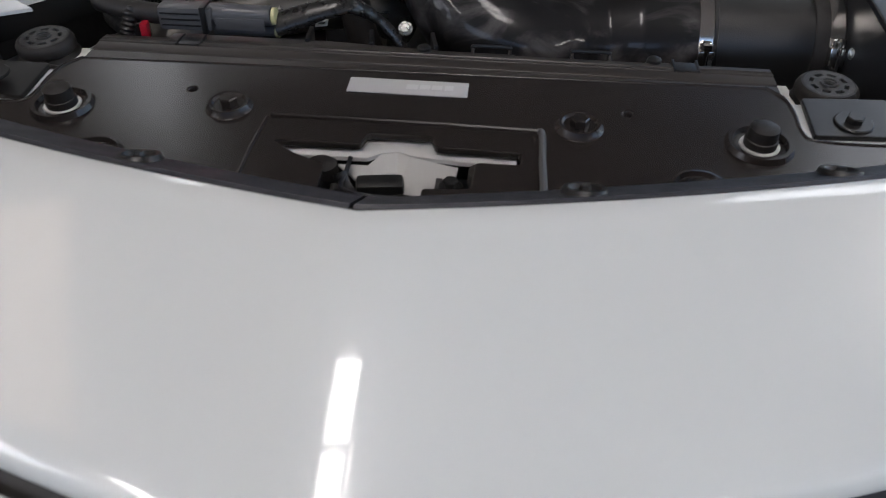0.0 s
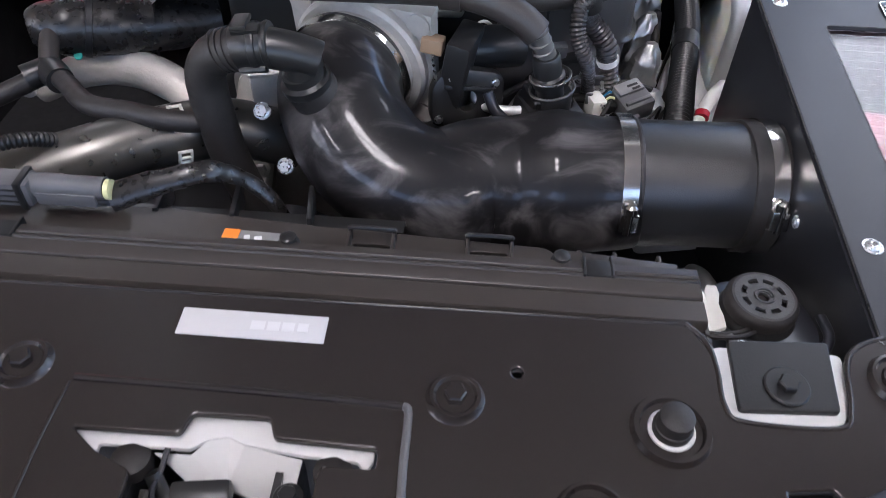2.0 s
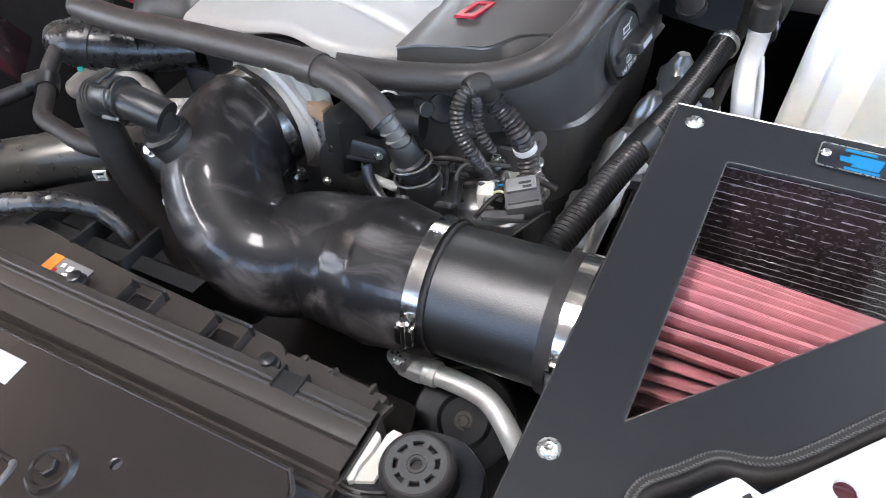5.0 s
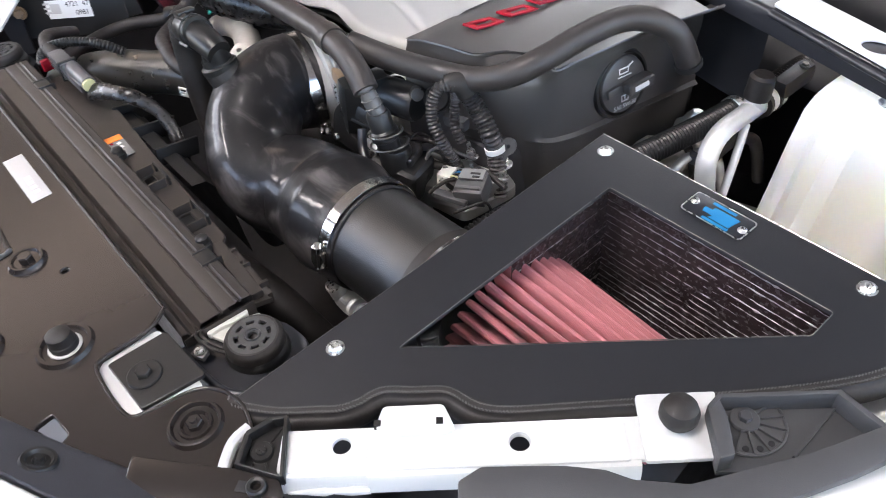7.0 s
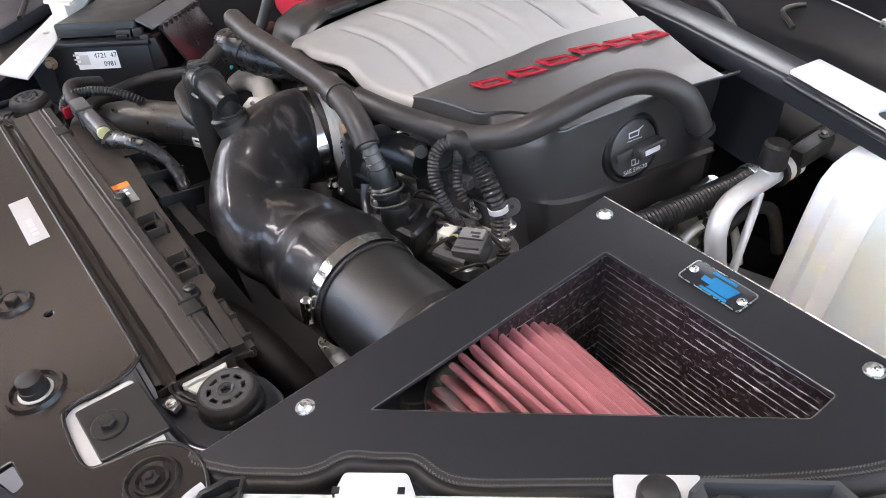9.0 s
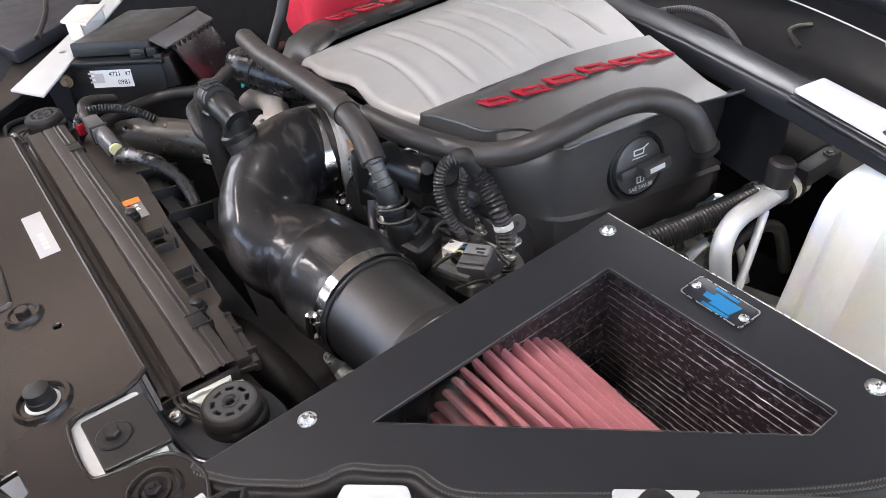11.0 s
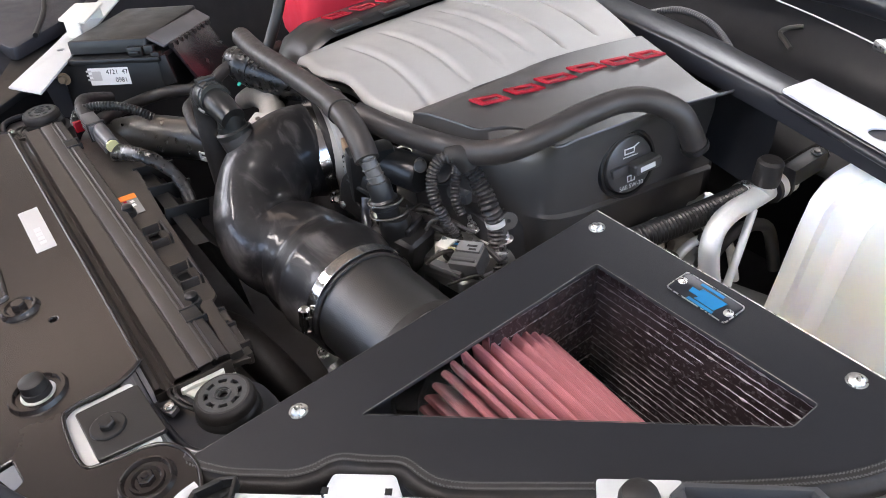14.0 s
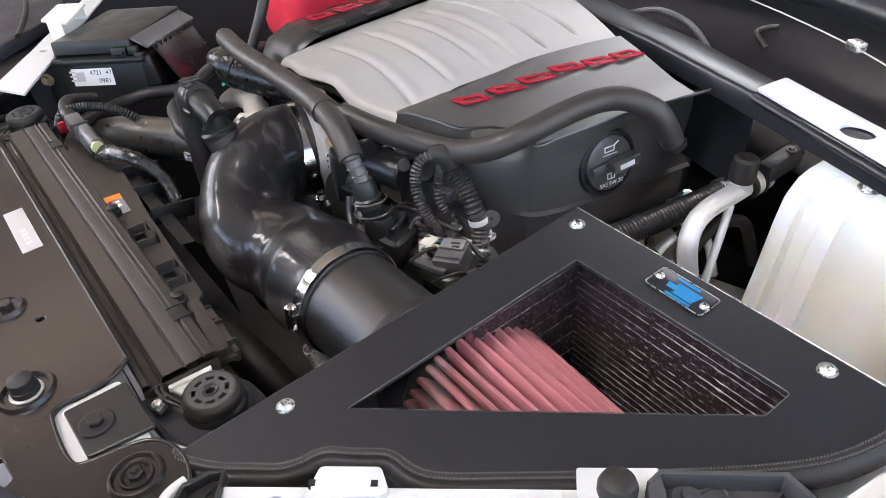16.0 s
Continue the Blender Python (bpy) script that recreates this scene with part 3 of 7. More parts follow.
for x, y, kindof in pins:
    p = (x, y, cover_z(x, y))
    if kindof == "w":
        b = join(lathe([(0.0, 0.0022), (0.0085, 0.0022), (0.0098, 0.0035), (0.0112, 0.0036), (0.0125, 0.0008), (0.0135, 0.0)], 32), place(hex_bolt(0.0052, 0.0046), pose(0, 0, 0.002)))
        part("fastener", place(b, along(p, (0, -0.05, 1)) @ Matrix.Diagonal((1.2, 1.2, 1.25, 1))), M_PLATE, cover, "round black washer with a hex head")
    else:
        b = join(lathe([(0.0, 0.0005), (0.0075, 0.0005), (0.009, 0.0022), (0.0105, 0.0022), (0.011, 0.0006), (0.0135, 0.0006), (0.0148, 0.0028), (0.0162, 0.0026), (0.0178, 0.0)], 36),
                 place(hex_bolt(0.0055, 0.0038), pose(0, 0, 0.0005)), lathe([(0, 0.0058), (0.0022, 0.0055), (0.0026, 0.004)], 12))
        part("fastener", place(b, along(p, (0, -0.05, 1)) @ Matrix.Diagonal((1.06, 1.06, 1.3, 1))), M_PLATE, cover, "sunken black push fastener in a ringed dish")
for x, y in posts:
    z = cover_z(x, y)
    part("post_ring", lathe([(0.0085, -0.006), (0.0095, 0.0002), (0.0105, 0.0006), (0.0160, 0.0006), (0.0172, 0.0036), (0.0198, 0.0036), (0.0215, 0.0)], 40, along((x, y, z), (0, -0.05, 1))), M_PLATE, cover)
    part("pale_washer", lathe([(0.0, 0.0013), (0.0122, 0.0013), (0.0126, 0.0005)], 30, along((x, y, z), (0, -0.05, 1))), M_PRIMER, cover, "white washer under a post")
    part("rubber_post", lathe([(0, 0.0150), (0.0072, 0.0150), (0.0090, 0.0138), (0.0094, 0.0065), (0.0101, 0.0060), (0.0105, 0.004), (0.0100, -0.002)], 32, along((x, y, z), (0, -0.05, 1))), M_RUBBER, cover, "round black rubber bump post")

badge = thing("cover_label", "silver rectangular label with faint markings on the radiator cover", "label", at=(MID, 0.476, 0.751))
part("plate", place(box((0.0845, 0.0185, 0.0008), None, 0.0003), along((MID, 0.4785, cover_z(MID, 0.4785) + 0.0005), (0, -0.0545, 1))), M_LABEL_SILVER, badge)
for k, (dx, w) in enumerate(((-0.026, 0.014), (0.003, 0.008), (0.012, 0.007), (0.0205, 0.007), (0.029, 0.006))):
    part("marking", place(box((w, 0.006 if k else 0.005, 0.0003)), along((MID + dx, 0.4785, cover_z(MID + dx, 0.4785) + 0.001), (0, -0.0545, 1))), M_FAINT, badge, "faint pale printed bar", smooth=False)

latch = thing("hood_latch", "white painted latch support and dark latch in a cover opening", "hood latch", at=(MID, 0.38, 0.70))
wz = lambda x, y: cover_z(x, y) - 0.0065
part("support", slab(rounded([(-0.0955, 0.4125), (-0.0371, 0.4160), (-0.0338, 0.4240), (0.0083, 0.4275), (0.0150, 0.4145), (0.0657, 0.4130), (0.0660, 0.4046), (0.0623, 0.3984), (0.0577, 0.4038), (0.0375, 0.4049), (0.0289, 0.4052), (0.0165, 0.4067), (-0.0015, 0.4088), (-0.0105, 0.4125),
                              (-0.0211, 0.4100), (-0.0291, 0.4042), (-0.0484, 0.4043), (-0.0758, 0.4040), (-0.0757, 0.3979), (-0.0843, 0.4009)], 0.0012, 3), 0.003, (), wz, bevel=0.0007), M_PRIMER, latch, "white painted steel support")
# its front plate drops into the opening
part("front_plate", slab([(-0.0484, 0.4040), (-0.0291, 0.4040), (-0.0211, 0.4098), (-0.0105, 0.4122), (-0.0015, 0.4085), (0.0165, 0.4064), (0.0289, 0.4050), (0.0262, 0.3960), (0.0239, 0.3935), (0.0042, 0.3900), (-0.0094, 0.3935), (-0.0305, 0.3945), (-0.0403, 0.4000)], 0.002, (),
                         lambda x, y: cover_z(x, y) - 0.0072 - 1.1 * max(0.0, 0.4085 - y)), M_PRIMER, latch, smooth=False)
for x, y in ((-0.058, 0.398), (0.046, 0.3985)):
    part("rubber_buffer", lathe([(0, 0.004), (0.007, 0.004), (0.010, 0.002), (0.0105, -0.006), (0.0, -0.006)], 26, pose(x, y, cover_z(x, y) - 0.010)), M_RUBBER, latch)
part("side_plate", tube([(-0.040, 0.404, cover_z(0, 0.404) - 0.007), (-0.041, 0.394, cover_z(0, 0.39) - 0.010), (-0.042, 0.380, cover_z(0, 0.38) - 0.012), (-0.030, 0.374, cover_z(0, 0.374) - 0.012), (-0.005, 0.372, cover_z(0, 0.372) - 0.012)], 0.0016, 8, 3), M_BRACE, latch, "dark plate edge")
# dark walls added to hide the inside and keep the opening black
for size, at in (((0.075, 0.004, 0.13), (-0.020, 0.432, 0.665)), ((0.075, 0.14, 0.004), (-0.020, 0.362, 0.60)), ((0.004, 0.14, 0.13), (-0.0575, 0.362, 0.665)), ((0.004, 0.14, 0.13), (0.0175, 0.362, 0.665))):
    part("cavity_wall", box(size, pose(*at)), M_DARK, latch, "added dark wall that keeps the latch opening black", smooth=False)
part("latch_plate", box((0.064, 0.09, 0.006), pose(-0.012, 0.345, 0.670), 0.002), M_DARK, latch)
part("latch_hook", tube([(-0.045, 0.392, 0.735), (-0.038, 0.385, 0.725), (-0.02, 0.380, 0.722), (0.0, 0.378, 0.726), (0.012, 0.372, 0.715)], 0.0045, 12), M_PLASTIC, latch)
part("latch_block", box((0.03, 0.012, 0.012), pose(-0.018, 0.384, 0.732, 10, 0, 8), 0.003), M_PLASTIC, latch)
part("latch_spring", corrugated([(0.004, 0.347, 0.728), (0.0, 0.356, 0.726), (-0.004, 0.366, 0.724)], 0.0052, 0.003, 0.0014, 12), M_BRACE, latch, "small dark spring")
part("latch_bolt", place(hex_bolt(0.005, 0.006, 0.008), pose(0.026, 0.384, 0.735)), M_PLASTIC, latch)
part("cable", tube([(-0.047, 0.385, 0.73), (-0.046, 0.36, 0.72), (-0.045, 0.33, 0.715), (-0.05, 0.30, 0.70)], 0.003, 10), M_RUBBER, latch)

# ---- radiator shroud behind the cover ----
shroud = thing("radiator_shroud", "ribbed grey-black plastic radiator top shroud with slots", "radiator shroud", at=(MID, 0.535, 0.70))
X0, X1 = 2 * MID - 0.247, 0.255
prof = [(0.4985, 0.700), (0.4992, 0.7365), (0.5010, 0.7375), (0.5045, 0.7368), (0.5062, 0.7335), (0.5080, 0.7300), (0.5120, 0.7290), (0.5138, 0.7300), (0.5150, 0.7368), (0.5165, 0.7384), (0.5318, 0.7388), (0.5324, 0.7382), (0.5328, 0.7368), (0.5340, 0.7368), (0.5346, 0.7386), (0.5354, 0.7392),
        (0.5462, 0.7394), (0.5470, 0.7404), (0.5480, 0.7406), (0.5490, 0.7398), (0.5494, 0.7386), (0.5506, 0.7386), (0.5510, 0.7398), (0.5520, 0.7405), (0.5532, 0.7398), (0.5592, 0.7392), (0.5602, 0.7380), (0.5605, 0.718), (0.5607, 0.66)]
part("ribbed_top", shell(X0, X1, 2, lambda x: prof), M_SHROUD, shroud, angle=40)
part("end_cap", box((0.002, 0.06, 0.06), pose(X1 + 0.0005, 0.530, 0.703)), M_SHROUD, shroud, smooth=False)
part("end_cap", box((0.002, 0.06, 0.06), pose(X0 - 0.0005, 0.530, 0.703)), M_SHROUD, shroud, smooth=False)
# lower shelf with slots
shelf_holes = [rounded([(a, 0.5655), (a + 0.026, 0.5655), (a + 0.026, 0.5765), (a, 0.5765)], 0.002, 2) for a in (0.028, 0.108)]
part("shelf", slab(rounded([(-0.235, 0.5605), (0.168, 0.5605), (0.172, 0.574), (0.16, 0.585), (0.0, 0.592), (-0.10, 0.600), (-0.235, 0.600)], 0.004, 3), 0.003, shelf_holes, lambda x, y: 0.7255 - 0.03 * (y - 0.56), bevel=0.0008), M_SHROUD, shroud, angle=12)
for a in (0.028, 0.108):
    for dx in (-0.002, 0.028):
        part("clip_wall", box((0.002, 0.016, 0.012), pose(a + dx, 0.571, 0.7285), 0.0006), M_SHROUD, shroud)
    part("clip_bar", tube([(a - 0.002, 0.582, 0.722), (a - 0.002, 0.582, 0.733), (a, 0.582, 0.735), (a + 0.026, 0.582, 0.735), (a + 0.028, 0.582, 0.733), (a + 0.028, 0.582, 0.722)], 0.0016, 8, 4), M_PLASTIC, shroud)
part("right_rail", box((0.075, 0.012, 0.008), pose(0.209, 0.5690, 0.727, 0, 2, -3), 0.0015), M_SHROUD, shroud)
part("right_rail", box((0.070, 0.006, 0.012), pose(0.212, 0.5790, 0.717, 0, 2, -3), 0.0015), M_SHROUD, shroud)
for a in (0.182, 0.206, 0.236):
    part("rail_rib", box((0.003, 0.018, 0.010), pose(a, 0.574, 0.722, 0, 0, -3), 0.0008), M_SHROUD, shroud)
part("side_flap", slab([(0.2020, 0.5655), (0.2045, 0.5769), (0.2536, 0.5752), (0.2500, 0.5610)], 0.0016, (), lambda x, y: 0.7255 - 0.11 * (x - 0.204), bevel=0.0004), M_SHROUD, shroud, angle=12)
part("flap_rib", box((0.0018, 0.014, 0.005), pose(0.2030, 0.5712, 0.7268, 0, 0, -12), 0.0005), M_SHROUD, shroud)
part("flap_rib", box((0.0018, 0.015, 0.005), pose(0.2518, 0.5682, 0.7215, 0, 0, -14), 0.0005), M_SHROUD, shroud)
part("snap_clip", join(box((0.018, 0.014, 0.002), pose(0.191, 0.5535, 0.7398), 0.0006), box((0.002, 0.018, 0.008), pose(0.182, 0.555, 0.7375), 0.0005), box((0.002, 0.018, 0.008), pose(0.200, 0.555, 0.7375), 0.0005)), M_PLASTIC, shroud)
part("snap_clip", join(box((0.018, 0.014, 0.002), pose(-0.20, 0.5535, 0.7398), 0.0006), box((0.002, 0.018, 0.008), pose(-0.209, 0.555, 0.7375), 0.0005), box((0.002, 0.018, 0.008), pose(-0.191, 0.555, 0.7375), 0.0005)), M_PLASTIC, shroud)
for x in (-0.012, 0.168):
    part("stud", lathe([(0, 0.012), (0.003, 0.012), (0.0055, 0.0105), (0.006, 0.006), (0.0075, 0.005), (0.0075, 0.0)], 24, pose(x, 0.562, 0.731)), M_PLASTIC, shroud, "black plastic stud")
LX = -0.040
warn = thing("warning_label", "orange and grey warning label with white symbols on the shroud", "label", at=(-0.013, 0.571, 0.73))
lz = 0.7262
part("backing", box((0.044, 0.019, 0.0006), pose(LX, 0.5705, lz, 0, 0, -2)), M_LABEL_GREY, warn, smooth=False)
part("orange_band", box((0.011, 0.019, 0.0004), pose(LX - 0.016, 0.571, lz + 0.0006, 0, 0, -2)), M_ORANGE, warn, "orange band", smooth=False)
for dx, dy, sx, sy in ((-0.019, 0.003, 0.004, 0.004), (-0.011, 0.002, 0.005, 0.005), (-0.003, -0.003, 0.004, 0.004), (-0.011, -0.004, 0.005, 0.0025)):
    part("marking", box((sx, sy, 0.0004), pose(LX + 0.0145 + dx, 0.5705 + dy, lz + 0.0006, 0, 0, 12)), M_WHITE_PRINT, warn, "white printed bar", smooth=False)
part("warning_mark", box((0.003, 0.003, 0.0004), pose(LX - 0.008, 0.567, lz + 0.0006)), M_RED, warn, "red printed bar", smooth=False)

core = thing("radiator", "dark finned radiator core behind the shroud", "radiator", at=(MID, 0.53, 0.35))
part("core", box((0.60, 0.05, 0.40), pose(MID, 0.525, 0.46), 0.004), M_RADCORE, core)


def rubber_mount(x, y, z):
    t = thing("rubber_mount", "round ribbed dark grey rubber radiator mount with eight slots", "rubber mount", group="radiator mounts", at=(x, y, z - 0.02))
    m = along((x, y, z), (0, -0.05, 1)) @ Matrix.Diagonal((0.80, 0.80, 0.90, 1))
    part("body", lathe([(0.0, -0.013), (0.026, -0.013), (0.0285, -0.011), (0.0285, -0.005), (0.0268, -0.0020), (0.0245, -0.0002), (0.0225, -0.0002), (0.0222, -0.005), (0.0, -0.005)], 48, m), M_RUBBER, t)
    slots = []
    for k in range(8):
        a0, a1 = 2 * math.pi * (k + 0.19) / 8, 2 * math.pi * (k + 0.81) / 8
        arc = [a0 + (a1 - a0) * q / 4 for q in range(5)]
        slots.append([(0.0176 * math.cos(a), 0.0176 * math.sin(a)) for a in arc] + [(0.0136 * math.cos(a), 0.0136 * math.sin(a)) for a in arc[::-1]])
    part("slotted_face", slab(ring(0, 0, 0.0228, 48), 0.003, slots + [ring(0, 0, 0.0052, 24)], m=m, bevel=0.0003), M_RUBBER_GREY, t, angle=12)
    part("hub", lathe([(0.0044, -0.004), (0.0046, -0.0012), (0.0060, -0.0008), (0.0066, 0.0014), (0.0078, 0.0016), (0.0084, -0.0005)], 32, m), M_RUBBER_GREY, t)
    part("flange", lathe([(0.0, -0.028), (0.0290, -0.028), (0.0305, -0.024), (0.0305, -0.017), (0.029, -0.0150), (0.026, -0.012)], 40, m), M_PLASTIC, t)
    return t


rubber_mount(0.2933, 0.5391, 0.7404)
rubber_mount(2 * MID - 0.292, 0.544, 0.742)
for s in (1, -1):
    fx = (lambda x: x) if s == 1 else (lambda x: 2 * MID - x)
    t = thing("mount_support", "black plastic support under a radiator mount, with wires", "bracket", group="mount supports", at=(fx(0.29), 0.54, 0.69))
    arm = rounded([(fx(x), y) for x, y in ((0.250, 0.492), (0.300, 0.4950), (0.3270, 0.507), (0.3340, 0.535), (0.3280, 0.562), (0.305, 0.577), (0.275, 0.573), (0.262, 0.556), (0.256, 0.52))], 0.010, 4)
    part("arm", slab(arm[::s], 0.022, (), lambda x, y: 0.7235 + 0.10 * (0.52 - y), bevel=0.005), M_BRACE, t)
    part("arm_lip", tube([(fx(0.262), 0.4935, 0.7300), (fx(0.290), 0.4955, 0.7300), (fx(0.318), 0.5020, 0.7280), (fx(0.3335), 0.5200, 0.7255), (fx(0.3350), 0.5400, 0.7230)], 0.0034, 12), M_BRACE, t)
    for z_, blade in ((0.7290, [(0.2535, 0.5200), (0.2537, 0.5532), (0.2595, 0.5517), (0.2610, 0.5486), (0.2613, 0.5388), (0.2591, 0.5275), (0.2605, 0.5184), (0.2581, 0.5167)]),
                      (0.7265, [(0.2603, 0.5189), (0.2599, 0.5277), (0.2620, 0.5398), (0.2621, 0.5538), (0.2643, 0.5590), (0.2709, 0.5589), (0.2718, 0.5519), (0.2697, 0.5430), (0.2711, 0.5341), (0.2711, 0.5238)])):
        blade = [(fx(a), b) for a, b in blade][::s]
        part("pale_clip", slab(rounded(blade[::-1], 0.0006, 2), 0.005, (), lambda x, y, z_=z_: z_, bevel=0.0006), M_WHITE_CONN, t, "off-white plastic clip blade")
    for k in range(2):
        part("wire", tube([(fx(0.252), 0.512 + 0.004 * k, 0.730), (fx(0.262), 0.508 + 0.004 * k, 0.7345 - 0.002 * k), (fx(0.275), 0.5105 + 0.005 * k, 0.7335 - 0.002 * k), (fx(0.286), 0.518 + 0.004 * k, 0.7300)], 0.0015, 8), M_RUBBER, t)
    part("small_clip", join(box((0.012, 0.008, 0.005), pose(fx(0.274), 0.5035, 0.7305, 8, 0, s * 24), 0.0012), box((0.006, 0.012, 0.003), pose(fx(0.270), 0.5065, 0.7320, 0, 0, s * 24), 0.0008)), M_SPOUT, t, "small dull metal clip")
    part("small_bolt", place(hex_bolt(0.0028, 0.003, 0.004), pose(fx(0.274), 0.5035, 0.7330)), M_ZINC, t)

# ---- air filter box ----
airbox = thing("air_filter_box", "black powder-coated air filter box with a clear window in its lid", "air box", at=(0.48, 0.70, 0.62))
lid_outline = [(0.346, 0.8635), (0.6375, 0.8635), (0.6350, 0.845), (0.6310, 0.825), (0.6250, 0.805), (0.6150, 0.784), (0.5905, 0.7495), (0.5490, 0.6995), (0.505, 0.649), (0.483, 0.624), (0.470, 0.6125), (0.459, 0.6080),
               (0.448, 0.6060), (0.439, 0.6015), (0.426, 0.588), (0.413, 0.5755), (0.4085, 0.566), (0.407, 0.556), (0.402, 0.545), (0.392, 0.534), (0.376, 0.517), (0.362, 0.506), (0.350, 0.4985), (0.346, 0.500)]
win = rounded([(0.394, 0.8155), (0.394, 0.6015), (0.5795, 0.7925), (0.5795, 0.8175)], [0.003, 0.001, 0.002, 0.002], 3)
part("lid", slab(lid_outline, 0.0035, [win], lid_z, bevel=0.0009), M_LID, airbox, angle=12)
rimw = [(x, y, lid_z(x, y) + 0.0001) for x, y in win]
part("window_edge", tube(rimw + rimw[:1], 0.0003, 6, 1), M_DARKPIPE, airbox, "bright cut edge of the window")
part("lid_edge", tube([(x, y, lid_z(x, y) - 0.0008) for x, y in ((0.3462, 0.500), (0.3462, 0.68), (0.3462, 0.8633))], 0.0005, 6, 1), M_DARKPIPE, airbox, "bright cut edge of the lid")
part("lid_edge", tube([(x, y, lid_z(x, y) - 0.0006) for x, y in ((0.3462, 0.8636), (0.50, 0.8636), (0.6370, 0.8636))], 0.0007, 6, 1), M_ZINC, airbox, "bright cut edge of the lid")
pane = part("window_pane", slab(rounded([(0.388, 0.823), (0.388, 0.592), (0.587, 0.790), (0.587, 0.823)], 0.002, 2), 0.0025, (), lambda x, y: lid_z(x, y) - 0.004), M_GLASS, airbox, "clear acrylic window pane", smooth=False)
pane.visible_shadow = False
# walls: left, rear and the slanted front
lw = slab([(0.497, 0.0), (0.8635, 0.0), (0.8635, 0.24), (0.497, 0.24)], 0.003, [ring(0.700, 0.1690, 0.049, 40)])
for v in lw.verts:
    a, b, c = v.co
    v.co = (0.3475 + c, a, lid_z(0, a) - 0.0036 - 0.24 + b)
part("side_wall", lw, M_LID, airbox, smooth=False)
part("rear_wall", box((0.288, 0.003, 0.22), pose(0.4915, 0.862, 0.674)), M_LID, airbox, smooth=False)
front_path = [Vector((x - 0.004, y + 0.004, lid_z(x, y) - 0.0037)) for x, y in lid_outline[3:23]]
part("front_wall", rail(front_path, [(0, 0), (0, -0.20)]), M_LID, airbox, angle=40)
part("bottom", slab([(0.348, 0.86), (0.63, 0.86), (0.61, 0.785), (0.36, 0.51), (0.348, 0.51)], 0.003, (), lambda x, y: 0.560), M_FOIL, airbox, smooth=False)


def fine(a, b, n):
    return [Vector(a).lerp(Vector(b), k / n) for k in range(n + 1)]


ripple = random.Random(5)


def liner(name, a, b, inward, drops):
    """A dark crinkled liner sheet with level foil ridges, one below the other."""
    path_ = fine(a, b, 60)
    w = part(name, rail(path_, [(0, 0.004), (0.0006, -0.05), (-0.0004, -0.12), (0, -0.20)]), M_FOIL, airbox, "dark brown crinkled ribbed liner", angle=60)
    for k, z in enumerate(drops):
        big = 1.25 if k in (3, 5) else 0.8
        pts_ = [p + inward * ripple.uniform(-0.0001, 0.0008) + Vector((0, 0, -z + ripple.uniform(-0.0003, 0.0003))) for p in path_]
        part("ridge", sweep(pts_, [big * max(0.0002, ripple.gauss(0.00036, 0.00026)) for _ in pts_], 6), M_RIDGE, w, "crinkled foil ridge", angle=80)


DROPS = [0.0020, 0.0060, 0.0150, 0.0205, 0.0300, 0.0370, 0.0440, 0.0520, 0.0590, 0.0660, 0.0730, 0.0800, 0.0870, 0.0940, 0.1010, 0.1080, 0.1160, 0.1240]
liner("rear_liner", (0.386, 0.826, 0.7765), (0.618, 0.826, 0.7765), Vector((0, -1, 0)), DROPS)
liner("side_liner", (0.3865, 0.715, 0.7680), (0.3865, 0.826, 0.7765), Vector((1, 0, 0)), [0.0060, 0.0205, 0.0440, 0.0590, 0.0800, 0.1010])
# rubber edge seal round the slanted front, with its row of stitches
edge_path, _ = smooth_path([(x, y, lid_z(x, y)) for x, y in lid_outline[1:24]][::-1], None, 10)
seal_prof = [(-0.0005, -0.0005), (0.0004, 0.0018), (0.0058, 0.0014), (0.0068, -0.0012), (0.0078, -0.0016), (0.0098, -0.0028), (0.0115, -0.0062), (0.0116, -0.0115), (0.0095, -0.0152), (0.004, -0.016), (0.0, -0.013)]
part("edge_seal", rail(edge_path, seal_prof, closed=True), M_RUBBER, airbox, "black rubber edge seal", angle=50)
STEP = 0.0026
thread = random.Random(8)
stitch, left_over = [], 0.0
for a, b in zip(edge_path, edge_path[1:]):
    d, ln_ = (b - a).normalized(), (b - a).length
    s = d.cross(Vector((0, 0, 1))).normalized()
    at = left_over
    while at < ln_:
        m = Matrix.Translation(a + d * at) @ Matrix(((d.x, s.x, 0, 0), (d.y, s.y, 0, 0), (d.z, s.z, 1, 0), (0, 0, 0, 1)))
        for off in (-0.0019, 0.0019):
            stitch.append(box((0.0021, 0.0009, 0.0009), m @ pose(0, STEP - off, 0.0015, 0, 0, (38 if off < 0 else -38) + thread.uniform(-8, 8))))
        at += 0.0021
    left_over = at - ln_
st = part("stitching", join(*stitch), M_THREAD, airbox, "two rows of slanted dull grey stitches", smooth=False)
st["kind"] = "stuff"


def button_screw(x, y):
    b = join(lathe([(0, 0.0008), (0.0014, 0.0008), (0.0017, 0.0030), (0.0026, 0.0032), (0.0044, 0.0022), (0.0052, 0.0006), (0.0052, 0.0)], 24), lathe([(0, 0.0004), (0.0066, 0.0004), (0.0068, 0.0), (0.0068, -0.0002)], 24))
    return part("screw", place(b, along((x, y, lid_z(x, y)), (0, -0.095, 1))), M_ZINC, airbox, "bright button-head screw")


for x, y in ((0.362, 0.570), (0.3625, 0.847), (0.584, 0.850)):
    button_screw(x, y)
part("wall_screw", place(hex_bolt(0.003, 0.0025, 0.005), along((0.3445, 0.634, 0.721), (-1, 0, 0))), M_ZINC, airbox)

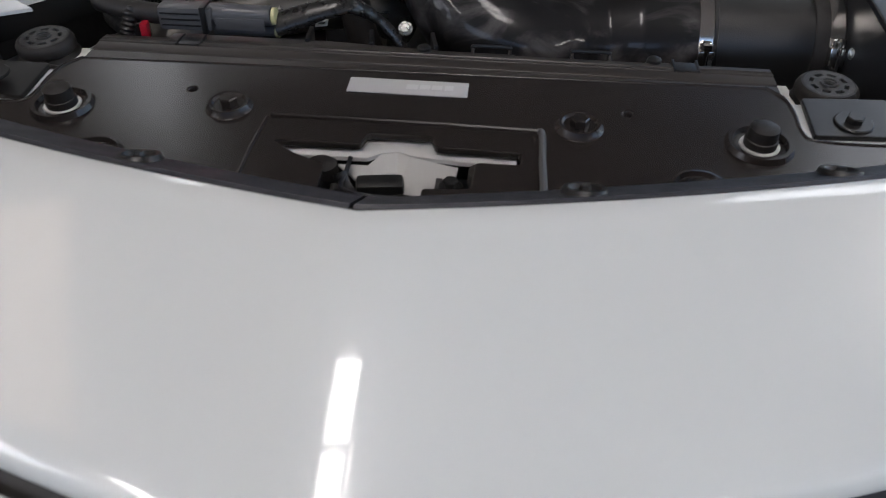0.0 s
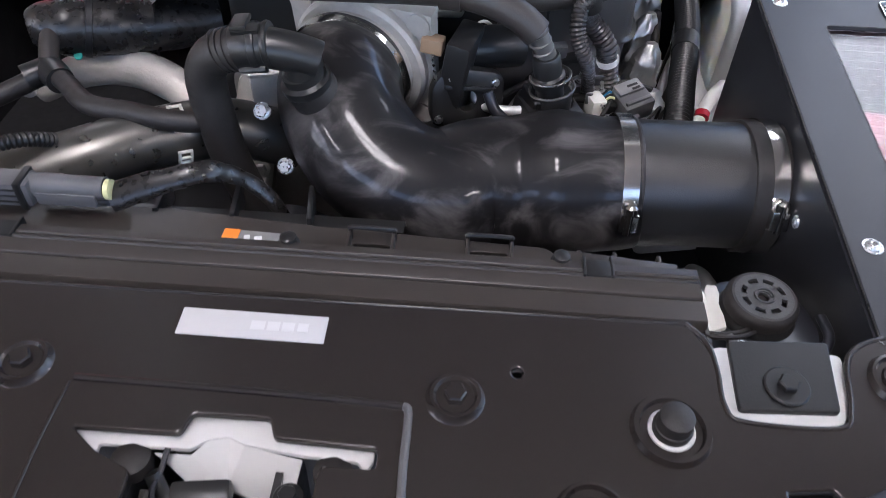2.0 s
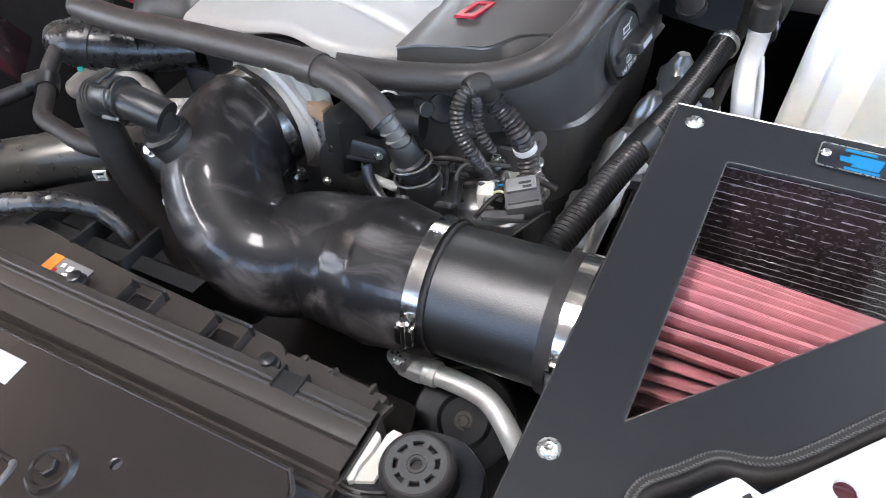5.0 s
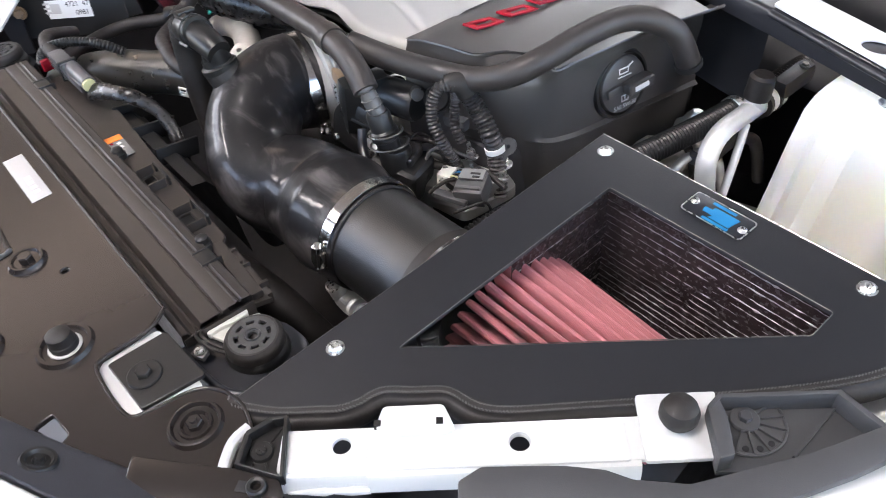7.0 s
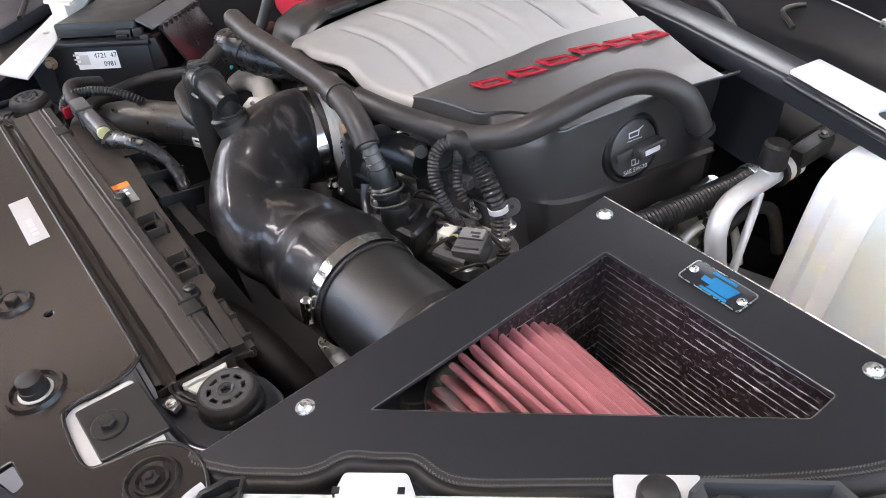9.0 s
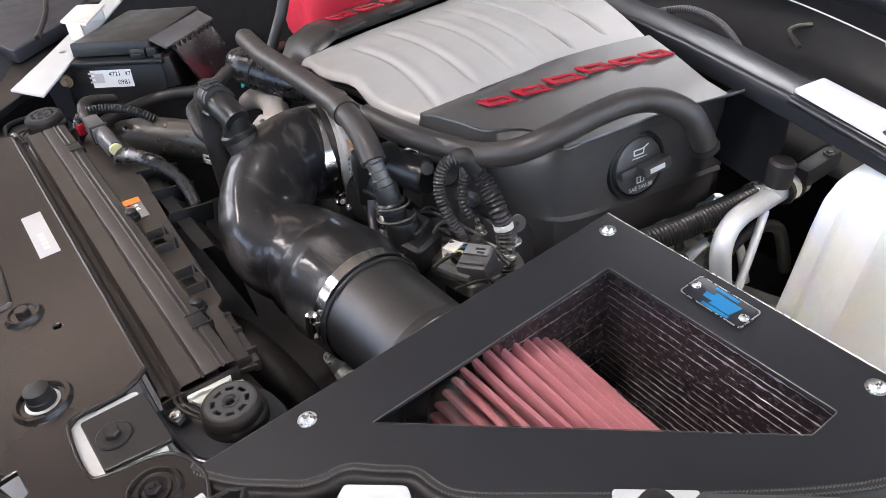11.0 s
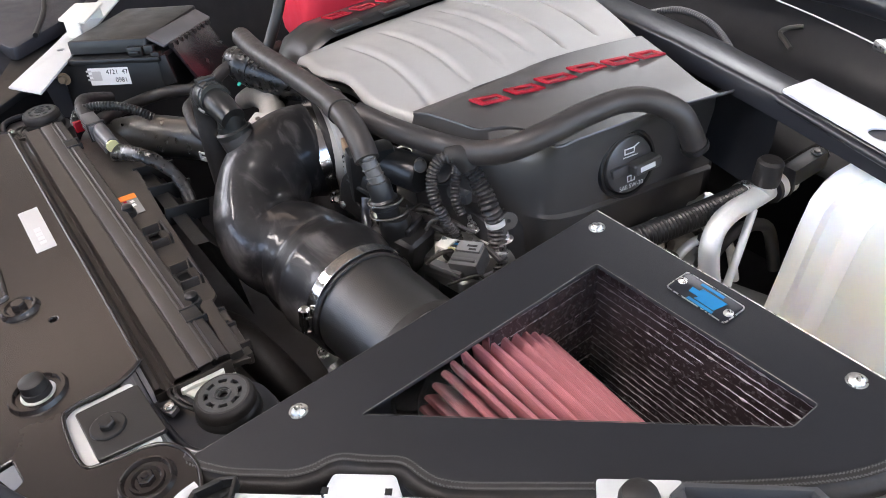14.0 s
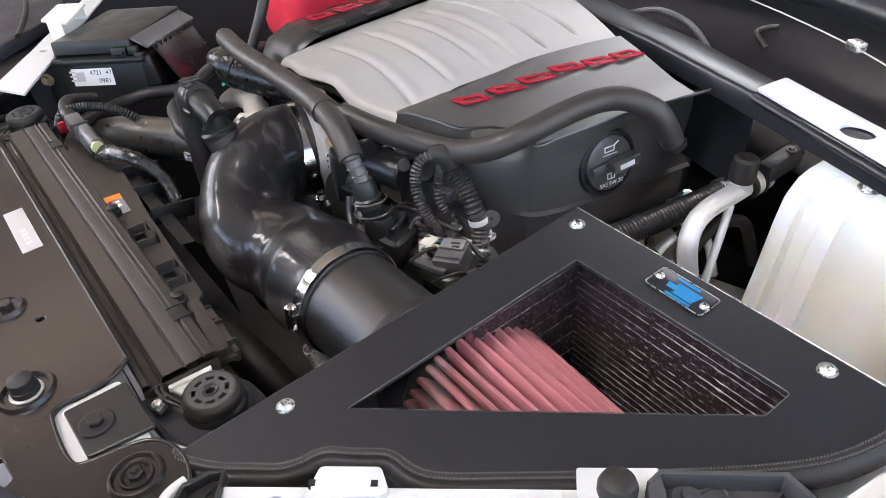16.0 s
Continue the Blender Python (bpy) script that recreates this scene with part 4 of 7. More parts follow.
plate = thing("air_box_plaque", "small black plaque with a blue emblem, held by two screws", "plaque", at=(0.474, 0.843, 0.787))
pm = along((0.4742, 0.8425, lid_z(0.474, 0.8425) + 0.001), (0, -0.0954, 1)) @ Matrix.Rotation(radians(-1), 4, "Z")
pout = rounded([(-0.0262, -0.0118), (0.0262, -0.0118), (0.0262, 0.0118), (-0.0262, 0.0118)], 0.0035, 4)
part("plaque_plate", slab(pout, 0.001, (), m=pm @ pose(0, 0, 0.0006), bevel=0.0003), M_BRACE, plate)
part("border", slab(pout, 0.0006, [[(x * 0.965, y * 0.93) for x, y in pout]], m=pm @ pose(0, 0, 0.0009)), M_ZINC, plate, "thin silver border", smooth=False)
part("emblem", slab([(-0.0115, -0.0035), (-0.0030, -0.0035), (-0.0045, -0.0068), (0.0130, -0.0068), (0.0155, 0.0048), (-0.006, 0.0048), (-0.0062, 0.0015), (-0.0125, 0.0015)], 0.0004, (), m=pm @ pose(0, 0, 0.001)), M_BLUE, plate, "blue emblem shape", smooth=False)
for dx, dy, w in ((0.0, 0.0082, 0.020), (0.003, -0.0092, 0.022)):
    part("marking", box((w, 0.0026, 0.0003), pm @ pose(dx, dy, 0.0008)), M_BLUE, plate, "blue printed bar", smooth=False)
for s in (-1, 1):
    part("screw", lathe([(0, 0.0012), (0.001, 0.0012), (0.0022, 0.0016), (0.0034, 0.0008), (0.0036, 0)], 20, pm @ pose(s * 0.0215, s * -0.0015, 0.0006)), M_ZINC, plate, "bright screw")

# ---- conical air filter inside the box ----
filt = thing("air_filter", "red pleated cotton air filter with a black rubber base", "air filter", at=(0.36, 0.69, 0.69))
bm = bmesh.new()
NP = 42
AX = Vector((0.0, 0.7186, 0.6790))
crest = ((0.0, 0.0), (0.10, 0.25), (0.18, 0.70), (0.26, 0.92), (0.38, 1.0), (0.62, 1.0), (0.74, 0.92), (0.82, 0.70), (0.90, 0.25))
rows_ = []
for i in range(17):
    s = i / 16
    big = 0.0738 - 0.0095 * s
    row = []
    for k in range(NP):
        for f, c in crest:
            a = 2 * math.pi * (k + f + 0.05 * math.sin(9 * s + k * 2.1)) / NP
            r = big - 0.0250 * (1 - c)
            x = 0.377 + 0.174 * s
            row.append(bm.verts.new((x, AX.y + r * math.cos(a), AX.z + r * math.sin(a))))
    rows_.append(row)
for a, b in zip(rows_, rows_[1:]):
    n_ = len(a)
    for k in range(n_):
        bm.faces.new((a[k], a[(k + 1) % n_], b[(k + 1) % n_], b[k]))
part("pleats", bm, M_GAUZE, filt, "red gauze pleats", angle=50)
mx = along((0.348, AX.y, AX.z), (1, 0, 0))
part("rubber_base", lathe([(0.045, 0.0), (0.050, 0.002), (0.054, 0.012), (0.052, 0.024), (0.0515, 0.031), (0.049, 0.033), (0.0, 0.033)], 48, mx), M_PLASTIC, filt)
part("end_cap", lathe([(0.0, 0.232), (0.040, 0.230), (0.060, 0.222), (0.064, 0.208), (0.064, 0.196), (0.0, 0.196)], 48, mx), M_RUBBER, filt)

# ---- intake tube and silicone elbow ----
TY, TZ = 0.695, 0.699
intake = thing("intake_tube", "matte black powder-coated intake tube joined to the air box", "intake tube", at=(0.28, TY, TZ))
mx = along((0.212, TY - 0.001, TZ), (1, 0.045, 0.0))
part("pipe", lathe([(0.0485, 0.0), (0.0507, 0.001), (0.0507, 0.116), (0.0485, 0.116)], 64, mx), M_TUBE, intake)
part("collar", lathe([(0.0508, 0.1045), (0.0530, 0.105), (0.0537, 0.1075), (0.0537, 0.1290), (0.0530, 0.1305), (0.0530, 0.133), (0.052, 0.1375)], 64, mx), M_RUBBER, intake, "black rubber coupling collar")


def hose_clamp(parent, m, r, width=0.0125, screw_at=-100, name="clamp"):
    """A worm-drive band round the local z axis; the screw housing sits at an angle."""
    c = part(name, lathe([(r, 0), (r + 0.0009, 0.0002), (r + 0.0009, width - 0.0002), (r, width)], 64, m), M_STEEL, parent, "polished steel band clamp")
    a = radians(screw_at)
    h = m @ Matrix.Rotation(a, 4, "Z") @ pose(r + 0.004, 0, width / 2)
    part("housing", box((0.0075, 0.016, width * 1.15), h, 0.0018), M_STEEL, c)
    part("worm_screw", lathe([(0, 0.016), (0.0032, 0.016), (0.0052, 0.014), (0.0052, 0.009), (0.0034, 0.0085), (0.0034, -0.010), (0, -0.010)], 12, h @ pose(0.0012, 0, 0, 90, 0, 0)), M_STEEL, c)
    return c


part_band = hose_clamp(intake, mx @ pose(0, 0, 0.1160), 0.0538, 0.0125, 166)

elbow = thing("intake_elbow", "glossy black silicone intake elbow hose with steel clamps", "intake hose", at=(0.06, 0.69, 0.70))
pts = [(-0.0040, 0.7885, 0.7305), (-0.0072, 0.7786, 0.7300), (-0.0088, 0.7508, 0.7340), (-0.0010, 0.7180, 0.7305), (0.0187, 0.6928, 0.7140), (0.0490, 0.6760, 0.6995), (0.0800, 0.6755, 0.6905), (0.1090, 0.6890, 0.6905),
       (0.1420, 0.6955, 0.6880), (0.1770, 0.6954, 0.6920), (0.2128, 0.6930, 0.6965), (0.2316, 0.6948, 0.6990)]
rad = [0.0545, 0.0545, 0.0520, 0.0502, 0.0495, 0.0497, 0.0508, 0.0528, 0.0572, 0.0602, 0.0545, 0.0528]
path, rr = smooth_path(pts, rad, 10)
wob = random.Random(3)
rr = [r + 0.0004 * math.sin(i * 0.37) + wob.uniform(-0.00008, 0.00008) for i, r in enumerate(rr)]
part("hose", sweep(path, rr, 56, cap=False), M_HOSE, elbow)
hose_clamp(elbow, along((0.2165, TY - 0.0005, 0.699), (1, 0.045, 0.0)), 0.0542, 0.0125, 172)
hose_clamp(elbow, along((-0.0086, 0.7735, 0.7285), (0.30, 0.945, 0.12)), 0.0553, 0.0125, 235)
part("moulded_lip", lathe([(0.0515, 0.0), (0.0530, 0.0008), (0.0535, 0.0025), (0.0528, 0.0042), (0.0512, 0.0048)], 64, along((0.2290, TY, 0.699), (1, 0.045, 0))), M_RUBBER, elbow)
part("breather_boss", tube([(-0.0080, 0.7020, 0.7480), (-0.0160, 0.6960, 0.7640), (-0.0225, 0.6915, 0.7770)], [0.024, 0.0200, 0.0185], 28), M_RUBBER, elbow)

breather = thing("breather_hose", "black rubber breather hose with a plastic quick connector", "hose", at=(-0.0720, 0.6810, 0.7550))
part("connector_base", lathe([(0, 0), (0.0185, 0), (0.0195, 0.003), (0.0195, 0.008), (0.016, 0.010), (0.0155, 0.016), (0, 0.016)], 32, along((-0.0205, 0.6930, 0.7715), (-0.25, -0.15, 1))), M_PLASTIC, breather)
part("connector_barrel", tube([(-0.0600, 0.6865, 0.8070), (-0.0450, 0.6872, 0.8060), (-0.0300, 0.6885, 0.8030), (-0.0170, 0.6898, 0.7990), (-0.0105, 0.6905, 0.7965)], [0.0148, 0.0148, 0.0146, 0.0142, 0.0136], 28), M_PLASTIC, breather)
part("connector_neck", tube([(-0.0225, 0.6918, 0.7790), (-0.0218, 0.6908, 0.7880), (-0.0220, 0.6900, 0.8000)], [0.0150, 0.0142, 0.0130], 28), M_PLASTIC, breather)
cm = along((-0.0430, 0.6872, 0.8088), (-1, -0.02, -0.12))
part("connector_grip", lathe([(0.0, 0), (0.0165, 0), (0.0172, 0.002), (0.0165, 0.004), (0.0158, 0.0045), (0.0158, 0.008), (0.0168, 0.0085), (0.0172, 0.011), (0.0168, 0.0135), (0.0160, 0.014), (0.0160, 0.026), (0.0150, 0.028), (0.0, 0.028)], 32, cm), M_PLASTIC, breather)
for a in (70, 190, 310):
    part("grip_tab", place(box((0.004, 0.008, 0.020), pose(0.0172, 0, 0.014), 0.0012), cm @ Matrix.Rotation(radians(a), 4, "Z")), M_PLASTIC, breather)
part("latch_wing", box((0.020, 0.004, 0.012), cm @ pose(0.0, 0.0185, 0.018), 0.0015), M_PLASTIC, breather)
part("hose", tube([(-0.0630, 0.6866, 0.8055), (-0.0770, 0.6876, 0.8015), (-0.0900, 0.6900, 0.7930), (-0.0980, 0.6912, 0.7760), (-0.0968, 0.6902, 0.7450), (-0.0914, 0.6902, 0.7021), (-0.0781, 0.6885, 0.6581), (-0.0586, 0.6838, 0.6168), (-0.0400, 0.6800, 0.5900)], 0.0152, 28), M_RUBBER, breather)
for k in range(4):
    part("hose_rib", lathe([(0.0148, -0.0012), (0.0166, -0.0008), (0.0166, 0.0008), (0.0148, 0.0012)], 28, along((-0.0680 - 0.0042 * k, 0.6870 + 0.0004 * k, 0.8045 - 0.0014 * k), (-1, 0.05, -0.28 - 0.08 * k))), M_RUBBER, breather)

# ---- throttle body ----
throttle = thing("throttle_body", "cast aluminium throttle body with a black motor housing", "throttle body", at=(0.02, 0.81, 0.73))
tm = along((-0.0030, 0.7885, 0.7300), (0.30, 0.945, 0.12))
part("flange", join(lathe([(0.040, -0.002), (0.0525, -0.002), (0.0525, 0.008), (0.060, 0.008), (0.063, 0.011), (0.063, 0.028), (0.040, 0.028)], 48, tm), box((0.135, 0.115, 0.016), tm @ pose(0.0, 0.0, 0.026), 0.005)), M_BRIGHTCAST, throttle)
for a in (45, 135, 225, 315):
    part("lug", place(lathe([(0, 0.016), (0.0085, 0.016), (0.0100, 0.014), (0.0105, 0.0), (0.0, 0.0)], 20), tm @ pose(0.078 * math.cos(radians(a)), 0.066 * math.sin(radians(a)), 0.016)), M_BRIGHTCAST, throttle)
    part("bolt", place(hex_bolt(0.005, 0.006, 0.008), tm @ pose(0.078 * math.cos(radians(a)), 0.066 * math.sin(radians(a)), 0.032 - 0.002)), M_ZINC, throttle)
part("motor_housing", box((0.022, 0.050, 0.085), pose(0.088, 0.792, 0.728, 0, 8, -14), 0.005), M_PLASTIC, throttle, "black plastic motor housing")
part("motor_cap", lathe([(0, 0.05), (0.017, 0.05), (0.019, 0.046), (0.019, 0.0), (0, 0)], 28, along((0.095, 0.81, 0.745), (1, 0.25, 0))), M_PLASTIC, throttle)
part("sensor_plug", box((0.019, 0.013, 0.014), pose(0.066, 0.782, 0.763, 0, 5, -10), 0.002), M_BRASS, throttle, "tan sensor plug")
part("gear_cover", slab(rounded([(-0.030, -0.024), (0.026, -0.028), (0.034, -0.010), (0.030, 0.026), (-0.020, 0.030), (-0.034, 0.010)], 0.010, 4), 0.012, [ring(0.0, 0.0, 0.009, 20)], m=pose(0.098, 0.771, 0.716, 78, 8, 14), bevel=0.003), M_PLASTIC, throttle, "black plastic gear cover")
for a, b in ((-0.024, -0.018), (0.024, -0.016), (0.022, 0.018), (-0.018, 0.020)):
    part("cover_screw", place(hex_bolt(0.0026, 0.003, 0.004), pose(0.098, 0.771, 0.716, 78, 8, 14) @ pose(a, b, 0.0005)), M_ZINC, throttle)
part("cover_rib", box((0.046, 0.004, 0.003), pose(0.098, 0.771, 0.716, 78, 8, 14) @ pose(0.0, 0.012, 0.0015), 0.001), M_PLASTIC, throttle)
part("retaining_wire", tube([(0.066, 0.773, 0.758), (0.070, 0.771, 0.735), (0.075, 0.770, 0.715), (0.088, 0.770, 0.712)], 0.0014, 8), M_ZINC, throttle)
part("cam_ring", lathe([(0.010, 0), (0.012, 0.0004), (0.012, 0.003), (0.010, 0.0034)], 28, along((0.1085, 0.822, 0.7530), (0.6, -0.5, 0.6))), M_WHITE_CONN, throttle, "pale ring on a round port")

# ---- pipes over the engine ----
pipe = thing("coolant_pipe", "matte black coolant pipe crossing over the throttle body", "pipe", at=(0.0, 0.775, 0.81))
part("main_run", tube([(-0.205, 0.787, 0.806), (-0.135, 0.779, 0.808), (-0.06, 0.777, 0.811), (0.049, 0.772, 0.8155), (0.085, 0.767, 0.817), (0.112, 0.764, 0.8125), (0.135, 0.760, 0.8035), (0.150, 0.757, 0.792)], 0.0122, 28), M_PIPE, pipe)
part("end_dome", lathe([(0, 0.012), (0.006, 0.0105), (0.0105, 0.006), (0.0122, 0), (0, 0)], 28, along((-0.205, 0.787, 0.806), (-1, 0.1, -0.02))), M_PIPE, pipe)
part("collar", tube([(0.072, 0.769, 0.8165), (0.081, 0.768, 0.8168), (0.090, 0.7665, 0.8165)], 0.0140, 28), M_PIPE, pipe, "raised black joint collar")
part("spout", tube([(0.148, 0.757, 0.795), (0.155, 0.7585, 0.782), (0.161, 0.761, 0.768)], 0.0082, 24), M_SPOUT, pipe, "ribbed dull metal spout")
for k in range(4):
    s = k / 3
    part("spout_rib", lathe([(0.0082, -0.0012), (0.0096, 0), (0.0082, 0.0012)], 24, along((0.1495 + 0.0105 * s, 0.7575 + 0.0030 * s, 0.792 - 0.023 * s), (0.42, 0.1, -0.9))), M_SPOUT, pipe)
part("quick_connector", lathe([(0, 0.0), (0.0105, 0.0), (0.0118, 0.003), (0.0118, 0.018), (0.0140, 0.020), (0.0140, 0.028), (0.0115, 0.030), (0.0115, 0.052), (0, 0.052)], 28, along((0.159, 0.760, 0.772), (0.22, 0.10, -0.97))), M_PLASTIC, pipe, "black quick connector")
for dz, rr_ in ((0.013, 0.0165), (0.026, 0.0185)):
    part("wire_clip", tube([(0.1625 + 0.22 * dz + rr_ * math.cos(a), 0.7615 + 0.1 * dz + rr_ * math.sin(a), 0.7640 - 0.97 * dz + 0.2 * rr_ * math.cos(a)) for a in [0.4 * q - 0.3 - math.pi for q in range(13)]], 0.0012, 8, 3), M_DARKPIPE, pipe, "dull wire clip")

pipe2 = thing("vapour_pipe", "matte black pipe curving round the front of the engine cover", "pipe", at=(0.25, 0.9, 0.81))
part("run", tube([(0.092, 0.782, 0.8105), (0.13, 0.803, 0.799), (0.165, 0.830, 0.788), (0.205, 0.845, 0.790), (0.238, 0.858, 0.803), (0.2545, 0.888, 0.815), (0.258, 0.935, 0.8205), (0.266, 0.971, 0.8245), (0.282, 0.9935, 0.824), (0.300, 1.014, 0.811), (0.308, 1.023, 0.794), (0.312, 1.032, 0.774)], 0.0120, 28), M_PIPE, pipe2)
part("end_ring", lathe([(0.0, 0), (0.0135, 0), (0.0140, 0.003), (0.0135, 0.006), (0.0, 0.006)], 28, along((0.3115, 1.031, 0.776), (0.15, 0.4, -1))), M_PLASTIC, pipe2)

# ---- engine cover ----
ec = thing("engine_cover", "charcoal plastic engine cover with a ribbed silver centre panel", "engine cover", at=(0.06, 1.0, 0.75))


def top_z(x, y):
    """Height of the silver centre, arched across and rising to the rear."""
    u = (x - 0.014) / 0.125
    return 0.752 + 0.064 * y + 0.0135 * (1 - u * u)


def tail(x):
    """The rear edge of the cover."""
    return 1.079 + 0.235 * (0.301 - x)


def lead(x):
    """The wavy front edge of the silver centre."""
    u = (x - 0.014) / 0.12
    return 0.8105 + 0.021 * max(0, u) ** 2 + 0.004 * math.cos(u * 7.5) - 0.004 * abs(u) + 0.010 * max(0.0, u)


def edge_x(y):
    """Where the silver centre meets the charcoal side."""
    return 0.120 + 0.085 * (y - 0.83) + 0.9 * max(0.0, y - 0.95) ** 2


bm = bmesh.new()
NX, NY = 80, 280
grid = []
# place along the car and depth of the moulded grooves, then of the two slots at the rear
grooves = ((0.855, 0.0024, 0.0034), (0.903, 0.0024, 0.0034), (0.951, 0.0024, 0.0034), (0.990, 0.0024, 0.0034), (1.030, 0.0080, 0.0020), (1.077, 0.0080, 0.0020))
for j in range(NY + 1):
    row = []
    for i in range(NX + 1):
        f = j / NY
        x = -0.100 + 0.225 * i / NX
        y = lead(x) + (tail(x) - lead(x)) * f
        x = -0.100 + (edge_x(y) + 0.100) * i / NX
        y0 = lead(x)
        y = y0 + (tail(x) - y0) * f
        u = (x - 0.014) / 0.12
        z = top_z(x, y)
        for g, deep, wide in grooves:
            d = y - (g + 0.010 * (1 - u * u))
            reach = 0.80 if deep < 0.005 else 0.88
            fade = max(0.0, min(1.0, (reach - abs(u - 0.10)) * 5))
            z -= fade * deep * math.exp(-(d / wide) ** 2)
            if deep < 0.005:
                z += fade * 0.0011 * math.exp(-((d - 0.008) / 0.006) ** 2)
        dip = max(0.0, (0.905 - y) / 0.07)
        z -= (0.003 + 0.022 * max(0.0, min(1.0, u)) ** 1.6) * dip ** 1.3
        roll = max(0.0, 1 - (y - y0) / 0.010)
        z -= 0.007 * roll ** 2.4
        row.append(bm.verts.new((x, y, z)))
    grid.append(row)
for a, b in zip(grid, grid[1:]):
    for k in range(NX):
        bm.faces.new((a[k], a[k + 1], b[k + 1], b[k]))
front = [bm.verts.new((v.co.x, v.co.y + 0.004, v.co.z - 0.004)) for v in grid[0]]
for k in range(NX):
    bm.faces.new((front[k], front[k + 1], grid[0][k + 1], grid[0][k]))
part("silver_panel", bm, M_SILVER, ec, "satin silver ribbed centre panel", angle=50)
part("inner_lip", tube([(x, lead(x) + 0.014, top_z(x, lead(x)) - 0.026 - 0.02 * max(0, x / 0.12)) for x in [-0.10 + 0.022 * k for k in range(11)]], 0.005, 12), M_PLASTIC, ec)
part("fuel_rail_cap", tube([(-0.02, 0.815, 0.775), (0.02, 0.812, 0.779), (0.055, 0.818, 0.778), (0.085, 0.836, 0.770)], 0.009, 16), M_ALU, ec, "dull metal edge below the panel")


def between(table, v):
    """Straight lines through a table of (at, value)."""
    for (a, p), (b, q) in zip(table, table[1:]):
        if v <= b:
            return p + (q - p) * max(0.0, (v - a) / (b - a))
    return table[-1][1]


EDGE_OUT = ((0.89, 0.2545), (0.9477, 0.2632), (1.0063, 0.2732), (1.0857, 0.2965), (1.10, 0.300))
EDGE_FRONT = ((0.115, 0.831), (0.135, 0.838), (0.190, 0.860), (0.203, 0.884), (0.224, 0.900), (0.31, 0.899))
SLOPE = ((0.12, 0.0), (0.134, 0.0025), (0.160, 0.0005), (0.205, -0.004), (0.238, -0.009), (0.262, -0.0125), (0.30, -0.0135))


def side_z(x, y):
    return 0.752 + 0.064 * y + between(SLOPE, x)


# charcoal side panel: its top, then the wall below with a crease, on the oil cap's side
bm = bmesh.new()
rowsb = []
for j in range(25):
    row = []
    for i in range(25):
        x = 0.125 + 0.14 * i / 24
        y = 0.0
        for _ in range(4):
            y0 = between(EDGE_FRONT, x)
            y = y0 + (tail(x) - y0) * j / 24
            a = edge_x(y) - 0.003
            x = a + (between(EDGE_OUT, y) - a) * i / 24
        row.append(bm.verts.new((x, y, side_z(x, y))))
    rowsb.append(row)
for a, b in zip(rowsb, rowsb[1:]):
    for k in range(24):
        bm.faces.new((a[k], a[k + 1], b[k + 1], b[k]))
part("side_panel", bm, M_COVER, ec, angle=38)
lip_, _ = smooth_path([(x, y, 0) for x, y in ((0.119, 0.832), (0.135, 0.838), (0.165, 0.850), (0.190, 0.860), (0.203, 0.884), (0.224, 0.900), (0.2552, 0.8985), (0.2595, 0.925), (0.2632, 0.9477), (0.2732, 1.0063), (0.285, 1.05), (0.2965, 1.0857), (0.300, 1.099))], None, 4)
foot_, _ = smooth_path([(x, y, 0) for x, y in ((0.119, 0.826), (0.135, 0.832), (0.166, 0.845), (0.192, 0.855), (0.212, 0.868), (0.232, 0.883), (0.248, 0.900), (0.2560, 0.928), (0.2575, 0.955), (0.2585, 1.0063), (0.260, 1.05), (0.262, 1.09), (0.263, 1.13))], None, 4)
bm = bmesh.new()
cols = []
for i, (e, w) in enumerate(zip(lip_, foot_)):
    d = (foot_[min(i + 1, len(foot_) - 1)] - foot_[max(i - 1, 0)]).normalized()
    o = Vector((d.y, -d.x, 0))
    z0 = side_z(e.x, e.y)
    zc = 0.716 - 0.10 * (w.y - 0.89)
    c = max(0.0, min(1.0, (i - 20) / 5))
    h = e.lerp(w, 0.75)
    zs = [(e, z0), (e + o * 0.0008, z0 - 0.0015), (e, z0 - 0.004), (h, z0 - 0.016), (w, z0 - 0.028), (w, (z0 - 0.028 + zc) / 2), (w + o * 0.002 * c, zc + 0.003), (w + o * 0.0065 * c, zc), (w + o * 0.0060 * c, zc - 0.002), (w - o * 0.002 * c, zc - 0.006), (w - o * 0.004, zc - 0.05), (w - o * 0.012, zc - 0.10)]
    cols.append([bm.verts.new((p.x, p.y, z)) for p, z in zs])
for a, b in zip(cols, cols[1:]):
    for k in range(len(a) - 1):
        bm.faces.new((a[k], a[k + 1], b[k + 1], b[k]))
part("side_wall", bm, M_COVER, ec, angle=42)
# the far side panel
bm = bmesh.new()
rowsb = []
for y in (0.815, 0.822, 0.832, 0.86, 0.88, 0.93, 0.98, 1.05, 1.12, 1.175):
    rowsb.append([bm.verts.new((x, y, 0.761 + 0.064 * y + dz - max(0, 0.838 - y) * 1.6)) for x, dz in ((-0.099, -0.002), (-0.106, 0.0035), (-0.118, 0.004), (-0.150, 0.001), (-0.176, -0.003), (-0.184, -0.010), (-0.19, -0.05), (-0.195, -0.09))])
for a, b in zip(rowsb, rowsb[1:]):
    for k in range(len(a) - 1):
        bm.faces.new((a[k], a[k + 1], b[k + 1], b[k]))
part("side_panel", bm, M_PLASTIC, ec, angle=38)
for k in range(3):
    y = 0.885 + 0.07 * k
    part("edge_step", box((0.016, 0.038, 0.005), pose(-0.104, y, 0.761 + 0.064 * y + 0.0045, 3.6, 0, 0), 0.0018), M_PLASTIC, ec)
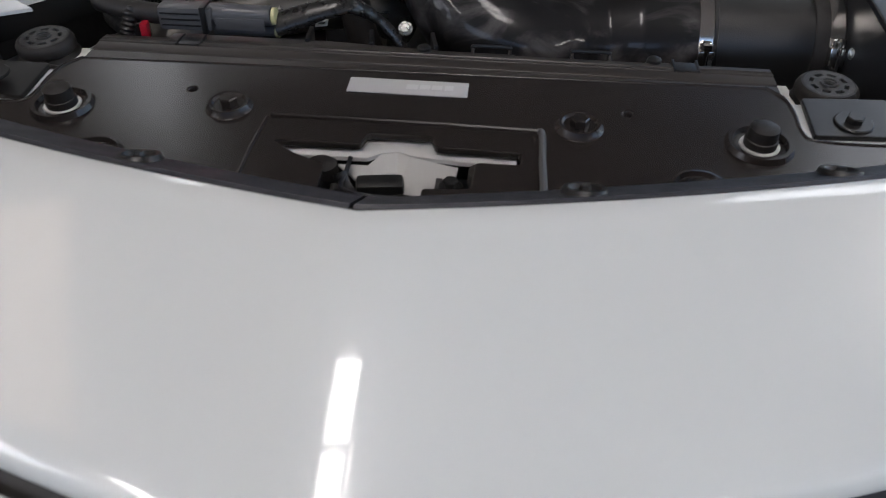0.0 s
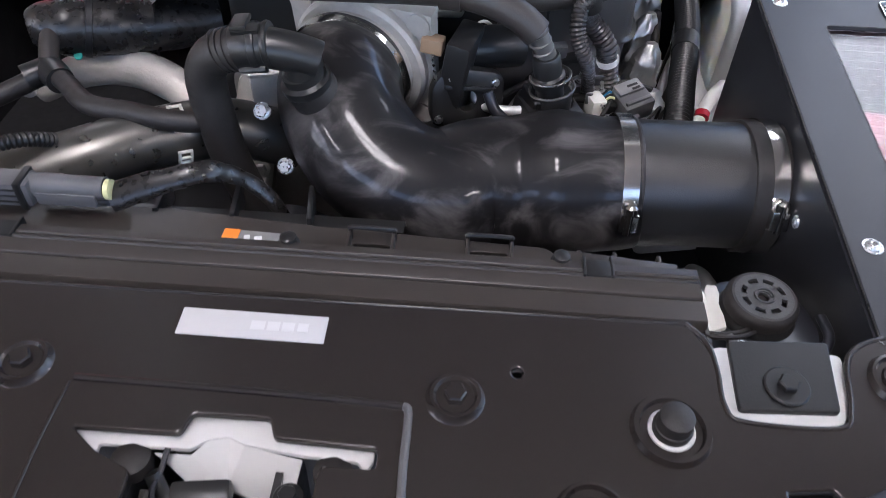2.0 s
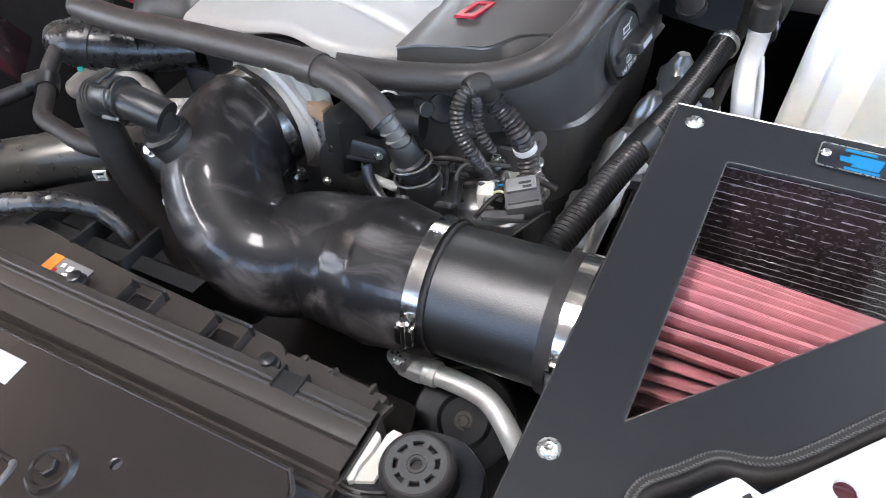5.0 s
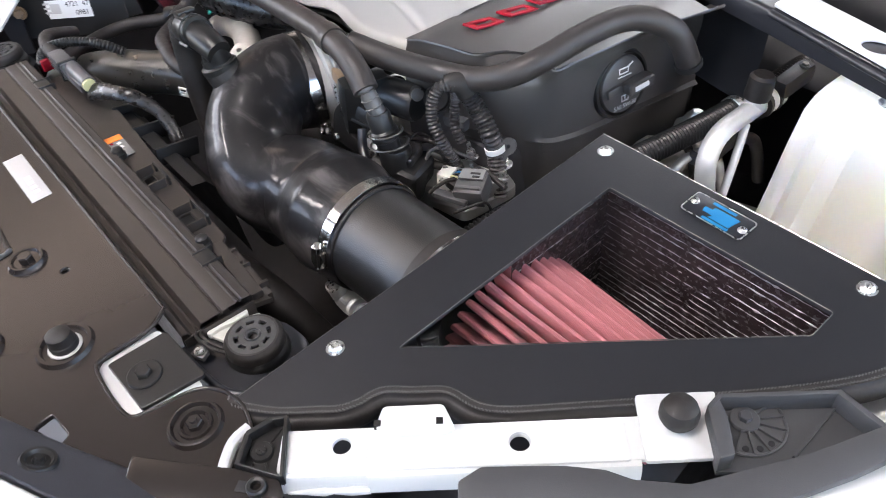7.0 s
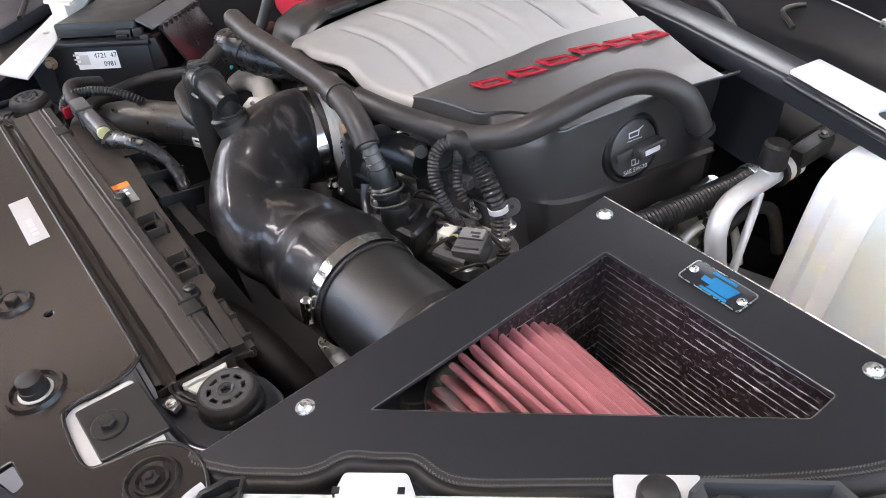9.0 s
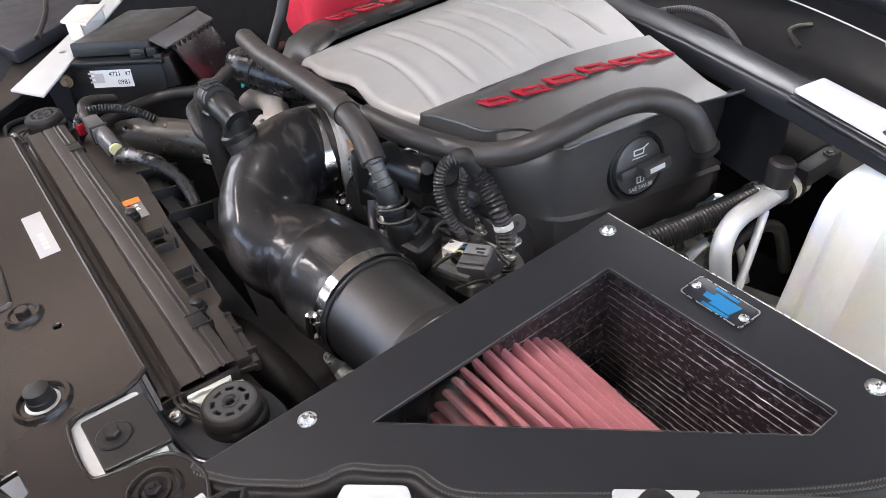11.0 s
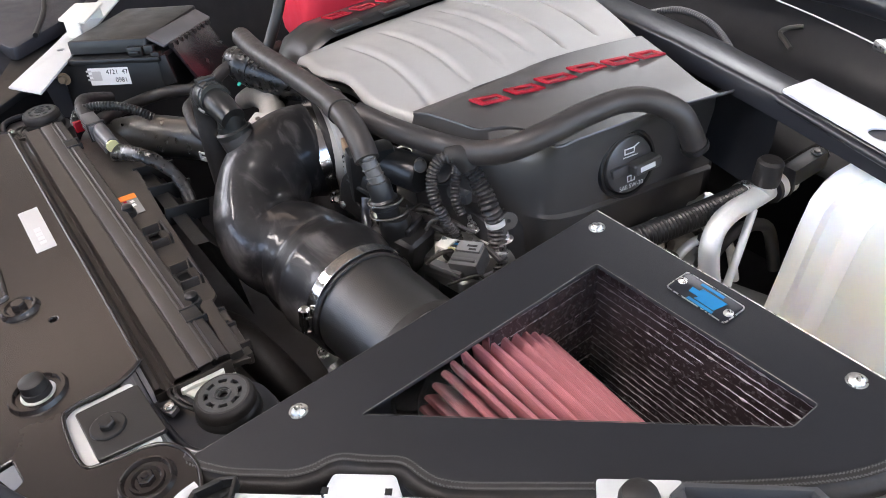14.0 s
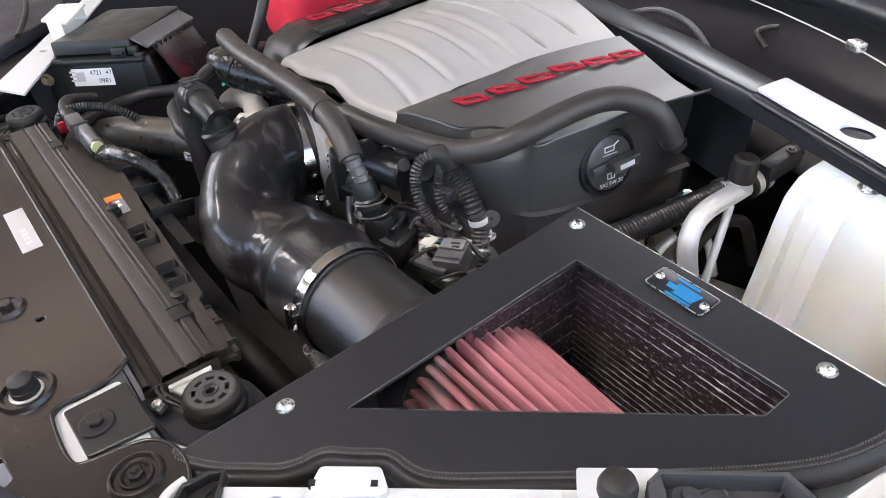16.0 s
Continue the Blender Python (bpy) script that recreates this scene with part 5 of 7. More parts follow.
# plain red blocks in place of the raised badge
ROW = ((0.1590, 0.8984), (0.1665, 0.9379), (0.1715, 0.9760), (0.1765, 1.0152), (0.1895, 1.0507), (0.1990, 1.0829))
for side in (1, -1):
    for k, (x, y) in enumerate(ROW):
        if side == -1:
            x, y = -0.1440 + 0.0040 * k, y - 0.004
        z = side_z(x, y) + 0.0018 if side == 1 else 0.761 + 0.064 * y + 0.0042
        m = Matrix.Translation((x, y, z)) @ Matrix.Rotation(radians(90 - 9 * side), 4, "Z") @ pose(0, 0, 0, 0, 3.7, 0)
        wide, tall = (0.0160, 0.0170, 0.0185, 0.0170, 0.0160, 0.0150)[k], 0.0080
        sk_ = lambda u, v: (u - 0.45 * v, v)
        out_ = [sk_(-wide, -tall), sk_(wide, -tall), sk_(wide, tall), sk_(-wide, tall)]
        gap_ = [sk_(-wide + 0.006, -tall + 0.0046), sk_(wide - 0.005, -tall + 0.0046), sk_(wide - 0.005, tall - 0.0046), sk_(-wide + 0.006, tall - 0.0046)]
        part("badge_block", slab(out_, 0.0024, [gap_], m=m @ pose(0, 0, 0.0012), bevel=0.0004), M_RED, ec, "raised red badge block", smooth=False)

cap = thing("oil_filler_cap", "round black oil filler cap with a ribbed grip and white print", "oil cap", at=(0.258, 0.992, 0.747))
om = along((0.2600, 0.9945, 0.7455), (1, -0.10, 0.16))
part("rim", lathe([(0.030, -0.010), (0.0365, -0.006), (0.0375, 0.0), (0.0360, 0.004), (0.0330, 0.0045), (0.0320, 0.0025), (0.0315, -0.002)], 56, om), M_PLASTIC, cap)
part("face", lathe([(0, 0.0075), (0.026, 0.0075), (0.0295, 0.0060), (0.0305, 0.003), (0.0305, -0.004), (0, -0.004)], 56, om), M_COVER, cap)
part("grip", join(box((0.036, 0.0125, 0.016), om @ pose(0.011, 0.0, 0.0150, 0, 0, 4), 0.0040, 3), box((0.030, 0.010, 0.006), om @ pose(-0.012, -0.001, 0.0095, 0, 0, 4), 0.0025)), M_COVER, cap)
part("marking", box((0.019, 0.0052, 0.0005), om @ pose(0.009, 0.0, 0.0232, 0, 0, 4)), M_WHITE_PRINT, cap, "white printed bar", smooth=False)
writing("grade_text", "SAE 5W-30", 0.0066, om @ pose(0.0, -0.0225, 0.0079), M_WHITE_PRINT, cap, "white oil grade print")
part("book_sign", slab([(-0.005, -0.0175), (0.005, -0.0175), (0.005, -0.0105), (-0.005, -0.0105)], 0.0003, [[(-0.004, -0.0165), (-0.0005, -0.0165), (-0.0005, -0.0115), (-0.004, -0.0115)], [(0.0005, -0.0165), (0.004, -0.0165), (0.004, -0.0115), (0.0005, -0.0115)]], m=om @ pose(0, 0, 0.0079)), M_WHITE_PRINT, cap, smooth=False)
part("can_sign", join(slab([(-0.008, 0.0130), (0.005, 0.0130), (0.006, 0.0185), (0.012, 0.0215), (0.011, 0.0225), (0.004, 0.0195), (-0.008, 0.0195)], 0.0003, [[(-0.0066, 0.0142), (0.0040, 0.0142), (0.0046, 0.0180), (-0.0066, 0.0180)]], m=om @ pose(0, 0, 0.0079)),
                      tube([om @ Vector((-0.010 + 0.0011 * q, 0.0100 + 0.0008 * (q % 2), 0.0080)) for q in range(18)], 0.0004, 6, 2)), M_WHITE_PRINT, cap, "white oil can sign", smooth=False)

# ---- wiring and hoses beside the engine ----
loom = thing("wiring_loom", "black convoluted wiring loom looping beside the engine", "wiring loom", at=(0.2, 0.83, 0.74))
part("thin_conduit", corrugated([(0.222, 0.815, 0.690), (0.207, 0.815, 0.708), (0.204, 0.807, 0.726), (0.200, 0.802, 0.741), (0.194, 0.801, 0.752), (0.188, 0.803, 0.764), (0.186, 0.807, 0.777), (0.188, 0.815, 0.787), (0.196, 0.826, 0.789)], 0.0062, 0.0036, 0.0014), M_CONDUIT, loom)
part("thick_conduit", corrugated([(0.240, 0.842, 0.670), (0.232, 0.848, 0.689), (0.229, 0.850, 0.702), (0.225, 0.851, 0.718), (0.222, 0.847, 0.734), (0.214, 0.847, 0.746), (0.204, 0.846, 0.758), (0.196, 0.842, 0.772), (0.193, 0.832, 0.786)], 0.0100, 0.0044, 0.0020), M_CONDUIT, loom)
part("inner_conduit", corrugated([(0.196, 0.828, 0.786), (0.192, 0.830, 0.770), (0.194, 0.826, 0.755), (0.200, 0.822, 0.742), (0.206, 0.824, 0.730)], 0.0052, 0.0036, 0.0013), M_CONDUIT, loom)
part("tape_wrap", tube([(0.188, 0.820, 0.789), (0.196, 0.832, 0.788), (0.2005, 0.838, 0.776)], [0.0075, 0.0105, 0.0098], 16), M_RUBBER, loom, "black cloth tape wrap")
part("pale_strap", lathe([(0.0094, -0.003), (0.0105, -0.003), (0.0105, 0.003), (0.0094, 0.003)], 24, along((0.2255, 0.8505, 0.7185), (-0.2, -0.15, 1))), M_LABEL, loom, "white cable tie")
part("strap_tab", place(join(lathe([(0.0022, 0.0012), (0.0085, 0.0012), (0.0092, 0.0), (0.0022, 0.0)], 24), box((0.018, 0.006, 0.0012), pose(-0.012, 0, 0.0006))), along((0.2345, 0.8600, 0.7205), (0.85, -0.35, 0.35), 60)), M_SPOUT, loom, "pale round tie tab")
plug = thing("electrical_connector", "grey plastic electrical connector block with coloured wires", "connector", at=(0.25, 0.80, 0.70))
km = pose(0.2455, 0.802, 0.7050, 12, -8, 28) @ Matrix.Scale(0.84, 4)
part("block", join(box((0.036, 0.034, 0.024), km, 0.003), box((0.030, 0.004, 0.026), km @ pose(0, -0.010, 0.002), 0.001), box((0.030, 0.004, 0.026), km @ pose(0, 0.004, 0.002), 0.001)), M_GREY_CONN, plug)
part("pale_cap", box((0.030, 0.016, 0.006), km @ pose(0.0, 0.010, 0.0125), 0.002), M_LABEL_GREY, plug, "light grey upper cap")
# black patches on the cap give the darkness of two uncut slots
part("slot_patch", box((0.012, 0.0025, 0.001), km @ pose(0.004, 0.010, 0.0157)), M_INK, plug, smooth=False)
part("slot_patch", box((0.009, 0.0025, 0.001), km @ pose(0.006, 0.005, 0.0157)), M_INK, plug, smooth=False)
part("white_plug", box((0.014, 0.018, 0.018), pose(0.213, 0.797, 0.703, 0, 0, 20), 0.002), M_WHITE_CONN, plug, "off-white plug")
part("latch_bar", box((0.036, 0.010, 0.006), pose(0.235, 0.783, 0.699, 0, 0, 20), 0.002), M_GREY_CONN, plug)
for k, col in enumerate((M_YELLOW, M_RUBBER, M_BLUE, M_RUBBER)):
    part("wire", tube([(0.219, 0.794 + 0.004 * k, 0.708), (0.225, 0.797 + 0.003 * k, 0.712 + 0.001 * k), (0.233, 0.800 + 0.003 * k, 0.708)], 0.0011, 8, 4), col, plug)
valve = thing("purge_valve", "black plastic valve housing with a bracket beside the throttle", "valve", at=(0.14, 0.79, 0.69))
part("body", box((0.055, 0.045, 0.045), pose(0.168, 0.775, 0.697, 0, 10, 20), 0.010, 3), M_PLASTIC, valve)
part("bracket", tube([(0.115, 0.768, 0.728), (0.125, 0.760, 0.712), (0.150, 0.752, 0.702), (0.190, 0.756, 0.704)], 0.005, 12), M_BRACE, valve)
part("neck", lathe([(0, 0.03), (0.014, 0.03), (0.016, 0.026), (0.016, 0), (0, 0)], 24, along((0.171, 0.768, 0.705), (0, 0, 1))), M_PLASTIC, valve)
part("metal_tube", tube([(0.104, 0.782, 0.722), (0.106, 0.780, 0.712), (0.118, 0.774, 0.708), (0.135, 0.771, 0.709), (0.150, 0.768, 0.712), (0.165, 0.772, 0.706)], 0.0042, 14), M_ALU_TUBE, valve)

rnd = random.Random(11)
brk2 = thing("harness_bracket", "cast metal harness bracket with studs, clips and small wires", "bracket", at=(0.18, 0.82, 0.66))
part("casting", slab(rounded([(0.130, 0.790), (0.185, 0.782), (0.232, 0.805), (0.245, 0.850), (0.215, 0.868), (0.190, 0.842), (0.150, 0.835)], 0.008, 4), 0.02, [ring(0.205, 0.815, 0.007, 16), ring(0.165, 0.808, 0.009, 16)], lambda x, y: 0.690 + 0.16 * (y - 0.8) + 0.1 * (0.2 - x), bevel=0.003), M_ALU, brk2)
for x, y, z, r in ((0.205, 0.838, 0.712, 0.005), (0.222, 0.826, 0.702, 0.004), (0.186, 0.822, 0.706, 0.0045), (0.232, 0.858, 0.705, 0.0055), (0.150, 0.800, 0.700, 0.005)):
    part("stud", place(join(hex_bolt(r, 0.008, r * 1.5), lathe([(0, 0.018), (r * 0.45, 0.018), (r * 0.5, 0.008)], 12)), pose(x, y, z - 0.008, 8, -10, 20)), M_ZINC, brk2)
for k in range(9):
    a = Vector((0.150 + 0.012 * k + rnd.uniform(-0.004, 0.004), 0.772 + rnd.uniform(0, 0.03), 0.690 + rnd.uniform(0, 0.02)))
    m_ = a + Vector((rnd.uniform(-0.01, 0.02), rnd.uniform(0.01, 0.03), rnd.uniform(0.0, 0.022)))
    c = m_ + Vector((rnd.uniform(0.0, 0.03), rnd.uniform(0.005, 0.03), rnd.uniform(-0.03, -0.005)))
    part("wire", tube([a, m_, c], rnd.choice((0.0014, 0.002, 0.0028)), 8, 6), rnd.choice((M_RUBBER, M_RUBBER_GREY, M_RUBBER, M_ZINC)), brk2)
for k in range(5):
    part("clip", box((rnd.uniform(0.008, 0.018), rnd.uniform(0.006, 0.012), rnd.uniform(0.005, 0.010)), pose(0.160 + 0.016 * k, 0.80 + rnd.uniform(-0.01, 0.035), 0.700 + rnd.uniform(-0.004, 0.012), rnd.uniform(-25, 25), rnd.uniform(-25, 25), rnd.uniform(0, 90)), 0.0015), rnd.choice((M_PLASTIC, M_GREY_CONN, M_PLASTIC)), brk2)
part("black_sensor", box((0.040, 0.030, 0.026), pose(0.166, 0.776, 0.716, 6, 6, 24), 0.005, 3), M_HOSE, brk2, "glossy black sensor block")

ribbed = thing("convoluted_hose", "black convoluted hose running back beside the engine", "hose", at=(0.32, 0.95, 0.70))
part("hose", corrugated([(0.270, 0.722, 0.672), (0.287, 0.785, 0.692), (0.300, 0.852, 0.700), (0.311, 0.905, 0.703), (0.321, 0.955, 0.703), (0.330, 1.02, 0.703), (0.337, 1.08, 0.704), (0.343, 1.14, 0.708), (0.35, 1.22, 0.715)], 0.0132, 0.0045, 0.002, 22), M_PLASTIC, ribbed)
part("smooth_sleeve", tube([(0.3095, 0.899, 0.7030), (0.3125, 0.913, 0.7033), (0.3150, 0.926, 0.7033)], 0.0136, 24), M_PLASTIC, ribbed)

band_ = part("hose_band", lathe([(0.0140, 0), (0.0152, 0.0005), (0.0152, 0.0085), (0.0140, 0.009)], 28, along((0.3385, 1.088, 0.7043), (0.09, 1, 0.02))), M_ZINC, ribbed, "bright band clamp")
acline = thing("aircon_pipe", "bare aluminium air-conditioning pipe with a black service cap", "pipe", at=(0.375, 1.02, 0.70))
part("pipe", tube([(0.388, 1.000, 0.600), (0.386, 0.992, 0.650), (0.383, 0.984, 0.690), (0.380, 0.984, 0.712), (0.376, 0.996, 0.7265), (0.373, 1.018, 0.732), (0.372, 1.055, 0.732), (0.371, 1.095, 0.732)], 0.0100, 24), M_ALU_TUBE, acline)
part("thin_pipe", tube([(0.400, 0.985, 0.62), (0.395, 1.000, 0.66), (0.387, 1.026, 0.705), (0.379, 1.046, 0.727)], 0.0042, 14), M_ALU_TUBE, acline)
part("fitting", lathe([(0, 0), (0.0135, 0), (0.0145, 0.002), (0.0145, 0.008), (0.012, 0.010), (0.012, 0.014), (0.0140, 0.016), (0.0140, 0.024), (0, 0.024)], 26, along((0.371, 1.085, 0.732), (0, 1, 0))), M_ALU_TUBE, acline)
part("service_port", lathe([(0, 0), (0.0105, 0), (0.0105, 0.014), (0.008, 0.016), (0, 0.016)], 22, along((0.3712, 1.068, 0.731), (0.03, 0.06, 1))), M_ALU_TUBE, acline)
part("service_cap", lathe([(0, 0.026), (0.010, 0.026), (0.0125, 0.023), (0.0132, 0.004), (0.0125, 0.0), (0, 0)], 26, along((0.3715, 1.069, 0.744), (0.03, 0.06, 1))), M_RUBBER, acline, "black service cap")
part("block_valve", box((0.018, 0.05, 0.022), pose(0.381, 1.118, 0.748, 8, 0, -4), 0.007), M_FIREWALL, acline)
part("valve_bolt", place(hex_bolt(0.0035, 0.004, 0.005), pose(0.384, 1.128, 0.760)), M_DARKPIPE, acline)
part("label_band", tube([(0.392, 0.905, 0.652), (0.392, 0.92, 0.654)], 0.0102, 20), M_LABEL, acline)

for yy in (1.078, 1.094):
    part("o_ring", lathe([(0.0100, 0), (0.0150, 0.0005), (0.0155, 0.003), (0.0150, 0.0055), (0.0100, 0.006)], 24, along((0.371, yy, 0.732), (0, 1, 0))), M_RUBBER, acline, "black rubber ring")
low = thing("heater_pipe", "dull aluminium pipe bending down below the intake tube", "pipe", at=(0.26, 0.64, 0.63))
part("pipe", tube([(0.216, 0.6685, 0.6150), (0.245, 0.6680, 0.6160), (0.2686, 0.6655, 0.6158), (0.286, 0.6570, 0.6150), (0.3010, 0.6470, 0.6080), (0.310, 0.643, 0.590), (0.315, 0.641, 0.56)], 0.0092, 22), M_ALU_TUBE, low)
part("elbow_block", join(box((0.026, 0.020, 0.020), pose(0.203, 0.6690, 0.6135, 0, 6, 0), 0.006, 3), lathe([(0, 0), (0.0080, 0), (0.0088, 0.003), (0.0088, 0.020), (0, 0.020)], 20, along((0.196, 0.666, 0.616), (-0.1, -0.25, 1)))), M_ALU_TUBE, low)
part("ferrule", lathe([(0.0085, 0), (0.0112, 0.0008), (0.0116, 0.004), (0.0108, 0.006), (0.0116, 0.008), (0.0112, 0.012), (0.0085, 0.0128)], 28, along((0.2150, 0.6686, 0.6148), (1, 0, 0.03))), M_ALU_TUBE, low)
part("drop_pipe", tube([(0.326, 0.735, 0.560), (0.327, 0.715, 0.575), (0.326, 0.685, 0.590), (0.324, 0.652, 0.602), (0.322, 0.640, 0.590), (0.320, 0.636, 0.56)], 0.0085, 18), M_ALU_TUBE, low)
part("cap_bolt", place(hex_bolt(0.0060, 0.007, 0.008), along((0.196, 0.660, 0.634), (-0.1, -0.4, 1))), M_ZINC, low, "zinc hex bolt")

# ---- coolant tank ----
tank = thing("coolant_tank", "milky white plastic coolant tank with fluted sides and top bolt", "coolant tank", at=(0.52, 1.13, 0.60))
bm = bmesh.new()
sections = []
# flutes of the front face: place along x, depth of the recess
flutes = [(0.022, 0.0), (0.026, 0.0058), (0.042, 0.0065), (0.047, 0.001), (0.062, 0.0), (0.067, 0.0058), (0.106, 0.0065), (0.112, 0.0), (0.140, 0.0), (0.146, 0.006)]
for z, g, f in ((0.50, -0.008, 1), (0.60, -0.002, 1), (0.66, 0.0, 1), (0.72, 0.0015, 1), (0.752, 0.003, 1), (0.768, 0.0065, 0.9), (0.778, 0.0110, 0.8), (0.785, 0.0170, 0.6), (0.790, 0.0250, 0.35), (0.793, 0.035, 0.15), (0.7942, 0.042, 0), (0.7968, 0.045, 0), (0.7978, 0.050, 0)):
    lean = 0.075 * (z - 0.60)
    x0, x1, y0, y1 = 0.405 + lean + g, 0.69 - g, 1.052 + g, 1.27 - g
    flat = [(x0, y0 + 0.016), (x0 + 0.003, y0 + 0.006), (x0 + 0.008, y0 + 0.0015), (x0 + 0.016, y0)]
    flat += [(x0 + u, y0 + d * f) for u, d in flutes] + [(x1 - 0.012, y0), (x1, y0 + 0.012), (x1, y1 - 0.012), (x1 - 0.012, y1), (x0 + 0.035, y1), (x0 + 0.022, y1 - 0.012), (x0 + 0.008, y0 + 0.11), (x0, y0 + 0.06)]
    sections.append([bm.verts.new((x, y, z)) for x, y in flat])
for a, b in zip(sections, sections[1:]):
    for k in range(len(a)):
        bm.faces.new((a[k], a[(k + 1) % len(a)], b[(k + 1) % len(a)], b[k]))
bm.faces.new(sections[-1])
part("body", bm, M_TANK, tank, angle=50)
part("bolt", place(hex_bolt(0.008, 0.008, 0.011), pose(0.492, 1.066, 0.7915)), M_ZINC, tank, "zinc hex bolt")

# ---- cross brace and cowl ----
brace = thing("strut_brace", "satin black steel cross brace with a silver end bracket", "brace", at=(0.2, 1.14, 0.80))
bar = [(0.530, 1.047), (0.349, 1.094), (0.192, 1.130), (-0.093, 1.166), (-0.35, 1.19), (-0.35, 1.235), (-0.09, 1.211), (0.07, 1.195), (0.231, 1.168), (0.348, 1.136), (0.530, 1.088)]
part("bar", slab(bar, 0.024, (), lambda x, y: 0.8215, bevel=0.004), M_BRACE, brace, angle=50)
part("lower_web", rail([Vector((x, y + 0.012, 0.799)) for x, y in bar[1:5]], [(0, 0), (0.0, -0.035), (-0.012, -0.085)]), M_FIREWALL, brace, angle=40)
part("end_bracket", slab(rounded([(0.350, 1.099), (0.467, 1.063), (0.535, 1.042), (0.545, 1.084), (0.470, 1.107), (0.354, 1.141)], 0.003, 2), 0.003, [ring(0.459, 1.086, 0.0150, 24, 0.85)], lambda x, y: 0.8255, bevel=0.0008), M_BRACKET, brace, "speckled silver end bracket")
part("bracket_edge", tube([(0.352, 1.0945, 0.817), (0.41, 1.0785, 0.816), (0.467, 1.0625, 0.815), (0.53, 1.0455, 0.814)], 0.0042, 12, 3), M_BRACE, brace)

firewall = part("firewall", box((1.7, 0.02, 0.75), pose(0, 1.52, 0.62)), M_FIREWALL, smooth=False)
tagged(firewall, "dark navy black firewall behind the engine", "firewall", kind="structure")
cowl = thing("cowl_panel", "dark plastic cowl panel with moulded lumps below the windscreen", "cowl", at=(0.2, 1.4, 0.7))
part("panel", shell(-0.75, 0.75, 10, lambda x: [(1.19, 0.70), (1.22, 0.735), (1.34, 0.75), (1.40, 0.80), (1.46, 0.90), (1.55, 0.93)]), M_FIREWALL, cowl, angle=50)
part("edge_pipe", tube([(0.05, 1.36, 0.822), (0.25, 1.36, 0.835), (0.42, 1.33, 0.83), (0.60, 1.25, 0.82)], 0.018, 18), M_BRACE, cowl)
part("pale_edge", tube([(0.16, 1.305, 0.83), (0.269, 1.277, 0.83), (0.387, 1.234, 0.83), (0.50, 1.18, 0.825)], 0.0009, 10), M_INK_GREY, cowl, "thin pale strip on the cowl seal's edge")
part("pale_edge", tube([(0.20, 1.395, 0.835), (0.282, 1.371, 0.83), (0.341, 1.349, 0.83), (0.45, 1.30, 0.825)], 0.0014, 10), M_INK_GREY, cowl, "thin pale strip on the cowl seal's edge")
part("wire_clamp", box((0.018, 0.014, 0.01), pose(0.365, 1.245, 0.832, 0, 0, -22), 0.003), M_ZINC, cowl)
part("hook", tube([(0.22, 1.325, 0.765), (0.205, 1.335, 0.768), (0.190, 1.345, 0.772), (0.192, 1.36, 0.775), (0.205, 1.37, 0.778)], 0.003, 10), M_DARKPIPE, cowl, "small pale metal hook")
part("wire", corrugated([(0.06, 1.245, 0.79), (0.11, 1.245, 0.806), (0.17, 1.228, 0.808), (0.225, 1.195, 0.80), (0.24, 1.18, 0.79)], 0.0042, 0.004, 0.0012, 12), M_GREY_CONN, cowl)
for s in (1, -1):
    w = part("inner_wing", box((0.02, 1.25, 0.5), pose(MID + s * 0.70, 1.0, 0.50)), M_LINING, smooth=False)
    tagged(w, "dark inner wing panel of the engine bay", "panel", kind="structure")
pan = part("bay_floor", box((1.42, 1.1, 0.02), pose(MID, 1.0, 0.30)), M_DARK, smooth=False)
tagged(pan, "dark underside of the engine bay", "panel", kind="structure")

# ---- engine block and accessories seen below ----
engine = thing("engine_block", "cast aluminium engine front with dark accessories", "engine", at=(0.03, 1.0, 0.45))
part("block", box((0.40, 0.36, 0.36), pose(0.03, 1.02, 0.54), 0.02), M_DARK, engine)
part("front_cover", box((0.26, 0.05, 0.24), pose(0.0, 0.845, 0.58, 0, 0, 0), 0.015), M_ALU, engine, "cast aluminium front cover")
part("manifold", box((0.30, 0.28, 0.09), pose(0.02, 0.98, 0.745), 0.02), M_PLASTIC, engine)
part("bracket", slab(rounded([(-0.135, 0.55), (-0.02, 0.55), (-0.028, 0.64), (-0.050, 0.70), (-0.080, 0.725), (-0.110, 0.715), (-0.125, 0.66)], 0.012, 4), 0.016, [ring(-0.06, 0.655, 0.010, 20), ring(-0.045, 0.60, 0.014, 20, 0.7)], m=pose(0, 0.795, 0, 90, 0, 0), bevel=0.003), M_BRIGHTCAST, engine, "pale cast aluminium bracket")
part("bracket_rib", box((0.008, 0.02, 0.12), pose(-0.088, 0.788, 0.63, 0, 12, 0), 0.003), M_BRIGHTCAST, engine)
part("housing", tube([(-0.31, 0.805, 0.675), (-0.27, 0.812, 0.695), (-0.22, 0.812, 0.703), (-0.175, 0.795, 0.700), (-0.15, 0.78, 0.690)], [0.012, 0.016, 0.018, 0.017, 0.014], 20), M_BRIGHTCAST, engine, "pale cast housing behind a pipe")
for x, y, z in ((-0.094, 0.792, 0.688), (-0.099, 0.790, 0.619), (-0.30, 0.785, 0.70)):
    part("flange_bolt", place(hex_bolt(0.006, 0.007, 0.0095), along((x, y - 0.012, z), (0.1, -1, 0.3))), M_BRIGHTCAST, engine)
for x, y, z in ((-0.062, 0.700, 0.742), (-0.045, 0.685, 0.70), (0.12, 0.74, 0.64)):
    part("bolt", place(hex_bolt(0.0055, 0.006, 0.007), along((x, y, z), (0, -0.8, 0.6))), M_ZINC, engine)
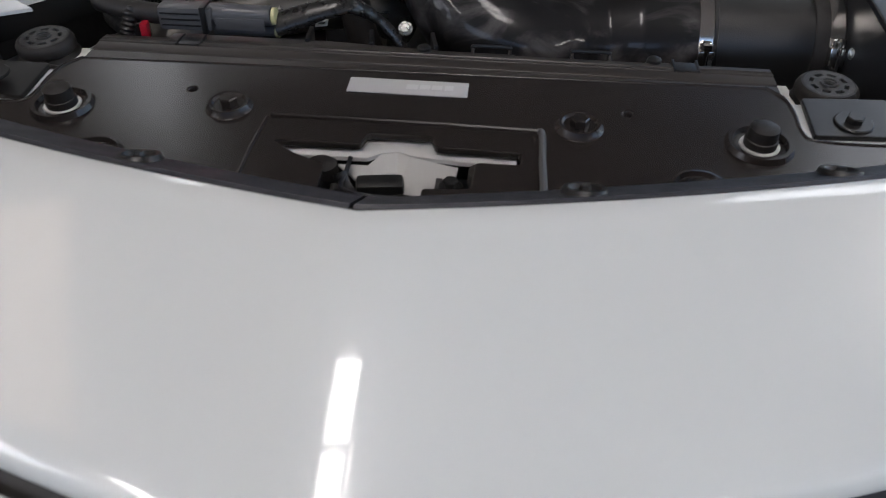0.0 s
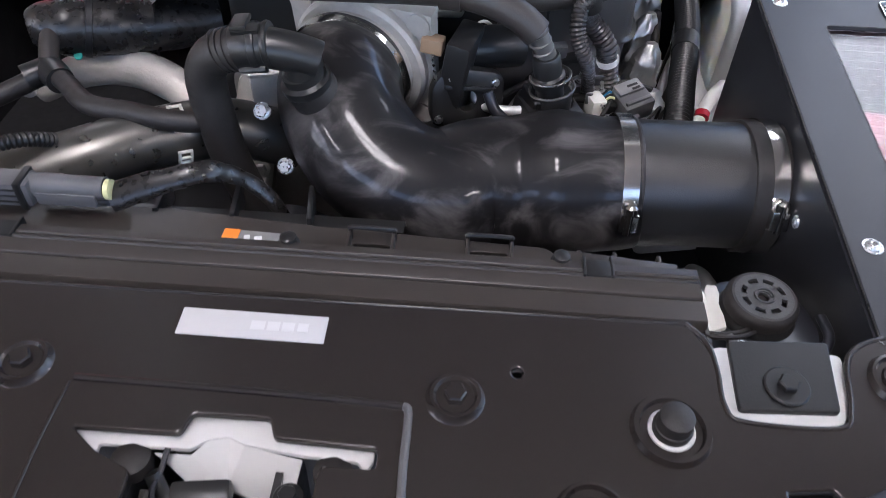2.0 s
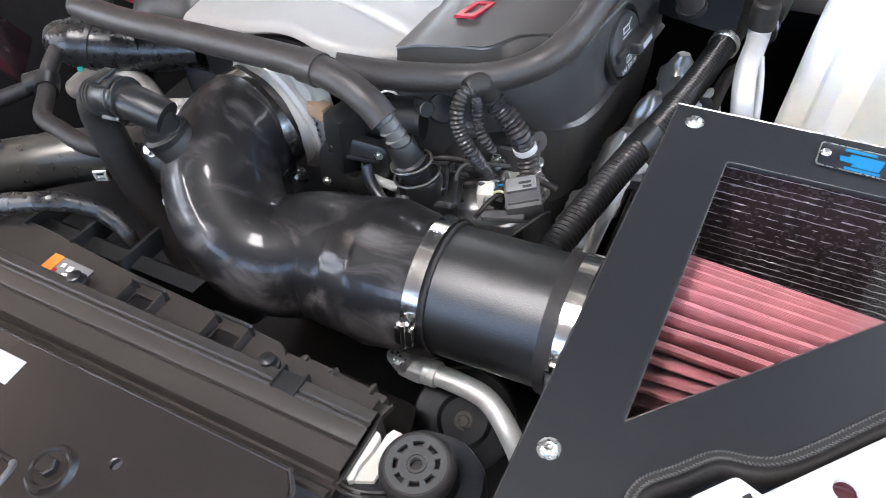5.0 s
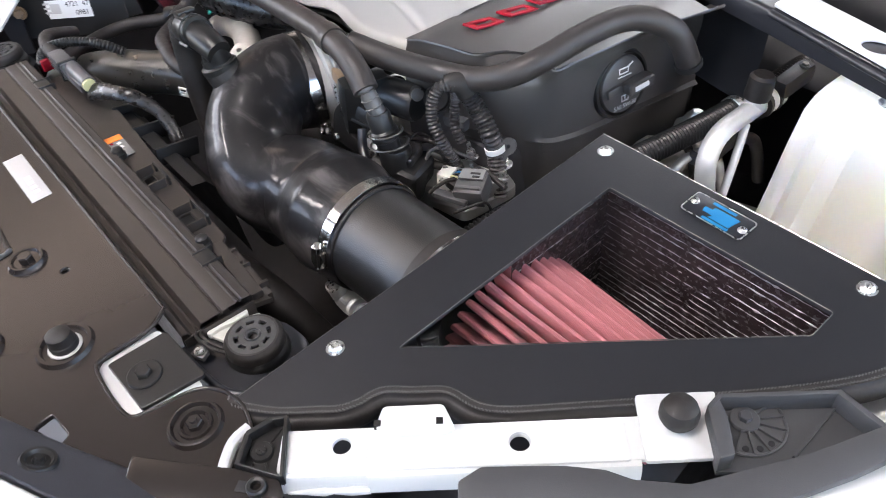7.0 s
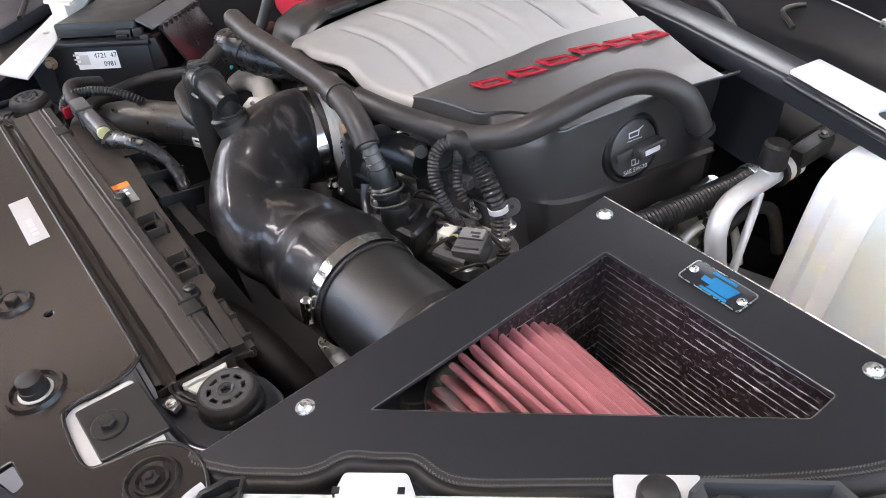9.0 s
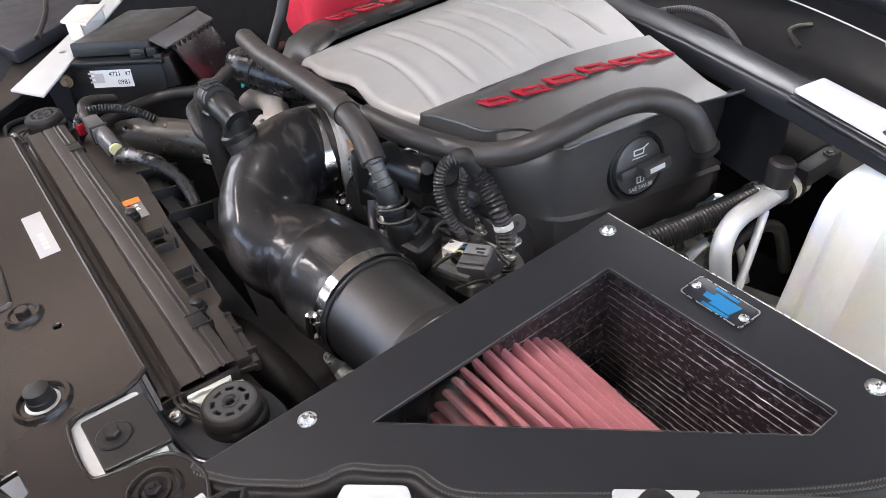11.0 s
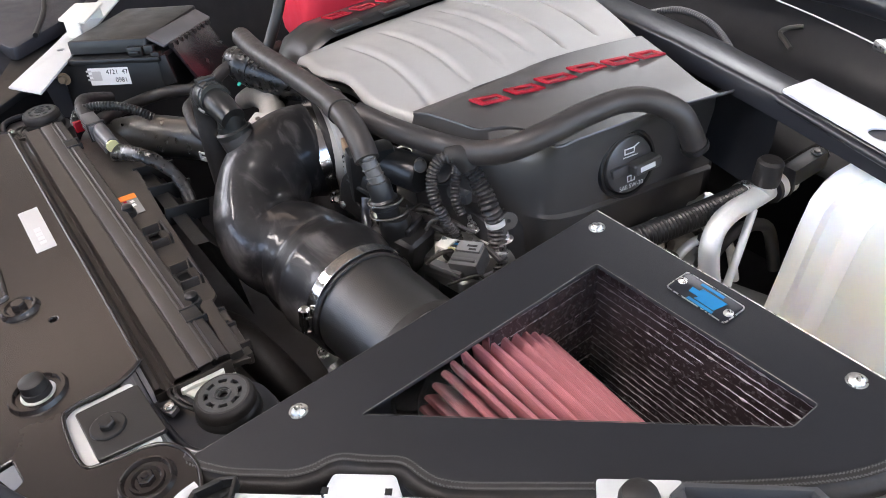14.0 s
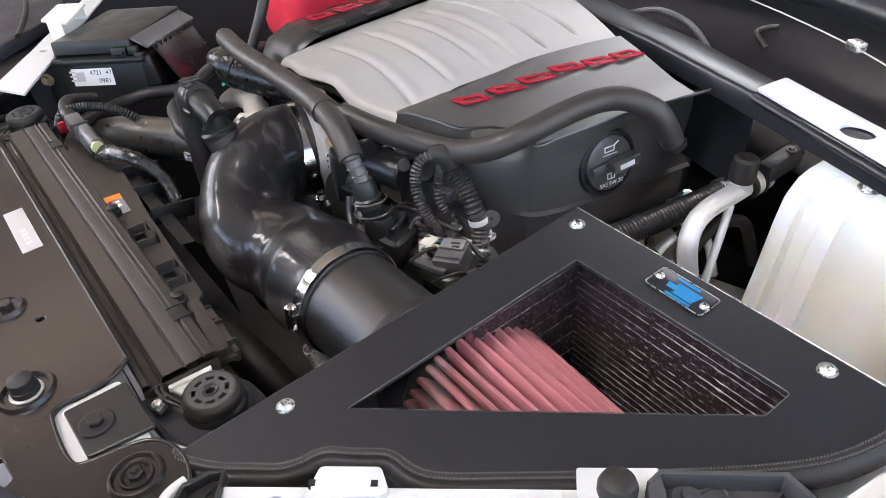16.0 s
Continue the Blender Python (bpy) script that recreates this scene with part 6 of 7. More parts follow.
lug_ = thing("lifting_bracket", "small pale cast bracket between the breather and the intake hose", "bracket", at=(-0.055, 0.745, 0.78))
part("plate", slab(rounded([(-0.020, -0.010), (0.014, -0.012), (0.024, -0.004), (0.022, 0.008), (0.004, 0.012), (-0.018, 0.010)], 0.004, 3), 0.006, [ring(-0.008, 0.0, 0.0035, 14), ring(0.008, 0.0, 0.0025, 12)], m=pose(-0.068, 0.742, 0.757, 24, 6, 30) @ Matrix.Scale(0.8, 4), bevel=0.001), M_BRIGHTCAST, lug_)
part("web", box((0.030, 0.005, 0.05), pose(-0.070, 0.750, 0.734, 0, 0, 28), 0.0015), M_BRIGHTCAST, lug_)
part("bolt", place(hex_bolt(0.0045, 0.005, 0.006), pose(-0.058, 0.747, 0.759, 24, 6, 0)), M_ZINC, lug_)
part("pulley", lathe([(0, 0.02), (0.03, 0.02), (0.034, 0.016), (0.06, 0.014), (0.062, 0.0), (0, 0)], 36, along((-0.06, 0.72, 0.56), (0, -1, 0.1))), M_BRACE, engine)
part("idler", join(lathe([(0, 0.016), (0.020, 0.016), (0.024, 0.012), (0.044, 0.010), (0.046, 0.0), (0, 0)], 36, along((0.246, 0.672, 0.555), (0.25, -0.55, 0.8)))), M_FIREWALL, engine, "black pulley")
part("idler_bolt", place(hex_bolt(0.0055, 0.006, 0.0085), along((0.2495, 0.6635, 0.568), (0.25, -0.55, 0.8))), M_DARKPIPE, engine)
part("hose_low", tube([(0.05, 0.60, 0.60), (0.10, 0.605, 0.62), (0.16, 0.615, 0.615), (0.21, 0.63, 0.58)], 0.02, 20), M_RUBBER, engine)


def plug_boot(x, y, tall, r, lean):
    """A soft foil sleeve with folds, drawn in at the top."""
    t = thing("plug_boot", "crinkled grey foil sleeve on a spark plug below the engine cover", "heat sleeve", group="foil sleeves", at=(x, y, 0.58))
    bm = bmesh.new()
    gv = []
    for i in range(19):
        u = i / 18
        c = Vector((x + lean * (u - 0.5), y + 0.022 * (u - 0.5), 0.590 + tall * u))
        w = r * (0.55 + 0.45 * math.sin(math.pi * min(1.0, 0.25 + 0.68 * u))) * (1.0 if u < 0.85 else 1.0 - 3.6 * (u - 0.85))
        ring_ = []
        for k in range(28):
            a = 2 * math.pi * k / 28
            p = c + Vector((math.cos(a), math.sin(a), 0)) * w
            fold = 0.10 * math.sin(5 * a + 9 * u + x * 90) + 0.35 * noise.noise(p * 70) + 0.2 * noise.noise(p * 190)
            ring_.append(bm.verts.new(c + Vector((math.cos(a), 0.75 * math.sin(a), 0)) * w * (1 + fold)))
        gv.append(ring_)
    for a, b in zip(gv, gv[1:]):
        for k in range(28):
            bm.faces.new((a[k], a[(k + 1) % 28], b[(k + 1) % 28], b[k]))
    bm.faces.new(gv[-1])
    part("sleeve", bm, M_SHIELD, t, angle=32)
    part("collar", lathe([(r * 0.72, 0.0), (r * 0.80, 0.001), (r * 0.80, 0.007), (r * 0.72, 0.008)], 22, pose(x - lean * 0.4, y - 0.009, 0.590)), M_DARKPIPE, t, "dull steel collar")


for x, y, tall, r, lean in ((0.272, 0.862, 0.085, 0.017, 0.020), (0.279, 0.938, 0.095, 0.019, 0.016), (0.286, 1.005, 0.095, 0.018, 0.018), (0.296, 1.075, 0.100, 0.020, 0.014)):
    plug_boot(x, y, tall, r, lean)
pipes = thing("manifold_pipes", "dull bent metal pipes and clips below the cover", "pipe", at=(0.31, 0.95, 0.6))
for x, y, r, mm in ((0.300, 0.86, 0.006, M_ALU_TUBE), (0.318, 0.93, 0.0075, M_DARKPIPE), (0.330, 1.00, 0.005, M_ALU_TUBE), (0.345, 1.05, 0.007, M_RUBBER), (0.300, 0.99, 0.005, M_RUBBER)):
    part("pipe", tube([(x - 0.02, y - 0.03, 0.56), (x - 0.008, y - 0.008, 0.62), (x, y, 0.655), (x + 0.004, y + 0.03, 0.672), (x + 0.012, y + 0.07, 0.66), (x + 0.02, y + 0.09, 0.60)], r, 14), mm, pipes)
for x, y, z in ((0.312, 0.90, 0.668), (0.326, 0.965, 0.672), (0.338, 1.035, 0.67)):
    part("clip", box((0.016, 0.010, 0.012), pose(x, y, z, 10, 20, 35), 0.002), M_GREY_CONN, pipes)
tower = thing("inner_rail", "pale painted inner rail beside the air box", "body rail", at=(0.39, 0.98, 0.5))
part("rail_face", slab(rounded([(0.282, 0.79), (0.42, 0.79), (0.43, 1.15), (0.290, 1.15)], 0.01, 3), 0.01, [ring(0.35, 0.93, 0.014, 20), ring(0.37, 1.02, 0.010, 20)], lambda x, y: 0.545 + 0.22 * (x - 0.325), bevel=0.003), M_PRIMER, tower)
part("rail_web", box((0.004, 0.34, 0.10), pose(0.4235, 0.97, 0.520, 0, 0, -1.5), 0.001), M_PRIMER, tower)
line2 = thing("aircon_line", "pale aircon line with a dark red ring beside the air box", "pipe", at=(0.34, 0.9, 0.65))
part("pipe", tube([(0.318, 0.86, 0.600), (0.330, 0.870, 0.630), (0.340, 0.885, 0.645), (0.352, 0.905, 0.652), (0.368, 0.930, 0.650)], 0.0068, 20), M_WHITE_CONN, line2)
part("red_ring", tube([(0.3375, 0.8765, 0.6425), (0.3395, 0.8835, 0.6447)], 0.0078, 22), M_RED, line2, "dark red ring")
clut = thing("coil_bracket", "cast bracket with studs and a dark coil beside the engine", "bracket", at=(0.2, 0.85, 0.66))
part("casting", slab(rounded([(0.165, 0.79), (0.235, 0.80), (0.25, 0.86), (0.20, 0.875), (0.15, 0.85)], 0.01, 4), 0.012, [ring(0.215, 0.838, 0.009, 18)], lambda x, y: 0.668 + 0.2 * (y - 0.8), bevel=0.003), M_ALU, clut)
part("port_ring", lathe([(0.0060, 0), (0.0068, 0.0004), (0.0068, 0.002), (0.0060, 0.0024)], 28, along((0.1525, 0.814, 0.7645), (0.75, -0.45, 0.35))), M_DARKPIPE, clut, "dull ring on a round port")
part("port_tube", lathe([(0.0, 0.0), (0.0064, 0.0), (0.0064, 0.028), (0.0, 0.028)], 26, along((0.1315, 0.8266, 0.7547), (0.75, -0.45, 0.35))), M_PLASTIC, clut)
part("coil", box((0.045, 0.030, 0.035), pose(0.195, 0.862, 0.705, 8, 0, 12), 0.006), M_PLASTIC, clut)
part("coil_cap", box((0.028, 0.020, 0.014), pose(0.172, 0.850, 0.728, 8, 0, 12), 0.004), M_GREY_CONN, clut)
part("round_port", lathe([(0.0, 0.014), (0.012, 0.014), (0.0135, 0.012), (0.0135, 0.0), (0.0, 0.0)], 26, along((0.150, 0.842, 0.745), (0.5, -0.6, 0.6))), M_PLASTIC, clut)
for x, y, z in ((0.172, 0.800, 0.675), (0.228, 0.812, 0.680), (0.238, 0.848, 0.690), (0.182, 0.838, 0.684)):
    part("stud", place(hex_bolt(0.0048, 0.010, 0.007), pose(x, y, z)), M_ZINC, clut)
part("thin_hose", tube([(0.150, 0.800, 0.690), (0.180, 0.800, 0.702), (0.205, 0.815, 0.698), (0.222, 0.83, 0.676)], 0.0045, 12), M_RUBBER, clut)
part("metal_line", tube([(0.128, 0.800, 0.705), (0.155, 0.815, 0.712), (0.185, 0.830, 0.705), (0.20, 0.85, 0.68)], 0.0030, 12), M_RUBBER, clut)

# ---- air pipe and connectors on the far side ----
charge = thing("radiator_hose", "large dark metal pipe with white ladder clips", "pipe", at=(-0.2, 0.66, 0.70))
part("pipe", tube([(-0.33, 0.600, 0.668), (-0.28, 0.622, 0.690), (-0.235, 0.645, 0.704), (-0.19, 0.668, 0.712), (-0.15, 0.695, 0.713), (-0.10, 0.725, 0.705), (-0.05, 0.745, 0.68)], [0.026, 0.027, 0.027, 0.026, 0.025, 0.025, 0.024], 36), M_DARKPIPE, charge)
ca, cd = Vector((-0.1420, 0.7000, 0.7125)), Vector((0.83, 0.54, -0.12)).normalized()
c1 = cd.cross(Vector((0, 0, 1))).normalized()
c2 = c1.cross(cd)
for lo_, hi_ in ((40, 88), (-25, 0)):
    arc = lambda a, u: ca + cd * u + (c1 * math.cos(radians(a)) + c2 * math.sin(radians(a))) * 0.0268
    clip_ = part("pale_clip", join(*(tube([arc(lo_ + (hi_ - lo_) * k / 5, u) for k in range(6)], 0.0014, 8, 2) for u in (0.0, 0.0095))), M_WHITE_CONN, charge, "white ladder clip on the pipe")
    for a in (lo_, lo_ + (hi_ - lo_) * 0.45, hi_):
        part("rung", tube([arc(a, -0.001), arc(a, 0.0105)], 0.0014, 8, 1), M_WHITE_CONN, clip_)
small = thing("branch_hose", "thin black hoses joined at a plastic Y connector", "hose", at=(-0.25, 0.75, 0.74))
part("hose", tube([(-0.256, 0.750, 0.734), (-0.232, 0.728, 0.736), (-0.203, 0.700, 0.738), (-0.165, 0.690, 0.740), (-0.13, 0.684, 0.739), (-0.10, 0.690, 0.735)], 0.0085, 18), M_RUBBER, small)
part("hose", tube([(-0.260, 0.754, 0.731), (-0.292, 0.730, 0.722), (-0.318, 0.705, 0.717), (-0.325, 0.675, 0.714), (-0.312, 0.645, 0.716), (-0.288, 0.615, 0.722), (-0.262, 0.590, 0.726)], 0.0085, 18), M_RUBBER, small)
part("hose", tube([(-0.258, 0.753, 0.737), (-0.266, 0.780, 0.748), (-0.272, 0.82, 0.752), (-0.285, 0.87, 0.748)], 0.0085, 18), M_PIPE, small)
part("y_connector", join(lathe([(0, -0.014), (0.0115, -0.014), (0.0125, 0), (0.0115, 0.014), (0, 0.014)], 22, along((-0.252, 0.746, 0.734), (0.7, -0.7, 0))), lathe([(0, 0), (0.011, 0), (0.0115, 0.02), (0, 0.02)], 22, along((-0.260, 0.753, 0.734), (-0.75, -0.6, -0.15)))), M_PLASTIC, small)
conn = thing("inline_connector", "grey inline electrical connector with yellow seals and a red tab", "connector", at=(-0.2, 0.585, 0.745))
cm = along((-0.2365, 0.585, 0.7475), (1, 0.01, 0.0)) @ Matrix.Diagonal((0.82, 0.82, 0.82, 1))
part("rear_shell", box((0.022, 0.024, 0.055), cm @ pose(0, 0, 0.030), 0.004), M_GREY_CONN, conn)
part("collar", box((0.026, 0.028, 0.006), cm @ pose(0, 0, 0.050), 0.0015), M_PLASTIC, conn)
part("front_shell", lathe([(0, 0.052), (0.0095, 0.052), (0.0105, 0.056), (0.0105, 0.078), (0.0098, 0.080), (0.0098, 0.116), (0, 0.116)], 26, cm @ pose(0.003, 0.002, 0)), M_GREY_CONN, conn)
part("latch_shell", lathe([(0, 0.052), (0.0075, 0.052), (0.0078, 0.100), (0.0068, 0.103), (0.0068, 0.116), (0, 0.116)], 22, cm @ pose(0.011, -0.016, 0)), M_GREY_CONN, conn)
part("rib_bar", box((0.003, 0.012, 0.050), cm @ pose(-0.007, -0.004, 0.085), 0.001), M_GREY_CONN, conn)
for k in range(3):
    part("grip_rib", box((0.0235, 0.0015, 0.04), cm @ pose(0, -0.006 + 0.006 * k, 0.026)), M_PLASTIC, conn, smooth=False)
part("seal", lathe([(0, 0.004), (0.0085, 0.004), (0.0088, 0.0), (0, 0)], 22, cm @ pose(0.002, 0.002, 0.117)), M_YELLOW, conn, "pale yellow seal")
part("seal", lathe([(0, 0.004), (0.0078, 0.004), (0.0080, 0.0), (0, 0)], 22, cm @ pose(0.011, -0.016, 0.116)), M_YELLOW, conn, "pale yellow seal")
part("red_tab", box((0.006, 0.012, 0.014), pose(-0.246, 0.574, 0.738, 0, 0, 10), 0.0015), M_RED, conn, "small red locking tab")
sl_, sr_ = smooth_path([(-0.140, 0.588, 0.741), (-0.120, 0.594, 0.747), (-0.098, 0.600, 0.752), (-0.080, 0.608, 0.753), (-0.068, 0.620, 0.743), (-0.058, 0.628, 0.731), (-0.046, 0.631, 0.716), (-0.036, 0.630, 0.700), (-0.028, 0.628, 0.680)], [0.0100, 0.0096, 0.0088, 0.0076, 0.0072, 0.0070, 0.0066, 0.0064, 0.006], 10)
sr_ = [r + 0.0005 * math.sin(i * 0.23) + 0.0003 * math.sin(i * 0.61) for i, r in enumerate(sr_)]
part("sleeve", sweep(sl_, sr_, 22, flat=0.5), M_RUBBER_SHINY, conn, "black creased wire sleeve")
part("cable", tube([(-0.234, 0.585, 0.7475), (-0.265, 0.586, 0.750), (-0.29, 0.597, 0.75), (-0.31, 0.63, 0.735)], 0.0085, 16), M_RUBBER, conn)
part("loop", corrugated([(-0.262, 0.572, 0.735), (-0.258, 0.580, 0.750), (-0.253, 0.600, 0.7535), (-0.238, 0.622, 0.752), (-0.222, 0.640, 0.746), (-0.212, 0.655, 0.735)], 0.006, 0.0038, 0.0014), M_PLASTIC, conn)
tray = thing("fan_shroud", "black plastic fan shroud ribs behind the radiator", "fan shroud", at=(-0.1, 0.63, 0.65))
part("panel", shell(-0.30, 0.06, 8, lambda x: [(0.600, 0.715), (0.615, 0.713), (0.63, 0.690), (0.64, 0.60)]), M_PLASTIC, tray, angle=40)
for k in range(3):
    part("rib", box((0.004, 0.05, 0.02), pose(-0.12 + 0.055 * k, 0.618, 0.712, -12, 0, 10), 0.001), M_PLASTIC, tray)
bundle = thing("wrapped_hose", "thick tape-wrapped black hose sagging behind the thin hoses", "hose", at=(-0.22, 0.82, 0.74))
lump_, lr_ = smooth_path([(-0.290, 0.792, 0.748), (-0.280, 0.797, 0.748), (-0.262, 0.804, 0.746), (-0.238, 0.816, 0.741), (-0.195, 0.836, 0.735), (-0.140, 0.858, 0.735)], [0.012, 0.020, 0.0250, 0.0255, 0.0240, 0.0230], 12)
lr_ = [r + 0.0042 * noise.noise(p * 40) + 0.0006 * noise.noise(p * 160) for p, r in zip(lump_, lr_)]
part("wrap", sweep(lump_, lr_, 32), M_RUBBER_SHINY, bundle, angle=60)
part("strap", lathe([(0.0255, 0), (0.0285, 0.001), (0.0285, 0.006), (0.0255, 0.007)], 36, along((-0.250, 0.812, 0.744), (0.85, 0.35, -0.25))), M_PLASTIC, bundle)
part("paint_dot", place(lathe([(0, 0.001), (0.0035, 0.001), (0.004, 0)], 14), along((-0.250, 0.786, 0.728), (0.1, -0.8, 0.6))), M_TEAL, bundle, "small teal paint dot")

red = thing("red_reservoir", "translucent red plastic reservoir behind the fuse box", "reservoir", at=(-0.24, 0.98, 0.75))
part("body", box((0.15, 0.17, 0.12), pose(-0.312, 0.995, 0.780, 0, 0, -8), 0.03, 4), M_REDTANK, red)
part("neck", lathe([(0, 0.03), (0.022, 0.03), (0.026, 0.024), (0.027, 0), (0, 0)], 30, pose(-0.302, 0.99, 0.838)), M_REDTANK, red)
part("wire_clip", tube([(-0.185, 0.985, 0.822), (-0.195, 0.94, 0.838), (-0.215, 0.928, 0.845), (-0.235, 0.935, 0.847), (-0.235, 0.95, 0.83)], 0.004, 10), M_PIPE, red)
rise = thing("riser_pipe", "thin black pipe rising beside the engine cover", "pipe", at=(-0.24, 0.86, 0.83))
part("pipe", tube([(-0.235, 0.83, 0.77), (-0.232, 0.85, 0.81), (-0.232, 0.87, 0.85), (-0.222, 0.90, 0.885), (-0.20, 0.95, 0.895)], 0.0075, 16), M_PIPE, rise)

# ---- fuse box ----
fuse = thing("fuse_box", "black plastic fuse box with a white part label and clipped lid", "fuse box", at=(-0.36, 0.70, 0.70))
fm = pose(-0.3785, 0.6440, 0.7413, -6.4, -2.2, 47.7)
part("body", box((0.158, 0.180, 0.060), fm @ pose(0.004, 0.091, -0.010), 0.006), M_PLASTIC, fuse)
part("shoulder", box((0.166, 0.186, 0.008), fm @ pose(0.004, 0.090, 0.022, 2, 0, 0), 0.003), M_PLASTIC, fuse)
part("lid", slab(rounded([(-0.052, 0.014), (0.062, 0.014), (0.066, 0.020), (0.066, 0.190), (-0.052, 0.190)], [0.004, 0.003, 0.003, 0.008, 0.008], 3), 0.018, (), m=fm @ pose(0, 0, 0.044, 2, 0, 0), bevel=0.003), M_PLASTIC, fuse)
part("latch", join(box((0.022, 0.010, 0.014), fm @ pose(0.050, 0.010, 0.028), 0.002), box((0.016, 0.006, 0.004), fm @ pose(0.050, 0.003, 0.028), 0.001), box((0.014, 0.008, 0.012), fm @ pose(0.070, 0.010, 0.030), 0.002)), M_PLASTIC, fuse)
part("side_ledge", box((0.026, 0.165, 0.004), fm @ pose(0.0765, 0.100, 0.0375, 0, 32, 0), 0.0015), M_GREY_CONN, fuse, "grey ledge beside the lid")
for k in range(9):
    part("ledge_rib", box((0.006, 0.003, 0.006), fm @ pose(0.0895, 0.035 + 0.016 * k, 0.028)), M_PLASTIC, fuse, smooth=False)
part("side_cover", box((0.004, 0.130, 0.075), fm @ pose(0.104, 0.100, 0.000, 0, -30, 0), 0.0018), M_PURPLE, fuse, "glossy dark purple side cover")
part("corner_latch", join(box((0.020, 0.006, 0.040), fm @ pose(0.088, 0.006, 0.002, 0, -12, 0), 0.002), box((0.012, 0.010, 0.012), fm @ pose(0.080, 0.006, 0.022), 0.002)), M_PLASTIC, fuse)
part("label", box((0.060, 0.0006, 0.024), fm @ pose(0.006, 0.0005, -0.002)), M_LABEL, fuse, "white printed part label", smooth=False)
writing("part_text", "4721  47", 0.0092, fm @ pose(0.019, -0.0001, 0.0040, 90, 0, 0), M_INK, fuse, "black part number print")
writing("part_text", "0981", 0.0092, fm @ pose(0.023, -0.0001, -0.0075, 90, 0, 0), M_INK, fuse, "black part number print")
part("marking", box((0.013, 0.0004, 0.013), fm @ pose(-0.012, 0.0, -0.001)), M_INK_GREY, fuse, "grey printed block", smooth=False)
for k in range(3):
    part("marking", box((0.008, 0.0004, 0.0025), fm @ pose(-0.023, 0.0, 0.006 - 0.006 * k)), M_INK_GREY, fuse, "grey printed bar", smooth=False)
part("fixing_tab", slab(rounded([(-0.018, 0.0), (0.016, 0.0), (0.010, 0.06), (-0.014, 0.06)], 0.004, 3), 0.003, (), m=fm @ pose(-0.075, -0.004, 0.000, -80, 0, 0)), M_BRACE, fuse)
part("yellow_bolt", place(hex_bolt(0.006, 0.008, 0.009), fm @ pose(-0.060, -0.003, -0.002, 90, 0, 0)), M_BRASS, fuse)

# ---- white side rails of the nose ----


def far_rail():
    """The white beam beyond the fuse box, with a pale clip on it."""
    t = thing("nose_rail", "white painted steel nose rail with a pale clip on top", "body rail", group="nose rails", at=(-0.48, 0.62, 0.74))
    hz = lambda x, y: 0.7435 + 0.032 * y
    out = [(-0.326, 0.554), (-0.454, 0.636), (-0.543, 0.693), (-0.660, 0.768), (-0.685, 0.745), (-0.585, 0.675), (-0.476, 0.598), (-0.380, 0.525)]
    part("top", slab(out, 0.003, [ring(-0.462, 0.612, 0.005, 18)], hz, bevel=0.001), M_WHITE_DIM, t)
    c = part("clip", slab(rounded([(-0.512, 0.628), (-0.470, 0.655), (-0.545, 0.703), (-0.572, 0.668)], 0.004, 3), 0.003, (), lambda x, y: 0.790, bevel=0.001), M_WHITE_CONN, t, "off-white plastic clip")
    for x, y, a in ((-0.491, 0.642, 33), (-0.558, 0.686, 55)):
        part("leg", box((0.028, 0.003, 0.026), pose(x, y, 0.776, 0, 0, a), 0.0008), M_WHITE_CONN, c)
    return t


def headlamp_cover():
    """Dark overlapping mouldings outside the far rail."""
    t = thing("headlamp_cover", "dark plastic headlamp cover mouldings outside the white rail", "duct cover", at=(-0.6, 0.55, 0.70))
    part("lower_moulding", slab(rounded([(-0.400, 0.500), (-0.487, 0.588), (-0.620, 0.683), (-0.780, 0.790), (-0.880, 0.82), (-0.880, 0.56), (-0.66, 0.47), (-0.52, 0.42)], 0.01, 4), 0.01, (), lambda x, y: 0.728, bevel=0.003), M_PLASTIC, t)
    part("upper_moulding", slab(rounded([(-0.560, 0.560), (-0.640, 0.665), (-0.760, 0.735), (-0.870, 0.765), (-0.870, 0.575), (-0.70, 0.515)], 0.012, 4), 0.02, (), lambda x, y: 0.752 - 0.05 * (x + 0.6), bevel=0.005), M_STRIP, t)
    part("moulding_rib", tube([(-0.585, 0.600, 0.7530), (-0.700, 0.640, 0.7585), (-0.860, 0.670, 0.7660)], 0.004, 10), M_PLASTIC, t)


headlamp_cover()


